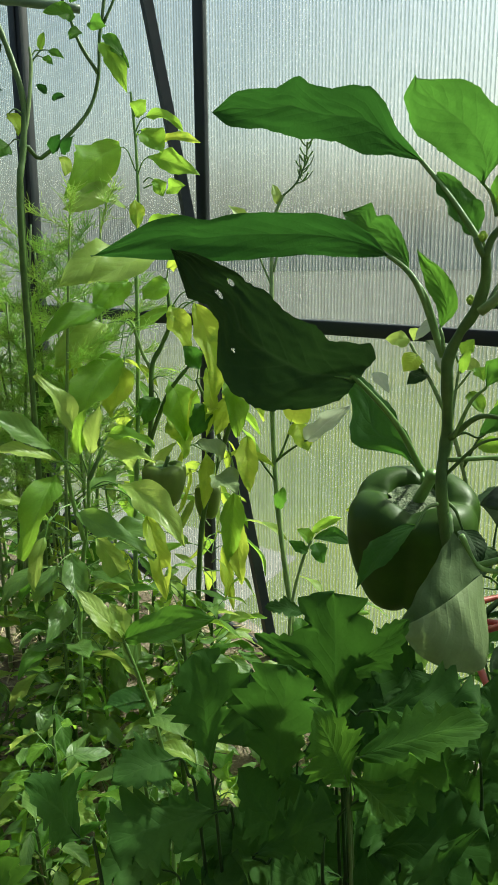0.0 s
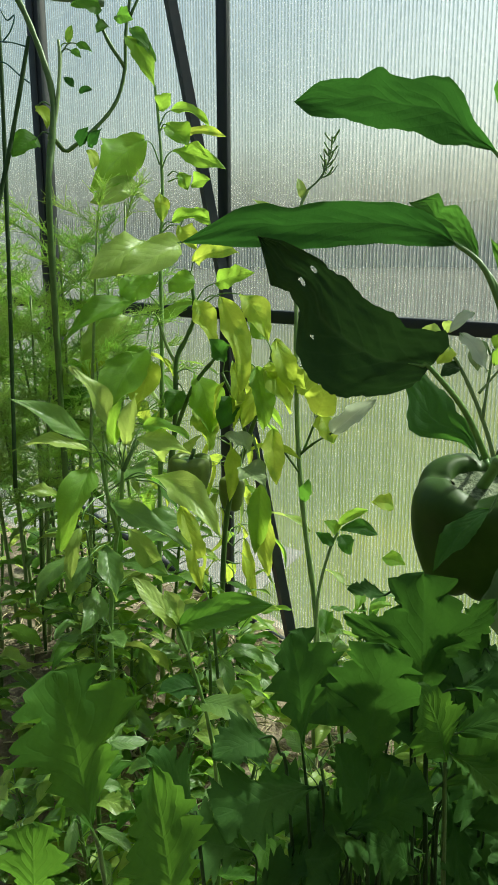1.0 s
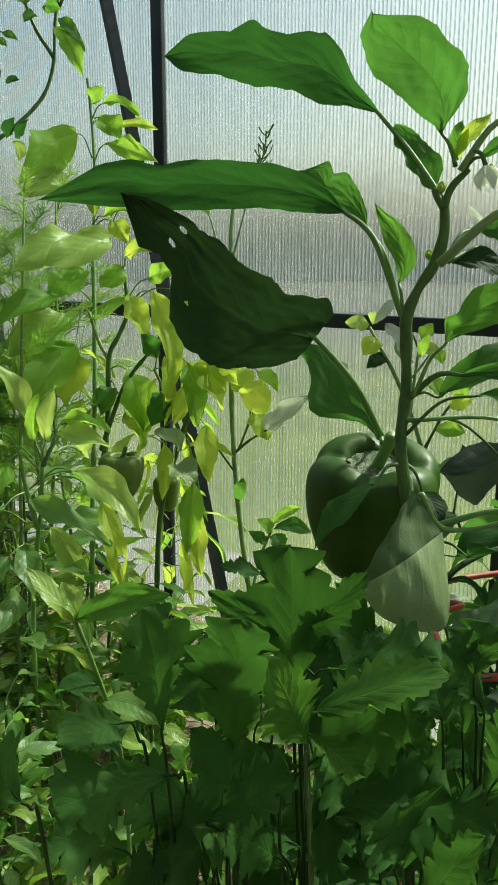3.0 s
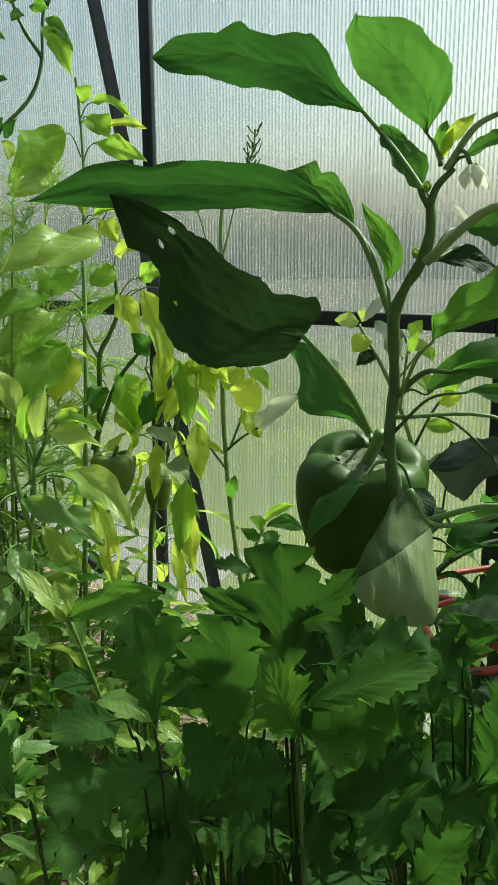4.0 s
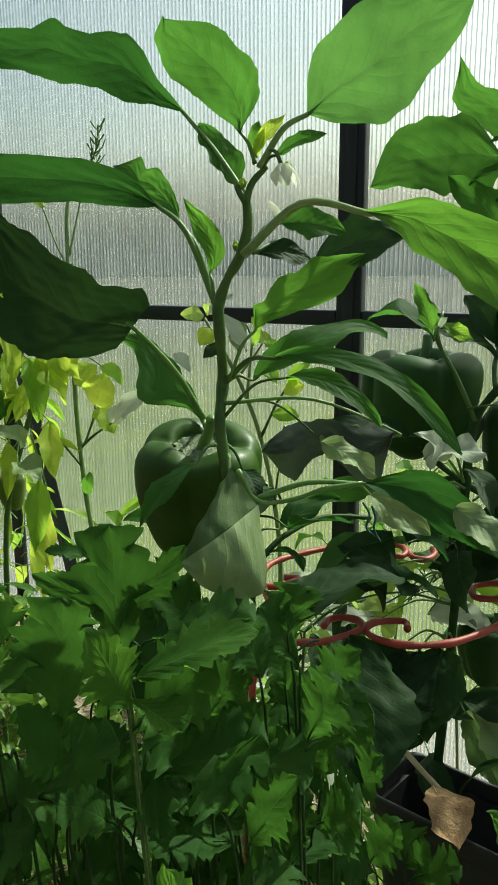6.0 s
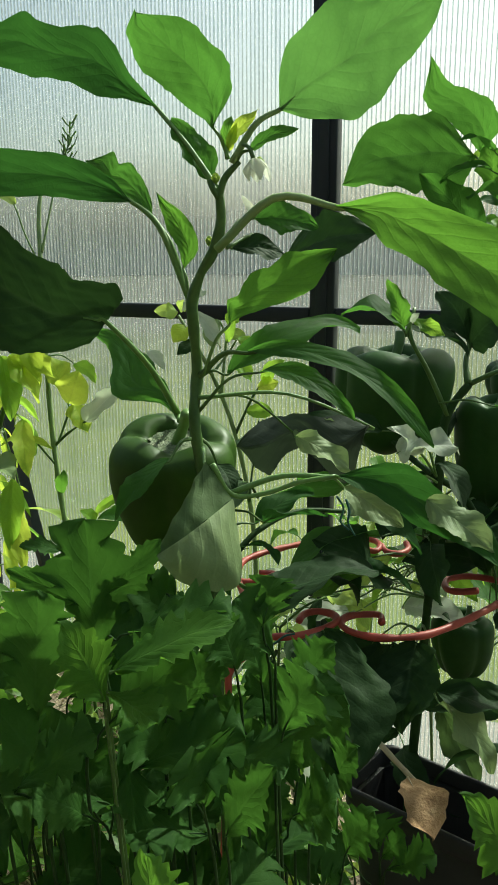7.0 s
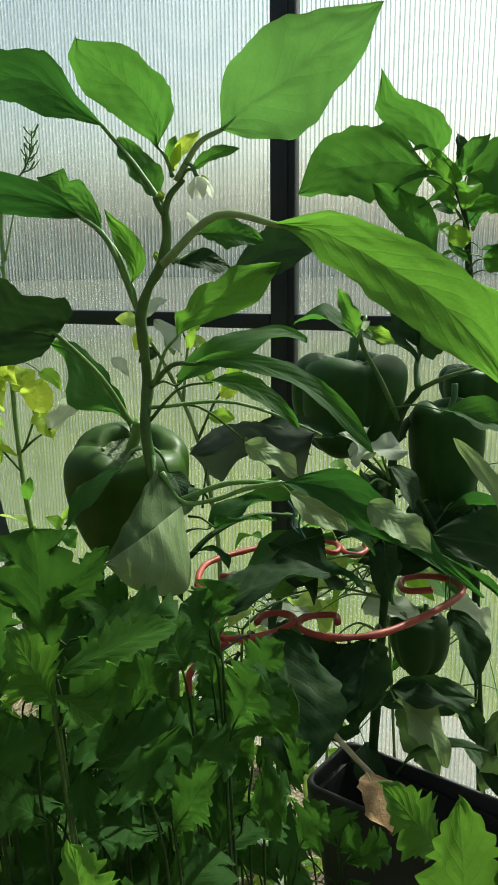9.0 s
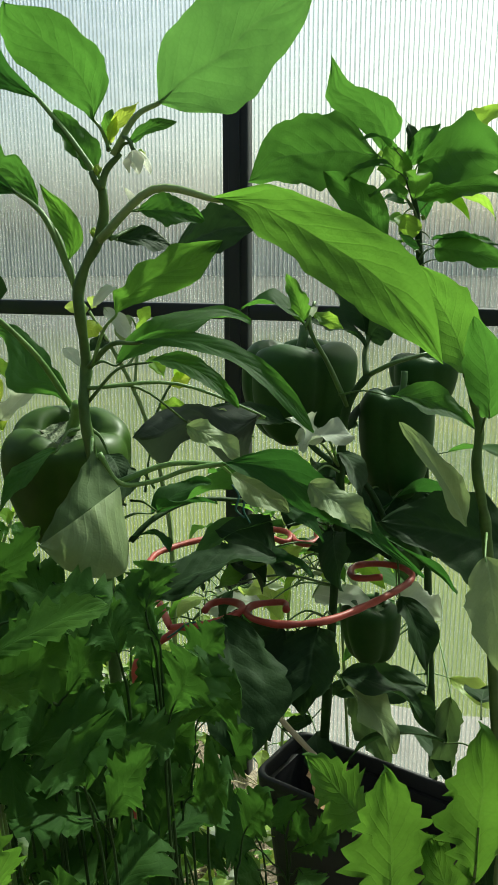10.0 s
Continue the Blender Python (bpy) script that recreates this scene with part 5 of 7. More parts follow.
stem(yellow_plant, "branch", [(-0.866, 0.850, 0.573), (-0.882, 0.846, 0.602), (-0.899, 0.845, 0.644)], 0.0035, 0.0025, mat=STALK_PALE)
stem(yellow_plant, "branch", [(-0.856, 0.817, 0.443), (-0.829, 0.842, 0.538), (-0.793, 0.859, 0.590)], 0.004, 0.0025, mat=STALK)
fruit(yellow_plant, (-0.797, 0.799, 0.449), 0.068, 0.064, turn=0.4, mat=FRUIT_PALE)
leaf(yellow_plant, (-0.953, 0.885, 0.906), (-0.965, 0.786, 0.827), 0.067, (0.712, -0.484, 0.508), stalk=(-0.944, 0.907, 0.872), mat=FRESH, curl=0.08, sag=0.02, shape="lance", fold=0.35, wave=0.28)
leaf(yellow_plant, (-0.933, 0.873, 0.818), (-0.950, 0.766, 0.811), 0.049, (0.643, -0.150, 0.751), stalk=(-0.930, 0.892, 0.787), mat=PALE, curl=0.12, shape="lance", fold=0.35, wave=0.28)
leaf(yellow_plant, (-0.958, 0.923, 0.955), (-0.931, 0.924, 0.976), 0.026, (0.208, -0.957, -0.201), stalk=(-0.955, 0.919, 0.936), mat=FRESH, shape="lance", fold=0.35, wave=0.28)
leaf(yellow_plant, (-0.928, 0.919, 0.951), (-0.852, 0.918, 0.924), 0.025, (0.212, -0.747, 0.630), stalk=(-0.953, 0.919, 0.931), mat=FRESH, shape="lance", fold=0.35, wave=0.28)
leaf(yellow_plant, (-0.931, 0.910, 0.930), (-0.886, 0.907, 0.891), 0.043, (0.489, -0.624, 0.609), stalk=(-0.951, 0.918, 0.923), mat=FRESH, shape="lance", fold=0.35, wave=0.28)
leaf(yellow_plant, (-0.917, 0.908, 0.891), (-0.823, 0.921, 0.859), 0.035, (0.299, -0.727, 0.617), stalk=(-0.941, 0.907, 0.863), mat=FRESH, shape="lance", fold=0.35, wave=0.28)
leaf(yellow_plant, (-0.907, 0.924, 0.915), (-0.836, 0.938, 0.908), 0.019, (0.214, -0.796, 0.566), stalk=(-0.942, 0.925, 0.923), mat=YELLOW, shape="lance", fold=0.35, wave=0.28)
leaf(yellow_plant, (-0.905, 0.907, 0.857), (-0.891, 0.911, 0.832), 0.025, (0.780, -0.497, 0.382), stalk=(-0.932, 0.912, 0.855), mat=FRESH, shape="lance", fold=0.35, wave=0.28)
leaf(yellow_plant, (-0.888, 0.916, 0.840), (-0.851, 0.920, 0.846), 0.025, (0.084, -0.967, 0.239), stalk=(-0.930, 0.910, 0.846), mat=FRESH, shape="lance", fold=0.35, wave=0.28)
leaf(yellow_plant, (-0.923, 0.884, 0.828), (-0.914, 0.878, 0.784), 0.025, (0.823, -0.508, 0.255), stalk=(-0.937, 0.902, 0.834), mat=YELLOW, shape="lance", fold=0.35, wave=0.28)
leaf(yellow_plant, (-0.903, 0.886, 0.784), (-0.832, 0.891, 0.788), 0.029, (0.030, -0.813, 0.581), stalk=(-0.927, 0.892, 0.778), mat=FRESH, shape="lance", fold=0.35, wave=0.28)
leaf(yellow_plant, (-0.879, 0.911, 0.801), (-0.842, 0.907, 0.781), 0.027, (0.264, -0.740, 0.619), stalk=(-0.906, 0.908, 0.778), mat=FRESH, shape="lance", fold=0.35, wave=0.28)
leaf(yellow_plant, (-0.892, 0.893, 0.778), (-0.852, 0.888, 0.743), 0.033, (0.471, -0.611, 0.636), stalk=(-0.926, 0.890, 0.770), mat=YELLOW, shape="lance", fold=0.35, wave=0.28)
leaf(yellow_plant, (-0.877, 0.807, 0.756), (-0.883, 0.694, 0.706), 0.050, (0.698, -0.324, 0.639), stalk=(-0.925, 0.883, 0.744), mat=PALE, curl=0.1, shape="lance", fold=0.35, wave=0.28)
leaf(yellow_plant, (-0.838, 0.836, 0.752), (-0.850, 0.720, 0.708), 0.054, (0.713, -0.319, 0.625), stalk=(-0.922, 0.885, 0.744), mat=PALE, curl=0.1, shape="lance", fold=0.35, wave=0.28)
leaf(yellow_plant, (-0.899, 0.838, 0.706), (-0.892, 0.763, 0.656), 0.050, (0.539, -0.427, 0.727), stalk=(-0.920, 0.876, 0.710), mat=FRESH, shape="lance", fold=0.35, wave=0.28)
leaf(yellow_plant, (-0.854, 0.881, 0.726), (-0.771, 0.885, 0.740), 0.041, (-0.008, -0.950, 0.312), stalk=(-0.868, 0.891, 0.711), mat=YELLOW, curl=0.1, shape="lance", fold=0.35, wave=0.28)
leaf(yellow_plant, (-0.850, 0.876, 0.703), (-0.862, 0.833, 0.680), 0.039, (0.546, -0.514, 0.661), stalk=(-0.865, 0.888, 0.694), mat=FRESH, shape="lance", fold=0.35, wave=0.28)
leaf(yellow_plant, (-0.842, 0.872, 0.670), (-0.798, 0.858, 0.599), 0.038, (0.704, -0.477, 0.526), stalk=(-0.856, 0.882, 0.652), mat=YELLOW, shape="lance", fold=0.35, wave=0.28)
leaf(yellow_plant, (-0.795, 0.872, 0.676), (-0.720, 0.825, 0.548), 0.044, (0.643, -0.517, 0.565), stalk=(-0.854, 0.883, 0.650), mat=YELLOW, curl=0.08, shape="lance", fold=0.35, wave=0.28)
leaf(yellow_plant, (-0.772, 0.891, 0.680), (-0.706, 0.871, 0.616), 0.038, (0.478, -0.561, 0.676), stalk=(-0.853, 0.884, 0.652), mat=YELLOW, curl=0.1, shape="lance", fold=0.35, wave=0.28)
leaf(yellow_plant, (-0.822, 0.896, 0.695), (-0.756, 0.900, 0.712), 0.038, (-0.029, -0.930, 0.366), stalk=(-0.858, 0.883, 0.660), mat=FRESH, shape="lance", fold=0.35, wave=0.28)
leaf(yellow_plant, (-0.856, 0.775, 0.603), (-0.833, 0.675, 0.519), 0.065, (0.546, -0.461, 0.700), stalk=(-0.897, 0.846, 0.640), mat=FRESH, curl=0.1, sag=0.03, shape="lance", fold=0.35, wave=0.28)
leaf(yellow_plant, (-0.864, 0.790, 0.588), (-0.844, 0.745, 0.520), 0.051, (0.463, -0.671, 0.580), stalk=(-0.897, 0.845, 0.636), mat=YELLOW, curl=0.08, shape="lance", fold=0.35, wave=0.28)
leaf(yellow_plant, (-0.895, 0.793, 0.674), (-0.896, 0.659, 0.625), 0.042, (0.614, -0.275, 0.740), stalk=(-0.913, 0.865, 0.659), mat=FRESH, curl=0.12, shape="lance", fold=0.35, wave=0.28)
leaf(yellow_plant, (-0.930, 0.821, 0.644), (-0.954, 0.731, 0.583), 0.061, (0.702, -0.518, 0.488), stalk=(-0.909, 0.860, 0.634), mat=PALE, curl=0.08, shape="lance", fold=0.35, wave=0.28)
leaf(yellow_plant, (-0.829, 0.849, 0.563), (-0.783, 0.832, 0.477), 0.054, (0.751, -0.442, 0.490), stalk=(-0.864, 0.847, 0.560), mat=FRESH, curl=0.06, shape="lance", fold=0.35, wave=0.28)
leaf(yellow_plant, (-0.839, 0.834, 0.538), (-0.836, 0.798, 0.502), 0.036, (0.425, -0.636, 0.644), stalk=(-0.861, 0.844, 0.543), mat=LIT, shape="lance", fold=0.35, wave=0.28)
leaf(yellow_plant, (-0.819, 0.842, 0.514), (-0.781, 0.826, 0.453), 0.044, (0.676, -0.497, 0.544), stalk=(-0.848, 0.849, 0.527), mat=YELLOW, shape="lance", fold=0.35, wave=0.28)

drooping_plant = thing("bell_pepper_plant", "drooping yellow-leaved bell pepper plant beside a steel post", "plant")
stem(drooping_plant, "stem", [(-0.761, 0.828, 0.242), (-0.760, 0.842, 0.365), (-0.739, 0.864, 0.469), (-0.724, 0.886, 0.543), (-0.723, 0.904, 0.600)], 0.005, 0.0028, mat=STALK)
stem(drooping_plant, "branch", [(-0.739, 0.864, 0.469), (-0.753, 0.856, 0.519), (-0.777, 0.852, 0.568)], 0.003, 0.002, mat=STALK)
stem(drooping_plant, "branch", [(-0.726, 0.881, 0.531), (-0.703, 0.898, 0.569), (-0.686, 0.916, 0.585)], 0.003, 0.002, mat=STALK)
fruit(drooping_plant, (-0.774, 0.869, 0.403), 0.043, 0.052, turn=0.4, mat=FRUIT_PALE)
leaf(drooping_plant, (-0.719, 0.890, 0.585), (-0.662, 0.862, 0.517), 0.043, (0.547, -0.495, 0.675), stalk=(-0.724, 0.899, 0.584), mat=YELLOW, curl=0.1, shape="lance", fold=0.35, wave=0.28)
leaf(drooping_plant, (-0.710, 0.894, 0.618), (-0.663, 0.869, 0.544), 0.036, (0.630, -0.513, 0.583), stalk=(-0.723, 0.904, 0.596), mat=YELLOW, curl=0.1, shape="lance", fold=0.35, wave=0.28)
leaf(drooping_plant, (-0.733, 0.877, 0.577), (-0.687, 0.836, 0.498), 0.041, (0.672, -0.419, 0.611), stalk=(-0.723, 0.887, 0.543), mat=FRESH, curl=0.1, shape="lance", fold=0.35, wave=0.28)
leaf(drooping_plant, (-0.744, 0.871, 0.585), (-0.757, 0.842, 0.611), 0.036, (0.944, -0.277, 0.180), stalk=(-0.726, 0.887, 0.551), mat=FRESH, shape="lance", fold=0.35, wave=0.28)
leaf(drooping_plant, (-0.719, 0.878, 0.545), (-0.718, 0.824, 0.496), 0.036, (0.288, -0.641, 0.711), stalk=(-0.724, 0.886, 0.542), mat=YELLOW, shape="lance", fold=0.35, wave=0.28)
leaf(drooping_plant, (-0.695, 0.867, 0.492), (-0.662, 0.832, 0.422), 0.035, (0.657, -0.502, 0.562), stalk=(-0.731, 0.873, 0.498), mat=YELLOW, curl=0.08, shape="lance", fold=0.35, wave=0.28)
leaf(drooping_plant, (-0.698, 0.841, 0.417), (-0.672, 0.793, 0.326), 0.035, (0.310, -0.805, 0.506), stalk=(-0.734, 0.871, 0.477), mat=FRESH, curl=0.06, shape="lance", fold=0.35, wave=0.28)
leaf(drooping_plant, (-0.683, 0.842, 0.381), (-0.653, 0.800, 0.297), 0.030, (0.285, -0.813, 0.508), stalk=(-0.733, 0.869, 0.469), mat=YELLOW, curl=0.06, shape="lance", fold=0.35, wave=0.28)
leaf(drooping_plant, (-0.704, 0.825, 0.465), (-0.718, 0.784, 0.495), 0.034, (0.920, -0.033, 0.389), stalk=(-0.739, 0.863, 0.465), mat=GREY, shape="lance", fold=0.35, wave=0.28)
leaf(drooping_plant, (-0.711, 0.812, 0.442), (-0.663, 0.805, 0.426), 0.043, (0.251, -0.361, 0.898), stalk=(-0.741, 0.860, 0.461), mat=GREY, curl=0.1, shape="lance", fold=0.35, wave=0.28)
leaf(drooping_plant, (-0.693, 0.885, 0.547), (-0.707, 0.859, 0.581), 0.032, (0.950, -0.262, 0.168), stalk=(-0.702, 0.897, 0.565), mat=YELLOW, shape="lance", fold=0.35, wave=0.28)
leaf(drooping_plant, (-0.743, 0.843, 0.539), (-0.743, 0.804, 0.496), 0.036, (0.291, -0.704, 0.648), stalk=(-0.753, 0.855, 0.518), mat=GREEN, shape="lance", fold=0.35, wave=0.28)
leaf(drooping_plant, (-0.776, 0.858, 0.584), (-0.786, 0.835, 0.618), 0.033, (0.953, -0.295, 0.074), stalk=(-0.776, 0.852, 0.566), mat=GREEN, shape="lance", fold=0.35, wave=0.28)
leaf(drooping_plant, (-0.699, 0.893, 0.586), (-0.648, 0.883, 0.552), 0.032, (0.350, -0.623, 0.700), stalk=(-0.700, 0.901, 0.571), mat=YELLOW, shape="lance", fold=0.35, wave=0.28)
leaf(drooping_plant, (-0.735, 0.900, 0.616), (-0.747, 0.875, 0.649), 0.034, (0.937, -0.341, 0.077), stalk=(-0.723, 0.903, 0.596), mat=FRESH, shape="lance", fold=0.35, wave=0.28)

# ---- bolted flower stalk ----
stalk_plant = thing("bolted_plant", "tall thin bolted stalk with seed heads and a few yellowing leaves", "plant")
stem(stalk_plant, "stem", [(-0.629, 0.890, 0.192), (-0.642, 0.898, 0.250), (-0.663, 0.907, 0.332), (-0.685, 0.921, 0.431), (-0.703, 0.938, 0.530), (-0.720, 0.960, 0.645), (-0.736, 0.982, 0.752), (-0.739, 0.994, 0.801), (-0.734, 1.007, 0.830)], 0.0052, 0.0026, mat=STALK_PALE)
stem(stalk_plant, "sprig", [(-0.734, 1.007, 0.830), (-0.722, 1.022, 0.847), (-0.716, 1.035, 0.871), (-0.715, 1.044, 0.898)], 0.0018, 0.0008, mat=STALK)
stem(stalk_plant, "sprig", [(-0.719, 1.026, 0.852), (-0.720, 1.031, 0.871), (-0.724, 1.034, 0.890)], 0.0012, 0.0006, mat=STALK)
stem(stalk_plant, "sprig", [(-0.717, 1.032, 0.866), (-0.709, 1.041, 0.875), (-0.706, 1.048, 0.890)], 0.0012, 0.0006, mat=STALK)
stem(stalk_plant, "sprig", [(-0.722, 1.022, 0.847), (-0.710, 1.034, 0.854), (-0.704, 1.043, 0.867)], 0.0012, 0.0006, mat=STALK)
stem(stalk_plant, "branch", [(-0.726, 0.971, 0.694), (-0.750, 0.968, 0.744), (-0.766, 0.968, 0.785), (-0.783, 0.962, 0.810)], 0.0016, 0.0010, mat=STALK_PALE)
stem(stalk_plant, "branch", [(-0.729, 0.976, 0.719), (-0.727, 0.994, 0.768), (-0.725, 1.007, 0.805)], 0.0020, 0.0012, mat=STALK_PALE)
stem(stalk_plant, "branch", [(-0.686, 0.924, 0.443), (-0.660, 0.925, 0.465), (-0.632, 0.927, 0.483)], 0.0022, 0.0014, mat=STALK)
stem(stalk_plant, "branch", [(-0.682, 0.918, 0.415), (-0.694, 0.894, 0.453), (-0.696, 0.876, 0.481)], 0.0018, 0.0012, mat=STALK)
stem(stalk_plant, "branch", [(-0.682, 0.928, 0.448), (-0.677, 0.943, 0.480), (-0.671, 0.956, 0.509)], 0.0022, 0.0014, mat=STALK)
leaf(stalk_plant, (-0.765, 0.970, 0.789), (-0.790, 0.946, 0.816), 0.020, (0.803, -0.542, 0.248), mat=PALE)
leaf(stalk_plant, (-0.739, 1.000, 0.818), (-0.749, 1.001, 0.847), 0.016, (0.688, -0.676, 0.264), mat=PALE)
leaf(stalk_plant, (-0.665, 0.934, 0.505), (-0.646, 0.938, 0.553), 0.055, (0.132, -0.991, 0.024), stalk=(-0.671, 0.956, 0.509), mat=YELLOW)
leaf(stalk_plant, (-0.659, 0.938, 0.505), (-0.628, 0.924, 0.467), 0.037, (0.547, -0.540, 0.640), stalk=(-0.671, 0.956, 0.509), mat=YELLOW)
leaf(stalk_plant, (-0.684, 0.941, 0.532), (-0.696, 0.931, 0.574), 0.042, (0.868, -0.475, 0.146), stalk=(-0.676, 0.949, 0.497), mat=YELLOW)
leaf(stalk_plant, (-0.625, 0.919, 0.485), (-0.560, 0.923, 0.542), 0.035, (-0.183, -0.944, 0.273), mat=BLEACH, curl=0.1, fold=0.45, wave=0.4)
leaf(stalk_plant, (-0.660, 0.898, 0.380), (-0.655, 0.901, 0.415), 0.021, (0.015, -0.998, 0.066), mat=LIT)
leaf(stalk_plant, (-0.675, 0.968, 0.559), (-0.637, 0.964, 0.533), 0.026, (0.397, -0.597, 0.697), stalk=(-0.707, 0.947, 0.571), mat=FRESH)

# ---- leafy plant between the rows ----
mid_plant = thing("bell_pepper_plant", "bushy young bell pepper plant with pale and green leaves", "plant")
stem(mid_plant, "stem", [(-0.745, 0.585, 0.262), (-0.742, 0.593, 0.361), (-0.724, 0.592, 0.439), (-0.714, 0.589, 0.490)], 0.0034, 0.0024, mat=STALK_MID)
stem(mid_plant, "branch", [(-0.724, 0.584, 0.412), (-0.728, 0.573, 0.471), (-0.721, 0.563, 0.509)], 0.003, 0.002, mat=STALK_MID)
stem(mid_plant, "branch", [(-0.714, 0.589, 0.488), (-0.709, 0.600, 0.510), (-0.708, 0.619, 0.528)], 0.003, 0.002, mat=STALK)
leaf(mid_plant, (-0.739, 0.556, 0.530), (-0.758, 0.468, 0.590), 0.029, (0.956, -0.005, 0.295), stalk=(-0.721, 0.563, 0.508), mat=BEDLEAF, curl=0.1, shape="lance", fold=0.35, wave=0.28)
leaf(mid_plant, (-0.723, 0.551, 0.517), (-0.747, 0.460, 0.535), 0.021, (0.587, 0.007, 0.810), stalk=(-0.724, 0.584, 0.497), mat=PALE, curl=0.1, shape="lance", fold=0.35, wave=0.28)
leaf(mid_plant, (-0.734, 0.589, 0.540), (-0.757, 0.555, 0.614), 0.030, (0.958, -0.208, 0.197), stalk=(-0.723, 0.589, 0.511), mat=PALE, curl=0.05, shape="lance", fold=0.35, wave=0.28)
leaf(mid_plant, (-0.723, 0.547, 0.502), (-0.699, 0.476, 0.426), 0.042, (0.434, -0.589, 0.682), stalk=(-0.720, 0.584, 0.488), mat=FRESH, curl=0.14, sag=0.02, shape="lance", fold=0.35, wave=0.28)
leaf(mid_plant, (-0.722, 0.526, 0.433), (-0.706, 0.496, 0.380), 0.022, (0.424, -0.726, 0.541), stalk=(-0.727, 0.541, 0.452), mat=PALE, shape="lance", fold=0.35, wave=0.28)
leaf(mid_plant, (-0.716, 0.596, 0.517), (-0.700, 0.603, 0.582), 0.024, (0.394, -0.919, -0.002), stalk=(-0.714, 0.589, 0.491), mat=PALE, shape="lance", fold=0.35, wave=0.28)
leaf(mid_plant, (-0.727, 0.588, 0.517), (-0.714, 0.589, 0.573), 0.021, (0.338, -0.939, -0.060), stalk=(-0.714, 0.589, 0.491), mat=FRESH, shape="lance", fold=0.35, wave=0.28)
leaf(mid_plant, (-0.706, 0.607, 0.527), (-0.633, 0.621, 0.514), 0.028, (0.248, -0.578, 0.777), stalk=(-0.710, 0.599, 0.510), mat=PALE, curl=0.12, shape="lance", fold=0.35, wave=0.28)
leaf(mid_plant, (-0.711, 0.620, 0.538), (-0.644, 0.631, 0.531), 0.025, (0.165, -0.496, 0.853), stalk=(-0.708, 0.602, 0.514), mat=FRESH, curl=0.15, shape="lance", fold=0.35, wave=0.28)
leaf(mid_plant, (-0.686, 0.609, 0.483), (-0.580, 0.610, 0.427), 0.039, (0.424, -0.425, 0.800), stalk=(-0.718, 0.594, 0.475), mat=PALE, curl=0.14, shape="lance", fold=0.35, wave=0.28)
leaf(mid_plant, (-0.719, 0.573, 0.451), (-0.605, 0.586, 0.415), 0.030, (0.312, -0.478, 0.821), stalk=(-0.724, 0.585, 0.419), mat=BEDLEAF, curl=0.12, shape="lance", fold=0.35, wave=0.28)
leaf(mid_plant, (-0.654, 0.623, 0.448), (-0.601, 0.598, 0.361), 0.029, (0.703, -0.445, 0.555), stalk=(-0.707, 0.603, 0.475), mat=YELLOW, curl=0.1, label="yellow insect-bitten leaf", bites=((0.5, 0.5, 0.006), (0.7, -0.4, 0.005)), fine=2, shape="lance", fold=0.35, wave=0.28)
leaf(mid_plant, (-0.724, 0.566, 0.399), (-0.677, 0.535, 0.349), 0.032, (0.622, -0.260, 0.738), mat=BEDLEAF, curl=0.1, shape="lance", fold=0.35, wave=0.28)
leaf(mid_plant, (-0.771, 0.535, 0.459), (-0.779, 0.494, 0.474), 0.017, (0.758, 0.093, 0.646), stalk=(-0.740, 0.561, 0.465), mat=PALE, shape="lance", fold=0.35, wave=0.28)
leaf(mid_plant, (-0.717, 0.653, 0.491), (-0.694, 0.650, 0.510), 0.025, (-0.116, -0.993, 0.000), stalk=(-0.713, 0.606, 0.501), mat=PALE, shape="lance", fold=0.35, wave=0.28)

# ---- tall vine, canes and dill in the corner ----
cane = thing("garden_cane", "thin dark green garden cane standing in the bed", "cane")
stem(cane, "pole", [(-0.965, 0.614, 0.414), (-1.018, 0.669, 0.730), (-1.059, 0.709, 0.967), (-1.089, 0.734, 1.125), (-1.107, 0.748, 1.219)], 0.003, 0.0028, mat=STALK_DARK)
level_cane = thing("garden_cane", "green cane tied level across the corner", "cane")
stem(level_cane, "pole", [(-1.196, 0.714, 1.132), (-1.127, 0.795, 1.123), (-1.097, 0.846, 1.123), (-1.054, 0.907, 1.119)], 0.0075, 0.007, mat=CANE_GREEN)
pale_cane = thing("garden_cane", "pale wooden cane leaning in the dill", "cane")
stem(pale_cane, "pole", [(-0.997, 0.636, 0.785), (-0.995, 0.659, 0.852), (-0.995, 0.685, 0.935), (-0.996, 0.712, 1.026)], 0.0036, 0.003, mat=STALK_DARK)
vine = thing("tomato_vine", "bare curved tomato vine with a few small leaves at its top", "plant")
stem(vine, "stem", [(-0.941, 0.685, 0.792), (-0.951, 0.704, 0.882), (-0.959, 0.717, 0.943), (-0.977, 0.719, 0.996), (-1.004, 0.715, 1.056), (-1.029, 0.709, 1.102), (-1.046, 0.712, 1.155)], 0.0048, 0.0042, mat=STALK)
stem(vine, "stem", [(-0.993, 0.730, 0.864), (-0.982, 0.758, 0.882), (-0.964, 0.798, 0.917), (-0.955, 0.830, 0.954), (-0.952, 0.847, 0.999), (-0.958, 0.858, 1.052), (-0.961, 0.873, 1.108), (-0.968, 0.890, 1.181)], 0.0036, 0.0022, mat=STALK)
stem(vine, "branch", [(-0.952, 0.848, 1.003), (-0.978, 0.839, 1.044), (-0.997, 0.837, 1.084), (-1.015, 0.834, 1.125), (-1.028, 0.836, 1.165)], 0.003, 0.0018, mat=STALK)
stem(vine, "branch", [(-0.957, 0.867, 1.076), (-0.950, 0.885, 1.116), (-0.952, 0.901, 1.173)], 0.0025, 0.0015, mat=STALK)
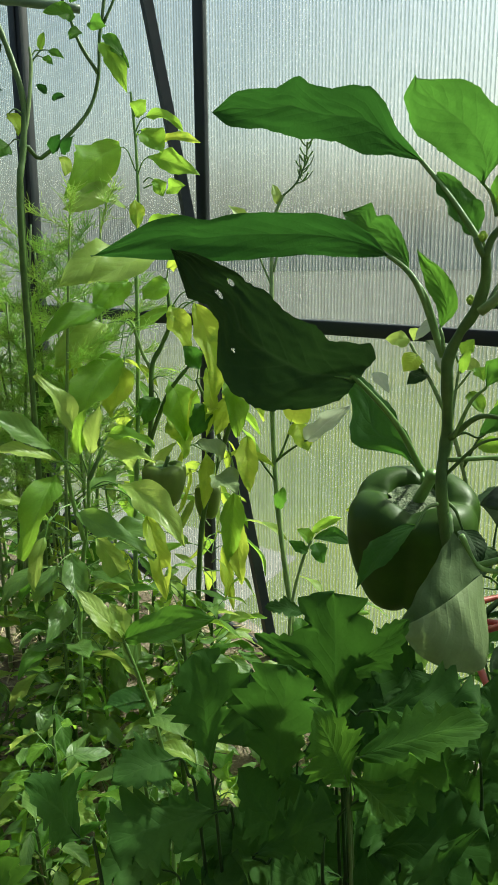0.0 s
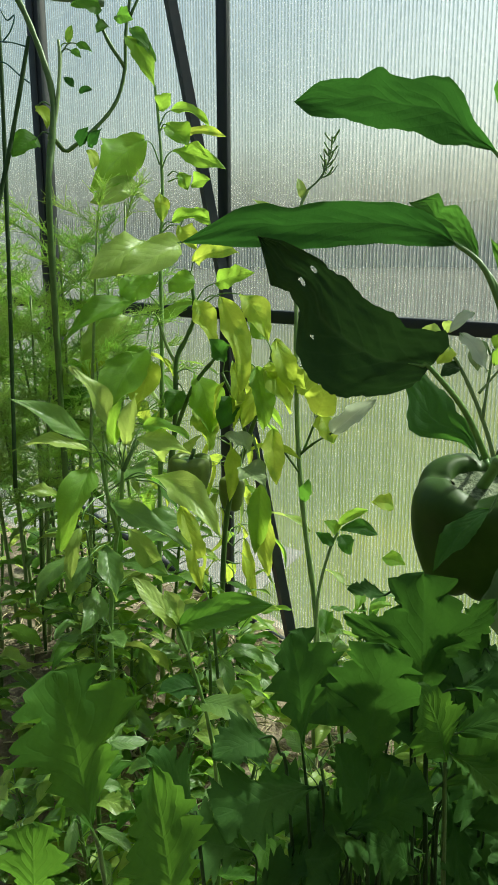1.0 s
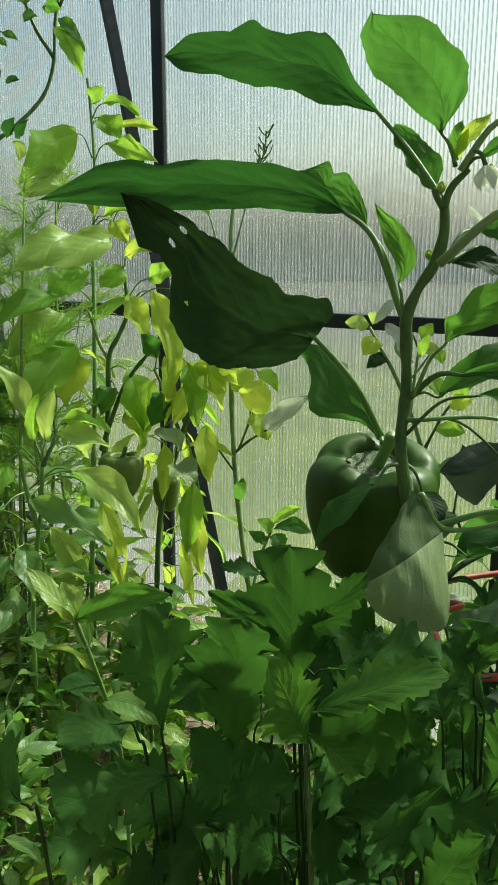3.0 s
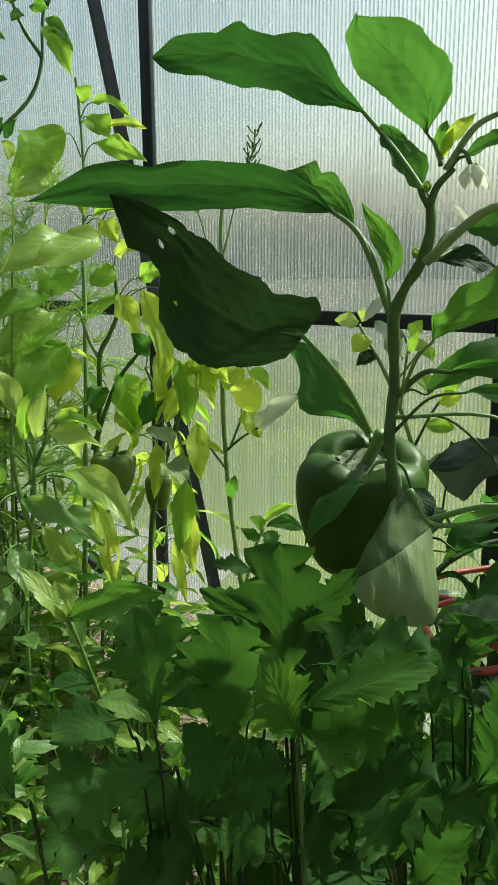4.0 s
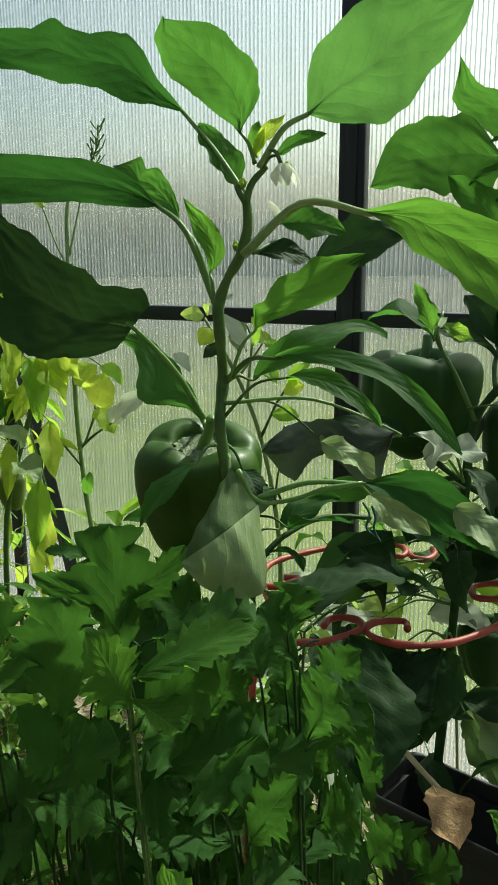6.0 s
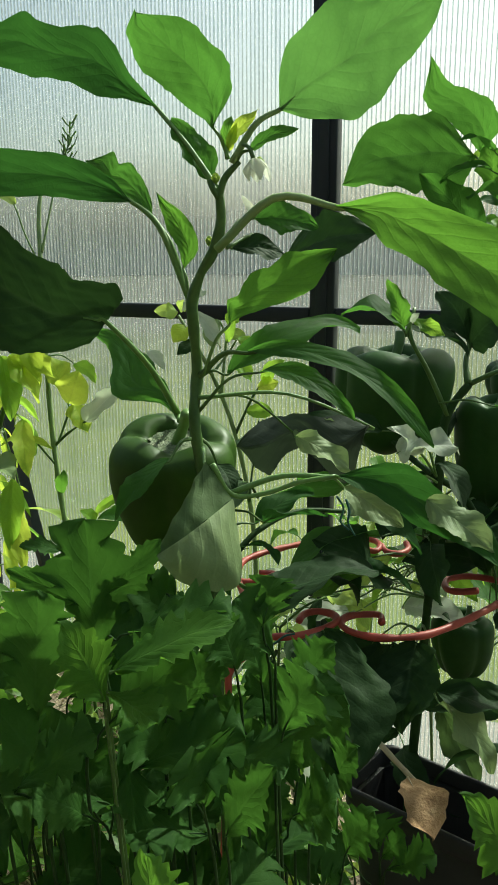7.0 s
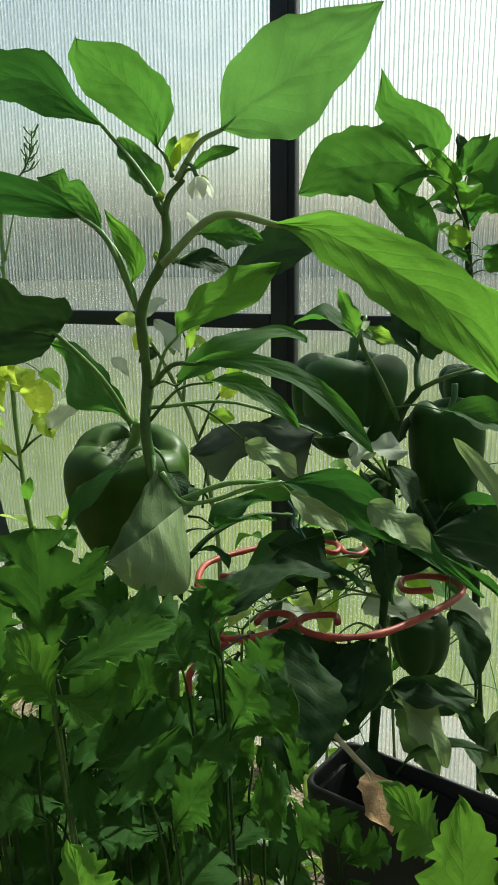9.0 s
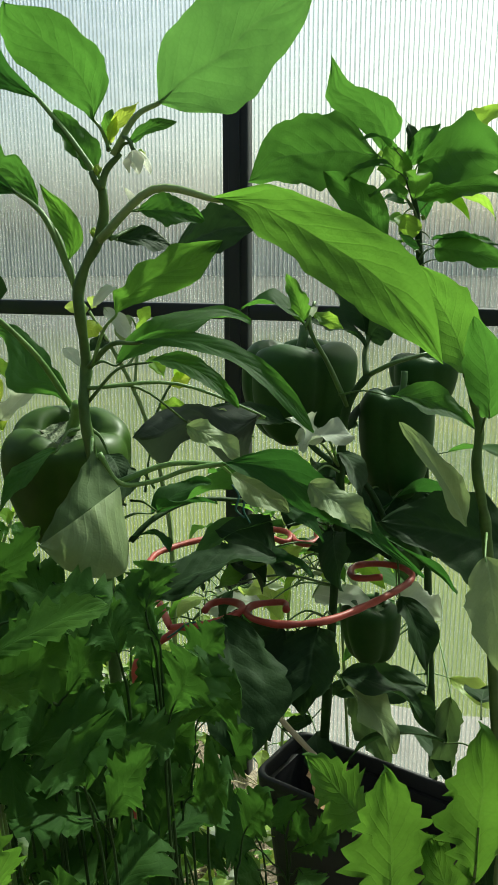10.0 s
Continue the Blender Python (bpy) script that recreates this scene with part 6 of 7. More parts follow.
stem(vine, "branch", [(-0.955, 0.704, 0.890), (-0.953, 0.717, 0.928), (-0.959, 0.733, 0.995), (-0.965, 0.737, 1.022)], 0.003, 0.002, mat=STALK_PALE)
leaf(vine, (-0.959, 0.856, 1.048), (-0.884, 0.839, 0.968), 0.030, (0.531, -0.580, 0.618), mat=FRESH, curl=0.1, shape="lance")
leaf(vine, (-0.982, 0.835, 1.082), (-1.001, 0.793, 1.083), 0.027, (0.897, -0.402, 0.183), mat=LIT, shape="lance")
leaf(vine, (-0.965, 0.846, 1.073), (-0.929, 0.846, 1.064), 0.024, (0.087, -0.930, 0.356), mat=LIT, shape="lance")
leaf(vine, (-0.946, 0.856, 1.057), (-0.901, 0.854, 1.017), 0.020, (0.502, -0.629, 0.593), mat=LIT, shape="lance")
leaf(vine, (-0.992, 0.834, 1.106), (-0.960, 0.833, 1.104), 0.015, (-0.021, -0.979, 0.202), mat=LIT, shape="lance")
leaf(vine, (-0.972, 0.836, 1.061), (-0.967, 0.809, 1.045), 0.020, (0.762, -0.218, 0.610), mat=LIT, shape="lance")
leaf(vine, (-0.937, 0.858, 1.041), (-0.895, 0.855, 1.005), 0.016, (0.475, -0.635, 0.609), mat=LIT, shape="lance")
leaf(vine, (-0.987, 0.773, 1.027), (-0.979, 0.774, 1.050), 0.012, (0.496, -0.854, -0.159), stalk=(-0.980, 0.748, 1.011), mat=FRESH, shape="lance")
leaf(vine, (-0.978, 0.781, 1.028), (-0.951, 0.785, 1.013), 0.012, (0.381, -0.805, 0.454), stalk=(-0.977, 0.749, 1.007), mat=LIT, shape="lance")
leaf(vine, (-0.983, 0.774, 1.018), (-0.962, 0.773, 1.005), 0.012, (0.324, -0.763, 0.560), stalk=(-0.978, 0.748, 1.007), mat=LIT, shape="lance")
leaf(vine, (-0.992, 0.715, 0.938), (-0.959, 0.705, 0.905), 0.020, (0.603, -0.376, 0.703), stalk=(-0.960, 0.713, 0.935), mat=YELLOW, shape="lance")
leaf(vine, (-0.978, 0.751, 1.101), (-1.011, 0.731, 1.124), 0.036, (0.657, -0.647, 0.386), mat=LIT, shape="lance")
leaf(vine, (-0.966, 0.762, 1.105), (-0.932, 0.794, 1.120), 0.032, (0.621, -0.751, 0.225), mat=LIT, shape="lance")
leaf(vine, (-0.964, 0.876, 1.124), (-0.911, 0.882, 1.131), 0.029, (0.096, -0.991, 0.097), mat=FRESH, shape="lance")
leaf(vine, (-0.985, 0.707, 0.896), (-0.991, 0.667, 0.868), 0.038, (0.736, -0.458, 0.498), stalk=(-0.955, 0.706, 0.897), mat=LIT, shape="lance")
leaf(vine, (-0.971, 0.770, 0.888), (-0.949, 0.769, 0.913), 0.018, (0.253, -0.935, -0.248), mat=MID, shape="lance")
leaf(vine, (-0.961, 0.778, 0.888), (-0.933, 0.781, 0.911), 0.018, (0.223, -0.968, -0.118), mat=MID, shape="lance")
leaf(vine, (-0.959, 0.779, 0.884), (-0.936, 0.762, 0.855), 0.022, (0.741, -0.137, 0.657), mat=YELLOW, shape="lance")
leaf(vine, (-0.989, 0.781, 0.972), (-0.994, 0.767, 0.983), 0.013, (0.957, -0.281, 0.073), mat=MID, shape="lance")
leaf(vine, (-0.982, 0.784, 0.964), (-0.960, 0.790, 0.966), 0.013, (0.209, -0.962, 0.179), mat=MID, shape="lance")

# ---- foreground celery ----
celery_plant = thing("celery_plant", "dense dark green celery clump with toothed leaves", "plant")
celery(celery_plant, (-0.188, 0.305, 0.508), (-0.190, 0.301, 0.590), 0.044, (0.42, -0.90, -0.079), stalk=(-0.187, 0.309, 0.470), mat=CELERY, fan=True)
celery(celery_plant, (-0.190, 0.303, 0.544), (-0.224, 0.281, 0.566), 0.022, (0.45, -0.85, 0.25), mat=CELERY, fan=False)
celery(celery_plant, (-0.187, 0.305, 0.540), (-0.160, 0.322, 0.577), 0.024, (0.40, -0.88, 0.22), mat=CELERY, fan=False)
celery(celery_plant, (-0.157, 0.262, 0.521), (-0.161, 0.239, 0.568), 0.035, (0.945, -0.321, -0.066), stalk=(-0.157, 0.265, 0.494), mat=CELERY_BRIGHT, fan=False)
celery(celery_plant, (-0.154, 0.267, 0.533), (-0.108, 0.298, 0.552), 0.036, (-0.079, -0.454, 0.888), stalk=(-0.16, 0.269, 0.515), mat=CELERY_BRIGHT, fan=False)
celery(celery_plant, (-0.157, 0.263, 0.525), (-0.123, 0.252, 0.523), 0.023, (-0.056, -0.322, 0.945), stalk=(-0.16, 0.269, 0.516), mat=CELERY_BRIGHT, fan=True)
celery(celery_plant, (-0.198, 0.265, 0.497), (-0.191, 0.264, 0.567), 0.046, (0.328, -0.943, -0.046), stalk=(-0.193, 0.269, 0.455), mat=CELERY, fan=True)
celery(celery_plant, (-0.226, 0.248, 0.506), (-0.228, 0.240, 0.571), 0.039, (0.954, -0.301, -0.003), stalk=(-0.222, 0.250, 0.455), mat=CELERY, fan=True)
celery(celery_plant, (-0.158, 0.285, 0.470), (-0.108, 0.310, 0.484), 0.049, (-0.029, -0.462, 0.887), stalk=(-0.169, 0.286, 0.455), mat=CELERY)
celery(celery_plant, (-0.171, 0.294, 0.489), (-0.149, 0.272, 0.446), 0.023, (0.768, -0.326, 0.551), stalk=(-0.183, 0.300, 0.497), mat=CELERY)
celery(celery_plant, (-0.214, 0.240, 0.493), (-0.235, 0.190, 0.497), 0.042, (0.390, -0.084, 0.917), stalk=(-0.217, 0.256, 0.466), mat=CELERY)
celery(celery_plant, (-0.148, 0.320, 0.486), (-0.126, 0.333, 0.521), 0.038, (-0.289, -0.829, 0.478), stalk=(-0.159, 0.318, 0.458), mat=CELERY)
celery(celery_plant, (-0.194, 0.261, 0.473), (-0.204, 0.242, 0.520), 0.038, (0.981, -0.073, 0.181), stalk=(-0.192, 0.268, 0.450), mat=CELERY)
celery(celery_plant, (-0.198, 0.246, 0.472), (-0.164, 0.264, 0.500), 0.037, (-0.254, -0.656, 0.711), stalk=(-0.195, 0.263, 0.440), mat=CELERY)
celery(celery_plant, (-0.137, 0.332, 0.455), (-0.095, 0.336, 0.456), 0.044, (0.020, -0.293, 0.956), stalk=(-0.147, 0.321, 0.441), mat=CELERY)
celery(celery_plant, (-0.175, 0.352, 0.532), (-0.152, 0.338, 0.513), 0.040, (0.467, -0.311, 0.828), stalk=(-0.173, 0.337, 0.471), mat=CELERY)
celery(celery_plant, (-0.244, 0.304, 0.529), (-0.232, 0.280, 0.499), 0.037, (0.031, -0.759, 0.650), stalk=(-0.231, 0.297, 0.471), mat=CELERY)
celery(celery_plant, (-0.239, 0.240, 0.511), (-0.245, 0.202, 0.518), 0.035, (0.491, 0.107, 0.865), stalk=(-0.233, 0.247, 0.476), mat=CELERY)
celery(celery_plant, (-0.235, 0.174, 0.511), (-0.233, 0.149, 0.554), 0.033, (0.922, 0.349, 0.168), stalk=(-0.246, 0.193, 0.473), mat=CELERY)
celery(celery_plant, (-0.162, 0.268, 0.501), (-0.123, 0.285, 0.541), 0.046, (-0.240, -0.782, 0.575), stalk=(-0.175, 0.271, 0.459), mat=CELERY)
celery(celery_plant, (-0.172, 0.308, 0.529), (-0.122, 0.325, 0.540), 0.043, (-0.045, -0.455, 0.889), stalk=(-0.185, 0.304, 0.507), mat=CELERY)
celery(celery_plant, (-0.224, 0.326, 0.560), (-0.237, 0.307, 0.567), 0.015, (0.575, -0.107, 0.811), stalk=(-0.208, 0.325, 0.559), mat=CELERY)
celery(celery_plant, (-0.250, 0.229, 0.406), (-0.215, 0.238, 0.442), 0.036, (-0.396, -0.726, 0.562), stalk=(-0.259, 0.239, 0.329), mat=CELERY)
celery(celery_plant, (-0.217, 0.292, 0.418), (-0.245, 0.256, 0.448), 0.035, (0.820, -0.180, 0.544), stalk=(-0.222, 0.305, 0.340), mat=CELERY)
celery(celery_plant, (-0.239, 0.299, 0.407), (-0.208, 0.308, 0.453), 0.051, (-0.259, -0.903, 0.342), stalk=(-0.243, 0.312, 0.327), mat=CELERY)
celery(celery_plant, (-0.171, 0.382, 0.494), (-0.199, 0.349, 0.534), 0.046, (0.880, -0.312, 0.357), stalk=(-0.175, 0.396, 0.419), mat=CELERY)
celery(celery_plant, (-0.218, 0.358, 0.479), (-0.167, 0.375, 0.505), 0.048, (-0.033, -0.800, 0.599), stalk=(-0.221, 0.372, 0.402), mat=CELERY)
celery(celery_plant, (-0.231, 0.333, 0.465), (-0.186, 0.347, 0.495), 0.051, (-0.170, -0.763, 0.624), stalk=(-0.243, 0.341, 0.389), mat=CELERY)
celery(celery_plant, (-0.275, 0.273, 0.399), (-0.299, 0.238, 0.423), 0.047, (0.685, 0.013, 0.728), stalk=(-0.282, 0.283, 0.319), mat=CELERY)
celery(celery_plant, (-0.148, 0.402, 0.419), (-0.160, 0.379, 0.457), 0.035, (0.918, -0.393, 0.050), stalk=(-0.151, 0.415, 0.338), mat=CELERY)
celery(celery_plant, (-0.221, 0.334, 0.490), (-0.187, 0.342, 0.523), 0.052, (-0.212, -0.879, 0.427), stalk=(-0.229, 0.345, 0.416), mat=CELERY)
celery(celery_plant, (-0.215, 0.287, 0.438), (-0.204, 0.285, 0.493), 0.041, (0.045, -0.998, -0.051), stalk=(-0.221, 0.299, 0.363), mat=CELERY)
celery(celery_plant, (-0.235, 0.245, 0.427), (-0.203, 0.250, 0.455), 0.053, (-0.517, -0.519, 0.681), stalk=(-0.247, 0.254, 0.353), mat=CELERY)
celery(celery_plant, (-0.170, 0.270, 0.446), (-0.185, 0.243, 0.477), 0.032, (0.884, 0.038, 0.466), stalk=(-0.178, 0.282, 0.374), mat=CELERY)
celery(celery_plant, (-0.112, 0.295, 0.439), (-0.088, 0.299, 0.482), 0.035, (-0.394, -0.875, 0.281), stalk=(-0.116, 0.310, 0.367), mat=CELERY)
celery(celery_plant, (-0.138, 0.330, 0.403), (-0.169, 0.290, 0.427), 0.042, (0.495, 0.122, 0.860), stalk=(-0.141, 0.344, 0.325), mat=CELERY)
celery(celery_plant, (-0.230, 0.266, 0.398), (-0.234, 0.250, 0.443), 0.048, (0.973, 0.173, 0.152), stalk=(-0.241, 0.274, 0.319), mat=CELERY)
celery(celery_plant, (-0.191, 0.269, 0.450), (-0.206, 0.241, 0.474), 0.047, (0.636, 0.289, 0.716), stalk=(-0.201, 0.280, 0.378), mat=CELERY)
celery(celery_plant, (-0.153, 0.309, 0.455), (-0.160, 0.291, 0.499), 0.043, (0.987, -0.130, 0.096), stalk=(-0.159, 0.322, 0.383), mat=CELERY)
celery(celery_plant, (-0.123, 0.292, 0.455), (-0.121, 0.280, 0.495), 0.049, (0.965, -0.238, -0.110), stalk=(-0.124, 0.309, 0.385), mat=CELERY)
celery(celery_plant, (-0.180, 0.297, 0.433), (-0.202, 0.264, 0.458), 0.040, (0.573, 0.214, 0.791), stalk=(-0.192, 0.306, 0.358), mat=CELERY)
celery(celery_plant, (-0.111, 0.354, 0.506), (-0.129, 0.344, 0.540), 0.039, (0.855, -0.387, 0.346), stalk=(-0.112, 0.362, 0.452), mat=CELERY)
celery(celery_plant, (-0.114, 0.346, 0.526), (-0.114, 0.363, 0.548), 0.038, (-0.222, -0.786, 0.576), stalk=(-0.116, 0.364, 0.468), mat=CELERY)
celery(celery_plant, (-0.106, 0.356, 0.461), (-0.090, 0.360, 0.497), 0.044, (-0.335, -0.908, 0.252), stalk=(-0.112, 0.361, 0.407), mat=CELERY)
celery(celery_plant, (-0.122, 0.328, 0.510), (-0.131, 0.322, 0.543), 0.034, (0.900, -0.404, 0.164), stalk=(-0.126, 0.347, 0.458), mat=CELERY)
celery(celery_plant, (-0.120, 0.409, 0.457), (-0.095, 0.415, 0.489), 0.044, (-0.333, -0.851, 0.407), stalk=(-0.125, 0.408, 0.372), mat=CELERY)
celery(celery_plant, (-0.128, 0.400, 0.433), (-0.143, 0.394, 0.476), 0.044, (0.878, -0.401, 0.261), stalk=(-0.128, 0.404, 0.361), mat=CELERY)
celery(celery_plant, (-0.118, 0.421, 0.415), (-0.089, 0.427, 0.441), 0.049, (-0.411, -0.684, 0.602), stalk=(-0.120, 0.414, 0.347), mat=CELERY)
celery(celery_plant, (-0.132, 0.392, 0.405), (-0.107, 0.397, 0.435), 0.048, (-0.376, -0.804, 0.461), stalk=(-0.129, 0.397, 0.336), mat=CELERY)
celery(celery_plant, (-0.108, 0.435, 0.370), (-0.086, 0.440, 0.405), 0.046, (-0.475, -0.772, 0.423), stalk=(-0.115, 0.429, 0.314), mat=CELERY)
celery(celery_plant, (-0.114, 0.391, 0.378), (-0.085, 0.395, 0.398), 0.051, (-0.423, -0.552, 0.719), stalk=(-0.121, 0.395, 0.315), mat=CELERY)
celery(celery_plant, (-0.135, 0.365, 0.391), (-0.149, 0.360, 0.434), 0.046, (0.907, -0.328, 0.263), stalk=(-0.133, 0.372, 0.330), mat=CELERY)
celery(celery_plant, (-0.090, 0.431, 0.329), (-0.072, 0.435, 0.365), 0.046, (-0.520, -0.774, 0.361), stalk=(-0.094, 0.427, 0.276), mat=CELERY)
celery(celery_plant, (-0.132, 0.386, 0.470), (-0.142, 0.381, 0.508), 0.043, (0.888, -0.415, 0.198), stalk=(-0.129, 0.392, 0.402), mat=CELERY)
cr = random.Random(31)
for n in range(56):
    x, y = cr.uniform(-0.25, -0.10), cr.uniform(0.24, 0.42)
    top = 0.50 - 0.35 * abs(y - 0.31) + cr.uniform(-0.15, -0.02)
    w = cr.uniform(0, 6.28)
    foot = Vector((x, y, top - 0.012))
    run = Vector((math.cos(w) * 0.7, math.sin(w) * 0.7, cr.uniform(-0.1, 0.9))).normalized() * cr.uniform(0.035, 0.058)
    celery(celery_plant, foot, foot + run, cr.uniform(0.032, 0.05), (cr.uniform(-0.2, 0.6), cr.uniform(-0.9, 0.0), 0.8), stalk=(x + cr.uniform(-0.02, 0.02), y + cr.uniform(0, 0.03), top - 0.08), mat=CELERY)
near_celery = thing("celery_plant", "bright young celery leaves close to the path", "plant")
celery(near_celery, (-0.212, 0.102, 0.561), (-0.215, 0.093, 0.622), 0.039, (0.965, -0.263, -0.004), stalk=(-0.218, 0.112, 0.524), mat=CELERY_BRIGHT)
celery(near_celery, (-0.164, 0.089, 0.566), (-0.162, 0.082, 0.619), 0.029, (0.918, -0.386, -0.093), stalk=(-0.177, 0.106, 0.527), mat=CELERY_BRIGHT)
celery(near_celery, (-0.208, 0.076, 0.549), (-0.198, 0.070, 0.591), 0.020, (0.632, -0.737, -0.240), stalk=(-0.215, 0.085, 0.513), mat=CELERY_BRIGHT)
celery(near_celery, (-0.066, 0.152, 0.528), (-0.062, 0.141, 0.567), 0.022, (0.847, -0.489, -0.208), stalk=(-0.072, 0.163, 0.492), mat=CELERY_BRIGHT)
right_celery = thing("celery_plant", "bright celery leaves leaning over the path", "plant")
celery(right_celery, (0.024, 0.252, 0.501), (0.006, 0.225, 0.546), 0.026, (0.899, -0.429, 0.083), stalk=(0.032, 0.275, 0.450), mat=CELERY_BRIGHT)
celery(right_celery, (0.034, 0.248, 0.470), (0.032, 0.233, 0.542), 0.040, (0.451, -0.876, -0.173), stalk=(0.036, 0.271, 0.427), mat=CELERY_BRIGHT)
celery(right_celery, (0.063, 0.252, 0.490), (0.062, 0.237, 0.561), 0.039, (0.386, -0.903, -0.188), stalk=(0.056, 0.279, 0.432), mat=CELERY_BRIGHT)
celery(right_celery, (0.056, 0.255, 0.466), (0.047, 0.242, 0.513), 0.024, (0.629, -0.772, -0.095), stalk=(0.056, 0.278, 0.427), mat=CELERY_BRIGHT)
low_celery = thing("celery_plant", "small celery plant in front of a black pot", "plant")
celery(low_celery, (-0.092, 0.536, 0.250), (-0.094, 0.523, 0.289), 0.038, (0.764, -0.620, -0.178), stalk=(-0.095, 0.559, 0.171), mat=CELERY, fan=True)
celery(low_celery, (-0.090, 0.535, 0.243), (-0.070, 0.529, 0.275), 0.030, (-0.617, -0.750, 0.239), stalk=(-0.095, 0.559, 0.171), mat=CELERY, fan=True)
celery(low_celery, (-0.113, 0.525, 0.239), (-0.137, 0.501, 0.272), 0.056, (0.854, -0.183, 0.486), stalk=(-0.095, 0.559, 0.171), mat=CELERY, fan=True)
celery(low_celery, (-0.085, 0.535, 0.234), (-0.048, 0.535, 0.262), 0.035, (-0.492, -0.584, 0.646), stalk=(-0.095, 0.559, 0.171), mat=CELERY, fan=True)
celery(low_celery, (-0.079, 0.534, 0.220), (-0.061, 0.518, 0.218), 0.035, (0.011, -0.146, 0.989), stalk=(-0.095, 0.559, 0.171), mat=CELERY, fan=True)
celery(low_celery, (-0.107, 0.522, 0.221), (-0.121, 0.498, 0.232), 0.046, (0.541, 0.076, 0.838), stalk=(-0.095, 0.559, 0.171), mat=CELERY, fan=True)

fill(yellow_plant, [(-0.98, 0.83, 0.25), (-0.97, 0.84, 0.45), (-0.96, 0.85, 0.62)], 38, 0.10, [YELLOW, FRESH, PALE, LIT, YELLOW], 71, size=(0.05, 0.10), droop=1.0, slim=(0.22, 0.36), shape="lance")
fill(drooping_plant, [(-0.82, 0.93, 0.20), (-0.80, 0.90, 0.40), (-0.78, 0.88, 0.58)], 40, 0.08, [YELLOW, YELLOW, FRESH, PALE], 74, size=(0.05, 0.11), droop=1.8, slim=(0.18, 0.30), shape="lance")
fill(mid_plant, [(-0.79, 0.60, 0.15), (-0.77, 0.60, 0.30), (-0.76, 0.60, 0.46)], 30, 0.10, [BEDLEAF, LIT, BEDLEAF, PALE], 73, size=(0.05, 0.09), droop=0.7, shape="lance")

sprout = thing("pepper_shoot", "young pepper shoot with drooping leaves beside the tall stalk", "plant")
stem(sprout, "stem", [(-0.590, 0.827, 0.229), (-0.594, 0.842, 0.283), (-0.590, 0.860, 0.333), (-0.585, 0.872, 0.356)], 0.003, 0.0018, mat=STALK_PALE)
leaf(sprout, (-0.585, 0.872, 0.356), (-0.592, 0.846, 0.378), 0.022, (0.974, -0.133, 0.184), mat=FRESH)
leaf(sprout, (-0.581, 0.873, 0.352), (-0.557, 0.860, 0.333), 0.025, (0.393, -0.453, 0.800), mat=GREEN)
leaf(sprout, (-0.582, 0.875, 0.360), (-0.530, 0.889, 0.359), 0.027, (0.142, -0.466, 0.874), mat=GREEN, curl=0.25)
leaf(sprout, (-0.586, 0.873, 0.364), (-0.546, 0.888, 0.393), 0.018, (-0.196, -0.746, 0.637), mat=FRESH, curl=0.1)
leaf(sprout, (-0.587, 0.865, 0.341), (-0.599, 0.836, 0.363), 0.018, (0.922, -0.088, 0.377), mat=GREEN)
leaf(sprout, (-0.541, 0.953, 0.381), (-0.558, 0.918, 0.395), 0.026, (0.864, -0.249, 0.437), mat=YELLOW)
leaf(sprout, (-0.543, 0.929, 0.310), (-0.507, 0.930, 0.306), 0.024, (0.105, -0.547, 0.831), mat=FRESH)

low_pepper = thing("young_pepper_plant", "young pepper plant with one broad level leaf above the bed", "plant", "young plants in the bed")
stem(low_pepper, "stem", [(-0.446, 0.440, 0.260), (-0.438, 0.420, 0.346), (-0.436, 0.400, 0.406), (-0.438, 0.386, 0.449)], 0.0022, 0.0016, mat=STALK_MID)
leaf(low_pepper, (-0.438, 0.387, 0.451), (-0.362, 0.410, 0.483), 0.030, (-0.089, -0.698, 0.710), mat=LIT, curl=0.08, fine=2)
leaf(low_pepper, (-0.438, 0.386, 0.450), (-0.468, 0.365, 0.493), 0.022, (0.845, -0.084, 0.528), mat=PALE, curl=0.05)
leaf(low_pepper, (-0.435, 0.394, 0.424), (-0.454, 0.381, 0.471), 0.021, (0.920, 0.013, 0.391), mat=BEDLEAF, curl=0.05)
leaf(low_pepper, (-0.438, 0.386, 0.452), (-0.452, 0.385, 0.479), 0.018, (0.894, -0.113, 0.434), mat=PALE, curl=0.05)
leaf(low_pepper, (-0.439, 0.413, 0.369), (-0.381, 0.415, 0.368), 0.029, (0.021, -0.176, 0.984), mat=BEDLEAF, curl=0.1)
leaf(low_pepper, (-0.438, 0.406, 0.388), (-0.452, 0.373, 0.390), 0.029, (0.335, -0.089, 0.938), mat=GREEN, curl=0.1)
celery(low_celery, (-0.138, 0.560, 0.243), (-0.165, 0.537, 0.281), 0.051, (0.843, -0.177, 0.508), stalk=(-0.120, 0.572, 0.175), mat=CELERY, fan=True)
celery(low_celery, (-0.133, 0.519, 0.248), (-0.151, 0.489, 0.245), 0.053, (0.121, -0.167, 0.978), stalk=(-0.114, 0.552, 0.171), mat=CELERY, fan=True)
celery(low_celery, (-0.175, 0.575, 0.275), (-0.152, 0.573, 0.316), 0.046, (-0.481, -0.852, 0.207), stalk=(-0.156, 0.584, 0.191), mat=CELERY, fan=True)
celery(low_celery, (-0.170, 0.511, 0.276), (-0.179, 0.498, 0.325), 0.053, (0.920, -0.387, 0.055), stalk=(-0.155, 0.535, 0.171), mat=CELERY, fan=True)

leaf(stalk_plant, (-0.559, 0.986, 0.581), (-0.526, 0.973, 0.557), 0.019, (0.268, -0.621, 0.736), mat=BLEACH)


pr = random.Random(17)
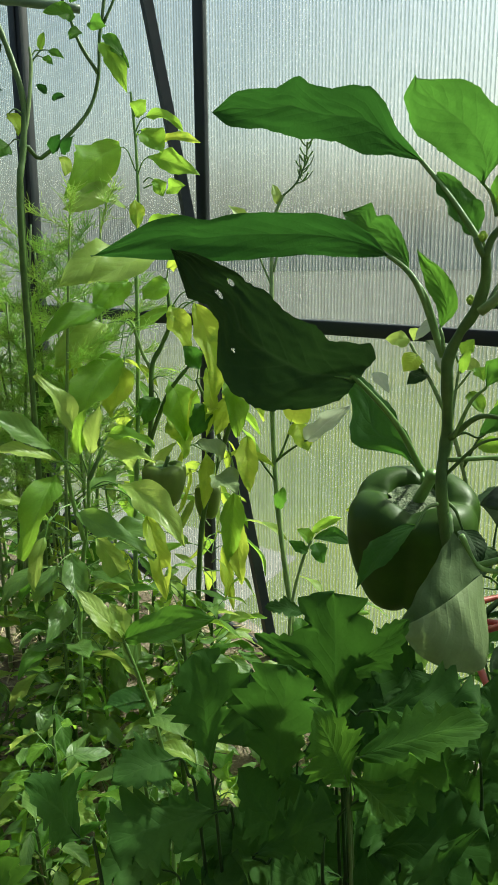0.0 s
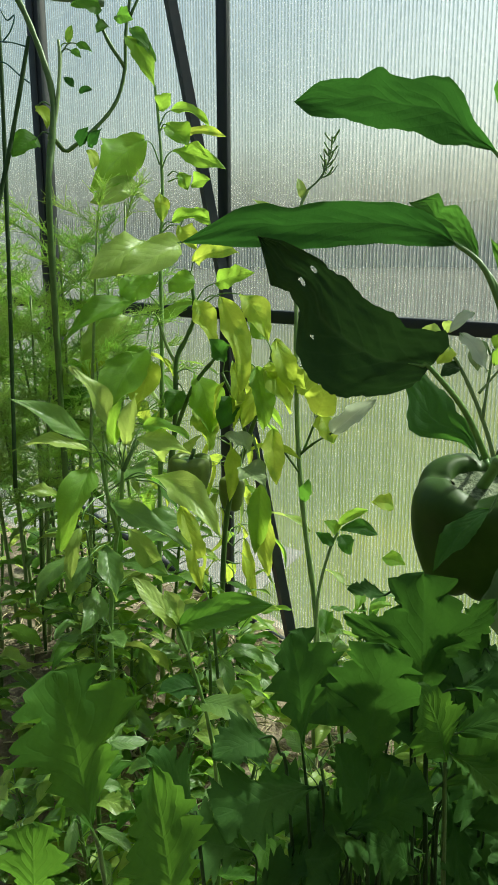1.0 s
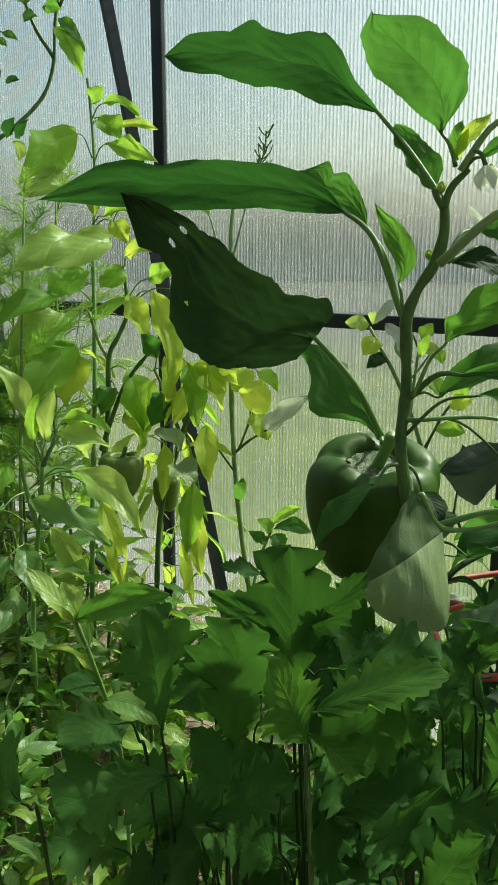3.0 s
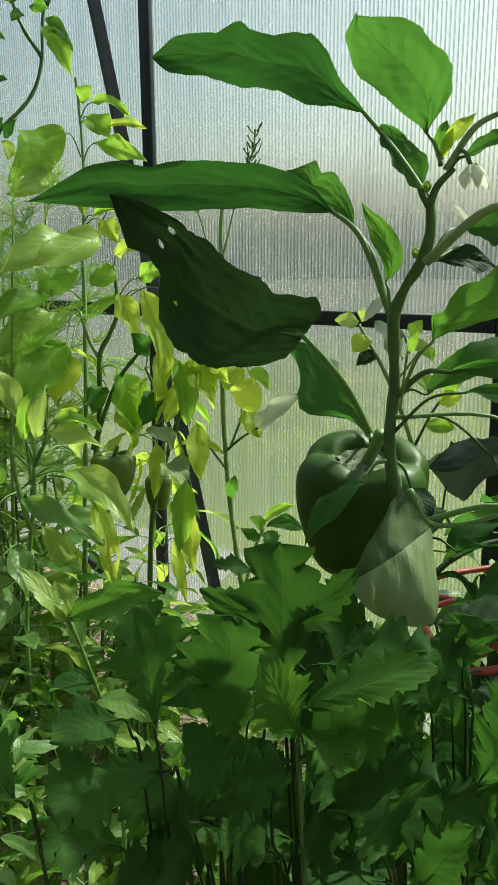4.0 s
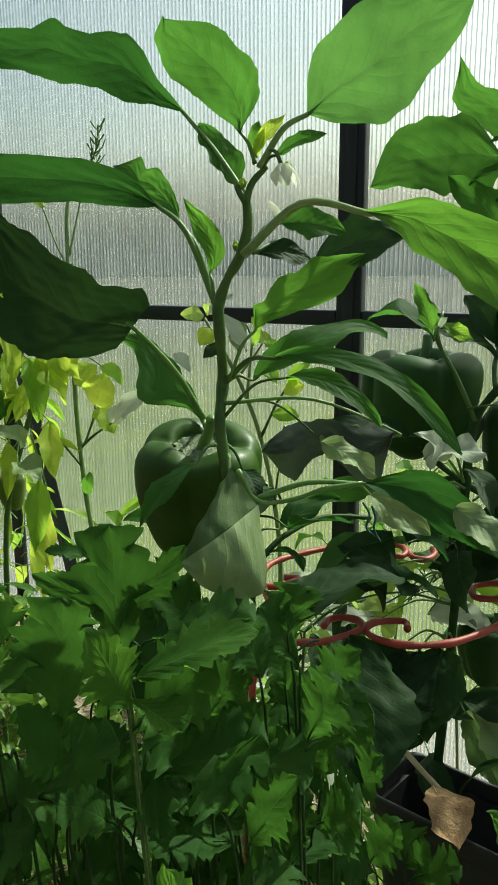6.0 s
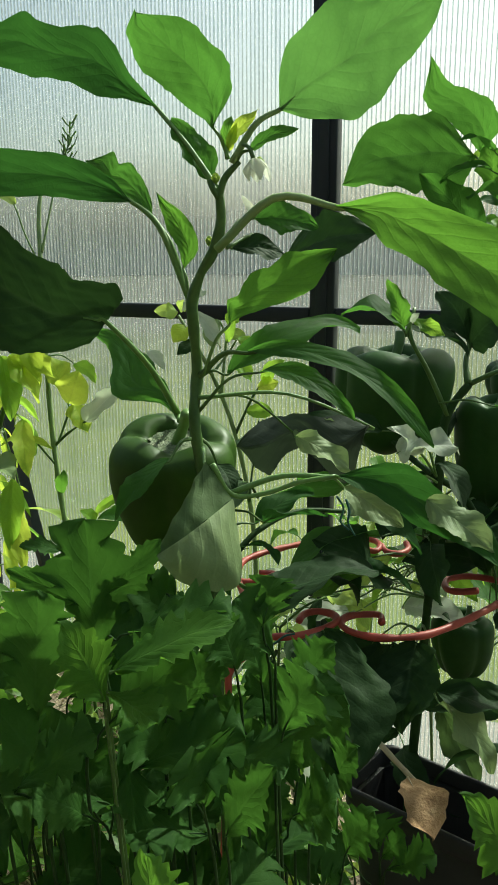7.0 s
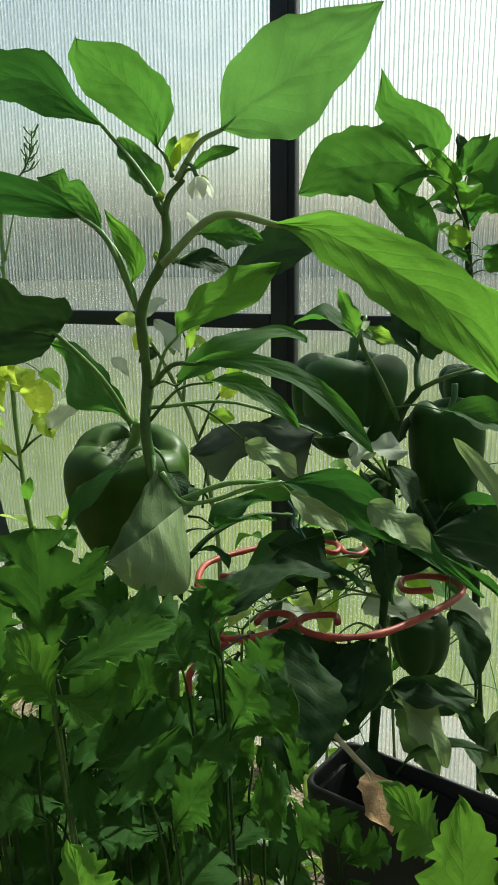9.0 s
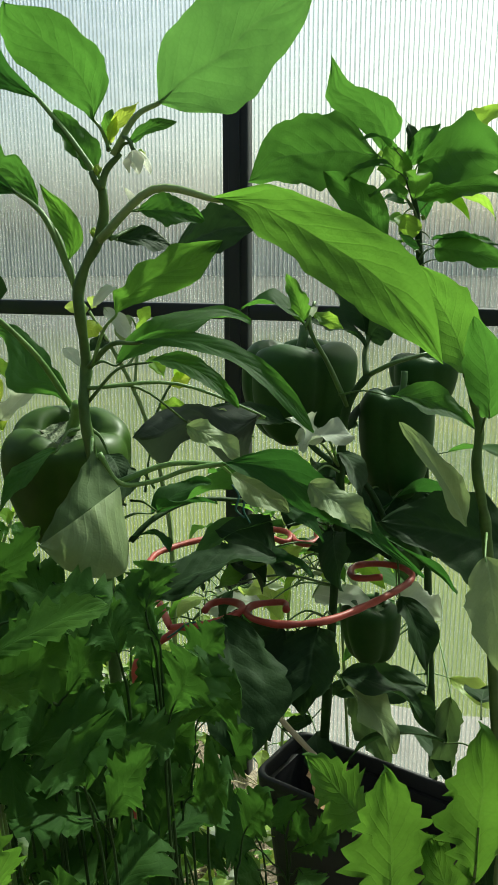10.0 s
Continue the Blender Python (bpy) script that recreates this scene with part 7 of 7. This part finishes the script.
for n in range(14):
    on = Vector((-0.717, 1.030, 0.850)).lerp(Vector((-0.714, 1.043, 0.905)), n / 13)
    w = n * 2.4
    tip = on + Vector((math.cos(w) * 0.013, math.sin(w) * 0.006, 0.010 + 0.006 * pr.random()))
    stem(stalk_plant, "seed_pod", [on, on.lerp(tip, 0.5) + Vector((0, 0, -0.002)), tip], 0.0010, 0.0016, mat=STALK_MID, sides=6)
cane_tie = thing("twine", "loose teal twine tied round the garden canes", "twine")
stem(cane_tie, "strand", [(-1.062, 0.699, 1.029), (-1.051, 0.708, 1.027), (-1.029, 0.711, 1.023), (-1.012, 0.723, 1.017)], 0.001, 0.001, mat=TWINE)
stem(cane_tie, "strand", [(-1.058, 0.715, 1.070), (-1.049, 0.718, 1.056), (-1.033, 0.719, 1.060), (-1.034, 0.712, 1.040), (-1.050, 0.709, 1.027)], 0.001, 0.001, mat=TWINE)
stem(cane_tie, "strand", [(-1.054, 0.697, 1.001), (-1.041, 0.706, 0.997), (-1.017, 0.708, 0.980), (-1.004, 0.715, 0.969)], 0.001, 0.001, mat=TWINE)
# ---- black pot with a stick and a dead leaf ----
pot = thing("plant_pot", "square black plastic pot with rounded corners, half hidden by leaves", "pot")
POT = pose(-0.141, 0.757, 0.0, 0, 0, -15)


def rounded(x0, x1, y0, y1, r, n=5):
    out = []
    for cx, cy, a in ((x1 - r, y1 - r, 0), (x0 + r, y1 - r, 90), (x0 + r, y0 + r, 180), (x1 - r, y0 + r, 270)):
        out += [(cx + r * math.cos(radians(a + 90 * i / n)), cy + r * math.sin(radians(a + 90 * i / n))) for i in range(n + 1)]
    return out


def loops_mesh(loops):
    bm = bmesh.new()
    rows = [[bm.verts.new(POT @ Vector(p)) for p in lp] for lp in loops]
    n = len(rows[0])
    for r, q in zip(rows, rows[1:]):
        for j in range(n):
            bm.faces.new((r[j], r[(j + 1) % n], q[(j + 1) % n], q[j]))
    return bm


def ring_at(inset, z, r=0.014):
    return [(x, y, z) for x, y in rounded(inset, 0.23 - inset, -0.095 + inset, -inset, r)]


body = loops_mesh([ring_at(0.030, -0.11), ring_at(0.008, 0.16), ring_at(0.007, 0.185), ring_at(0.012, 0.185), ring_at(0.016, 0.15), ring_at(0.026, 0.06)])
part("body", body, BLACK, pot, smooth=False)
part("rim", loops_mesh([ring_at(0.006, 0.178), ring_at(0.002, 0.180), ring_at(0.001, 0.199), ring_at(0.002, 0.201), ring_at(0.005, 0.201), ring_at(0.006, 0.199), ring_at(0.0075, 0.186)]), BLACK, pot)
bm = loops_mesh([ring_at(0.026, 0.10), ring_at(0.05, 0.108, 0.01)])
bm.faces.new([v for v in bm.verts][len(bm.verts) // 2:])
part("soil", bm, SOIL, pot)
stick = thing("bamboo_stick", "thin pale bamboo stick leaning in the pot", "stick")
stem(stick, "shaft", [(-0.141, 0.675, 0.264), (-0.113, 0.670, 0.242), (-0.087, 0.664, 0.224), (-0.069, 0.656, 0.208)], 0.0030, 0.0026, mat=CANE)
dead = thing("dead_leaf", "dry brown curled leaf hanging over the pot", "leaf")
leaf(dead, (-0.093, 0.645, 0.244), (-0.061, 0.606, 0.214), 0.043, (0.289, -0.430, 0.856), mat=DEAD, wave=0.3, fold=0.1, name="blade", stalk_mat=CANE)

# ---- low young plants over the bed ----
def seedling(x, y, height, count, mats, name="young_pepper_plant", spread=0.11, seed=0, size=1.1, label="low young pepper plant with narrow green leaves in the bed", group="young plants in the bed"):
    r = random.Random(seed)
    z = soil_height(x, y)
    plant = thing(name, label, "plant", group)
    top = Vector((x + r.uniform(-0.03, 0.03), y + r.uniform(-0.03, 0.03), z + height))
    foot = Vector((x, y, z - 0.01))
    stem(plant, "stem", [foot, foot.lerp(top, 0.5) + Vector((r.uniform(-0.015, 0.015), r.uniform(-0.015, 0.015), 0)), top], 0.0035, 0.0018, STALK)
    for i in range(count):
        q = 0.25 + 0.75 * i / max(1, count - 1)
        on = foot.lerp(top, q)
        w = i * 2.4 + r.uniform(-0.5, 0.5)
        out = Vector((math.cos(w), math.sin(w), 0))
        reach = spread * (1.15 - 0.55 * q) * r.uniform(0.45, 1.0)
        base = on + out * reach * 0.5 + Vector((0, 0, r.uniform(0.0, 0.03)))
        length = r.uniform(0.055, 0.10) * size
        tip = base + out * length * r.uniform(0.6, 0.95) + Vector((0, 0, length * r.uniform(-0.65, 0.35)))
        nrm = Vector((out.x * 0.3 + r.uniform(-0.4, 0.4), out.y * 0.3 + r.uniform(-0.4, 0.4), 1.0))
        leaf(plant, base, tip, length * r.uniform(0.30, 0.46), nrm, r.choice(mats), curl=r.uniform(0.02, 0.15), fold=r.uniform(0.1, 0.45), wave=r.uniform(0.05, 0.25), stalk=on, thick=0.0011, sag=0.006, shape=r.choice(("pepper", "lance", "lance")))
    return plant


# brighter leaf colours mixed in so that the bed reads as sunlit
BED = [BEDLEAF, BEDLEAF, LIT, FRESH, PALE]
sr = random.Random(21)
spots = []
for i in range(9):
    for j in range(5):
        x = -0.98 + 0.105 * i + sr.uniform(-0.04, 0.04)
        y = 0.42 + 0.135 * j + sr.uniform(-0.04, 0.04)
        if (x > -0.28 and y > 0.5) or (x < -0.62 and y > 0.80):
            continue
        spots.append((x, y))
for n, (x, y) in enumerate(spots):
    seedling(x, y, sr.uniform(0.10, 0.22), sr.randint(20, 27), BED, seed=100 + n, size=0.72)
for n, (x, y) in enumerate([(-1.25, 0.9), (-1.2, 0.7), (-1.4, 0.95), (-1.3, 0.8), (-0.58, 0.98), (-0.5, 0.98), (-0.42, 0.9), (-0.26, 0.98), (-0.30, 0.60), (-0.34, 0.72), (-0.24, 0.52), (-0.2, 0.6), (-0.38, 0.82)]):
    seedling(x, y, sr.uniform(0.12, 0.3), 18, BED, seed=300 + n, size=0.75)

# pale leaf colours here replace sunlight that the taller leaves block
for n, (x, y) in enumerate([(-0.23, 0.60), (-0.20, 0.68), (-0.26, 0.66), (-0.18, 0.74), (-0.23, 0.78), (-0.30, 0.70)]):
    seedling(x, y, 0.16 + 0.03 * (n % 3), 22, [PALE, BLEACH, LIT, BEDLEAF, FRESH], seed=350 + n, size=0.55, spread=0.09, label="low young pepper plant with small leaves, pale as if sunlit, beside a black pot")
for n in range(22):
    seedling(sr.uniform(-0.80, -0.30), sr.uniform(0.34, 0.66), sr.uniform(0.10, 0.26), 20, BED, seed=400 + n, size=0.6, spread=0.09)

for n in range(16):
    seedling(-1.06 + 0.03 * n + sr.uniform(-0.05, 0.05), sr.uniform(0.6, 0.84), sr.uniform(0.14, 0.30), 18, BED, seed=450 + n, size=0.7)

# ---- dill ----
def dill(x, y, height, seed):
    r = random.Random(seed)
    z = soil_height(x, y)
    plant = thing("dill_plant", "tall feathery green dill with thread-fine leaves", "plant", "dill by the corner")
    foot = Vector((x, y, z - 0.01))
    top = foot + Vector((r.uniform(-0.05, 0.05), r.uniform(-0.05, 0.05), height))
    mid = foot.lerp(top, 0.5) + Vector((r.uniform(-0.02, 0.02), r.uniform(-0.02, 0.02), 0))
    stem(plant, "stem", [foot, mid, top], 0.0038, 0.0016, STALK_PALE, 6)
    line = spline([foot, mid, top], 20)
    for i in range(13):
        q = line[int(len(line) * (0.42 + 0.57 * i / 13))]
        w = r.uniform(0, 6.28)
        out = Vector((math.cos(w), math.sin(w), r.uniform(0.4, 1.0))).normalized()
        length = r.uniform(0.08, 0.15)
        end = q + out * length + Vector((0, 0, -0.02))
        bm = bmesh.new()
        add_tube(bm, [q, q.lerp(end, 0.5) + Vector((0, 0, 0.012)), end], 0.0010, 0.0005, 4, 4, ends=False)
        for k in range(18):
            s = 0.1 + 0.9 * k / 18
            p = q.lerp(end, s) + Vector((0, 0, 0.045 * s * (1 - s)))
            for m in range(3):
                d = (out + Vector((r.uniform(-1, 1), r.uniform(-1, 1), r.uniform(-0.6, 0.9)))).normalized() * r.uniform(0.014, 0.036)
                c = p + d * 0.5 + Vector((r.uniform(-1, 1), r.uniform(-1, 1), r.uniform(-1, 1))) * 0.003
                add_tube(bm, [p, c, p + d], 0.00055, 0.00035, 3, 1, ends=False)
                e = c + Vector((r.uniform(-1, 1), r.uniform(-1, 1), r.uniform(-0.3, 1))).normalized() * 0.012
                add_tube(bm, [c, c.lerp(e, 0.5), e], 0.00045, 0.00028, 3, 1, ends=False)
        part("frond", bm, DILL, plant)
    return plant


dr = random.Random(5)
for n in range(26):
    dill(-1.26 + 0.011 * n + dr.uniform(-0.05, 0.05), 0.60 + 0.008 * n + dr.uniform(-0.09, 0.09), dr.uniform(0.52, 0.80), 500 + n)

# ---- dry straw on the soil ----
bm = bmesh.new()
tr = random.Random(9)
for n in range(1000):
    x, y = tr.uniform(-1.25, -0.12), tr.uniform(0.55, 1.02)
    w, l = tr.uniform(0, 6.28), tr.uniform(0.02, 0.07)
    z = soil_height(x, y) + tr.uniform(0.002, 0.016)
    d = Vector((math.cos(w), math.sin(w), tr.uniform(-0.15, 0.3))) * l
    c = Vector((x, y, z))
    add_tube(bm, [c, c + d * 0.5 + Vector((0, 0, 0.004)), c + d], 0.0015, 0.0009, 4, 2, ends=False)
tagged(part("straw", bm, STRAW), "dry straw scattered over the bed soil", "straw", kind="stuff")
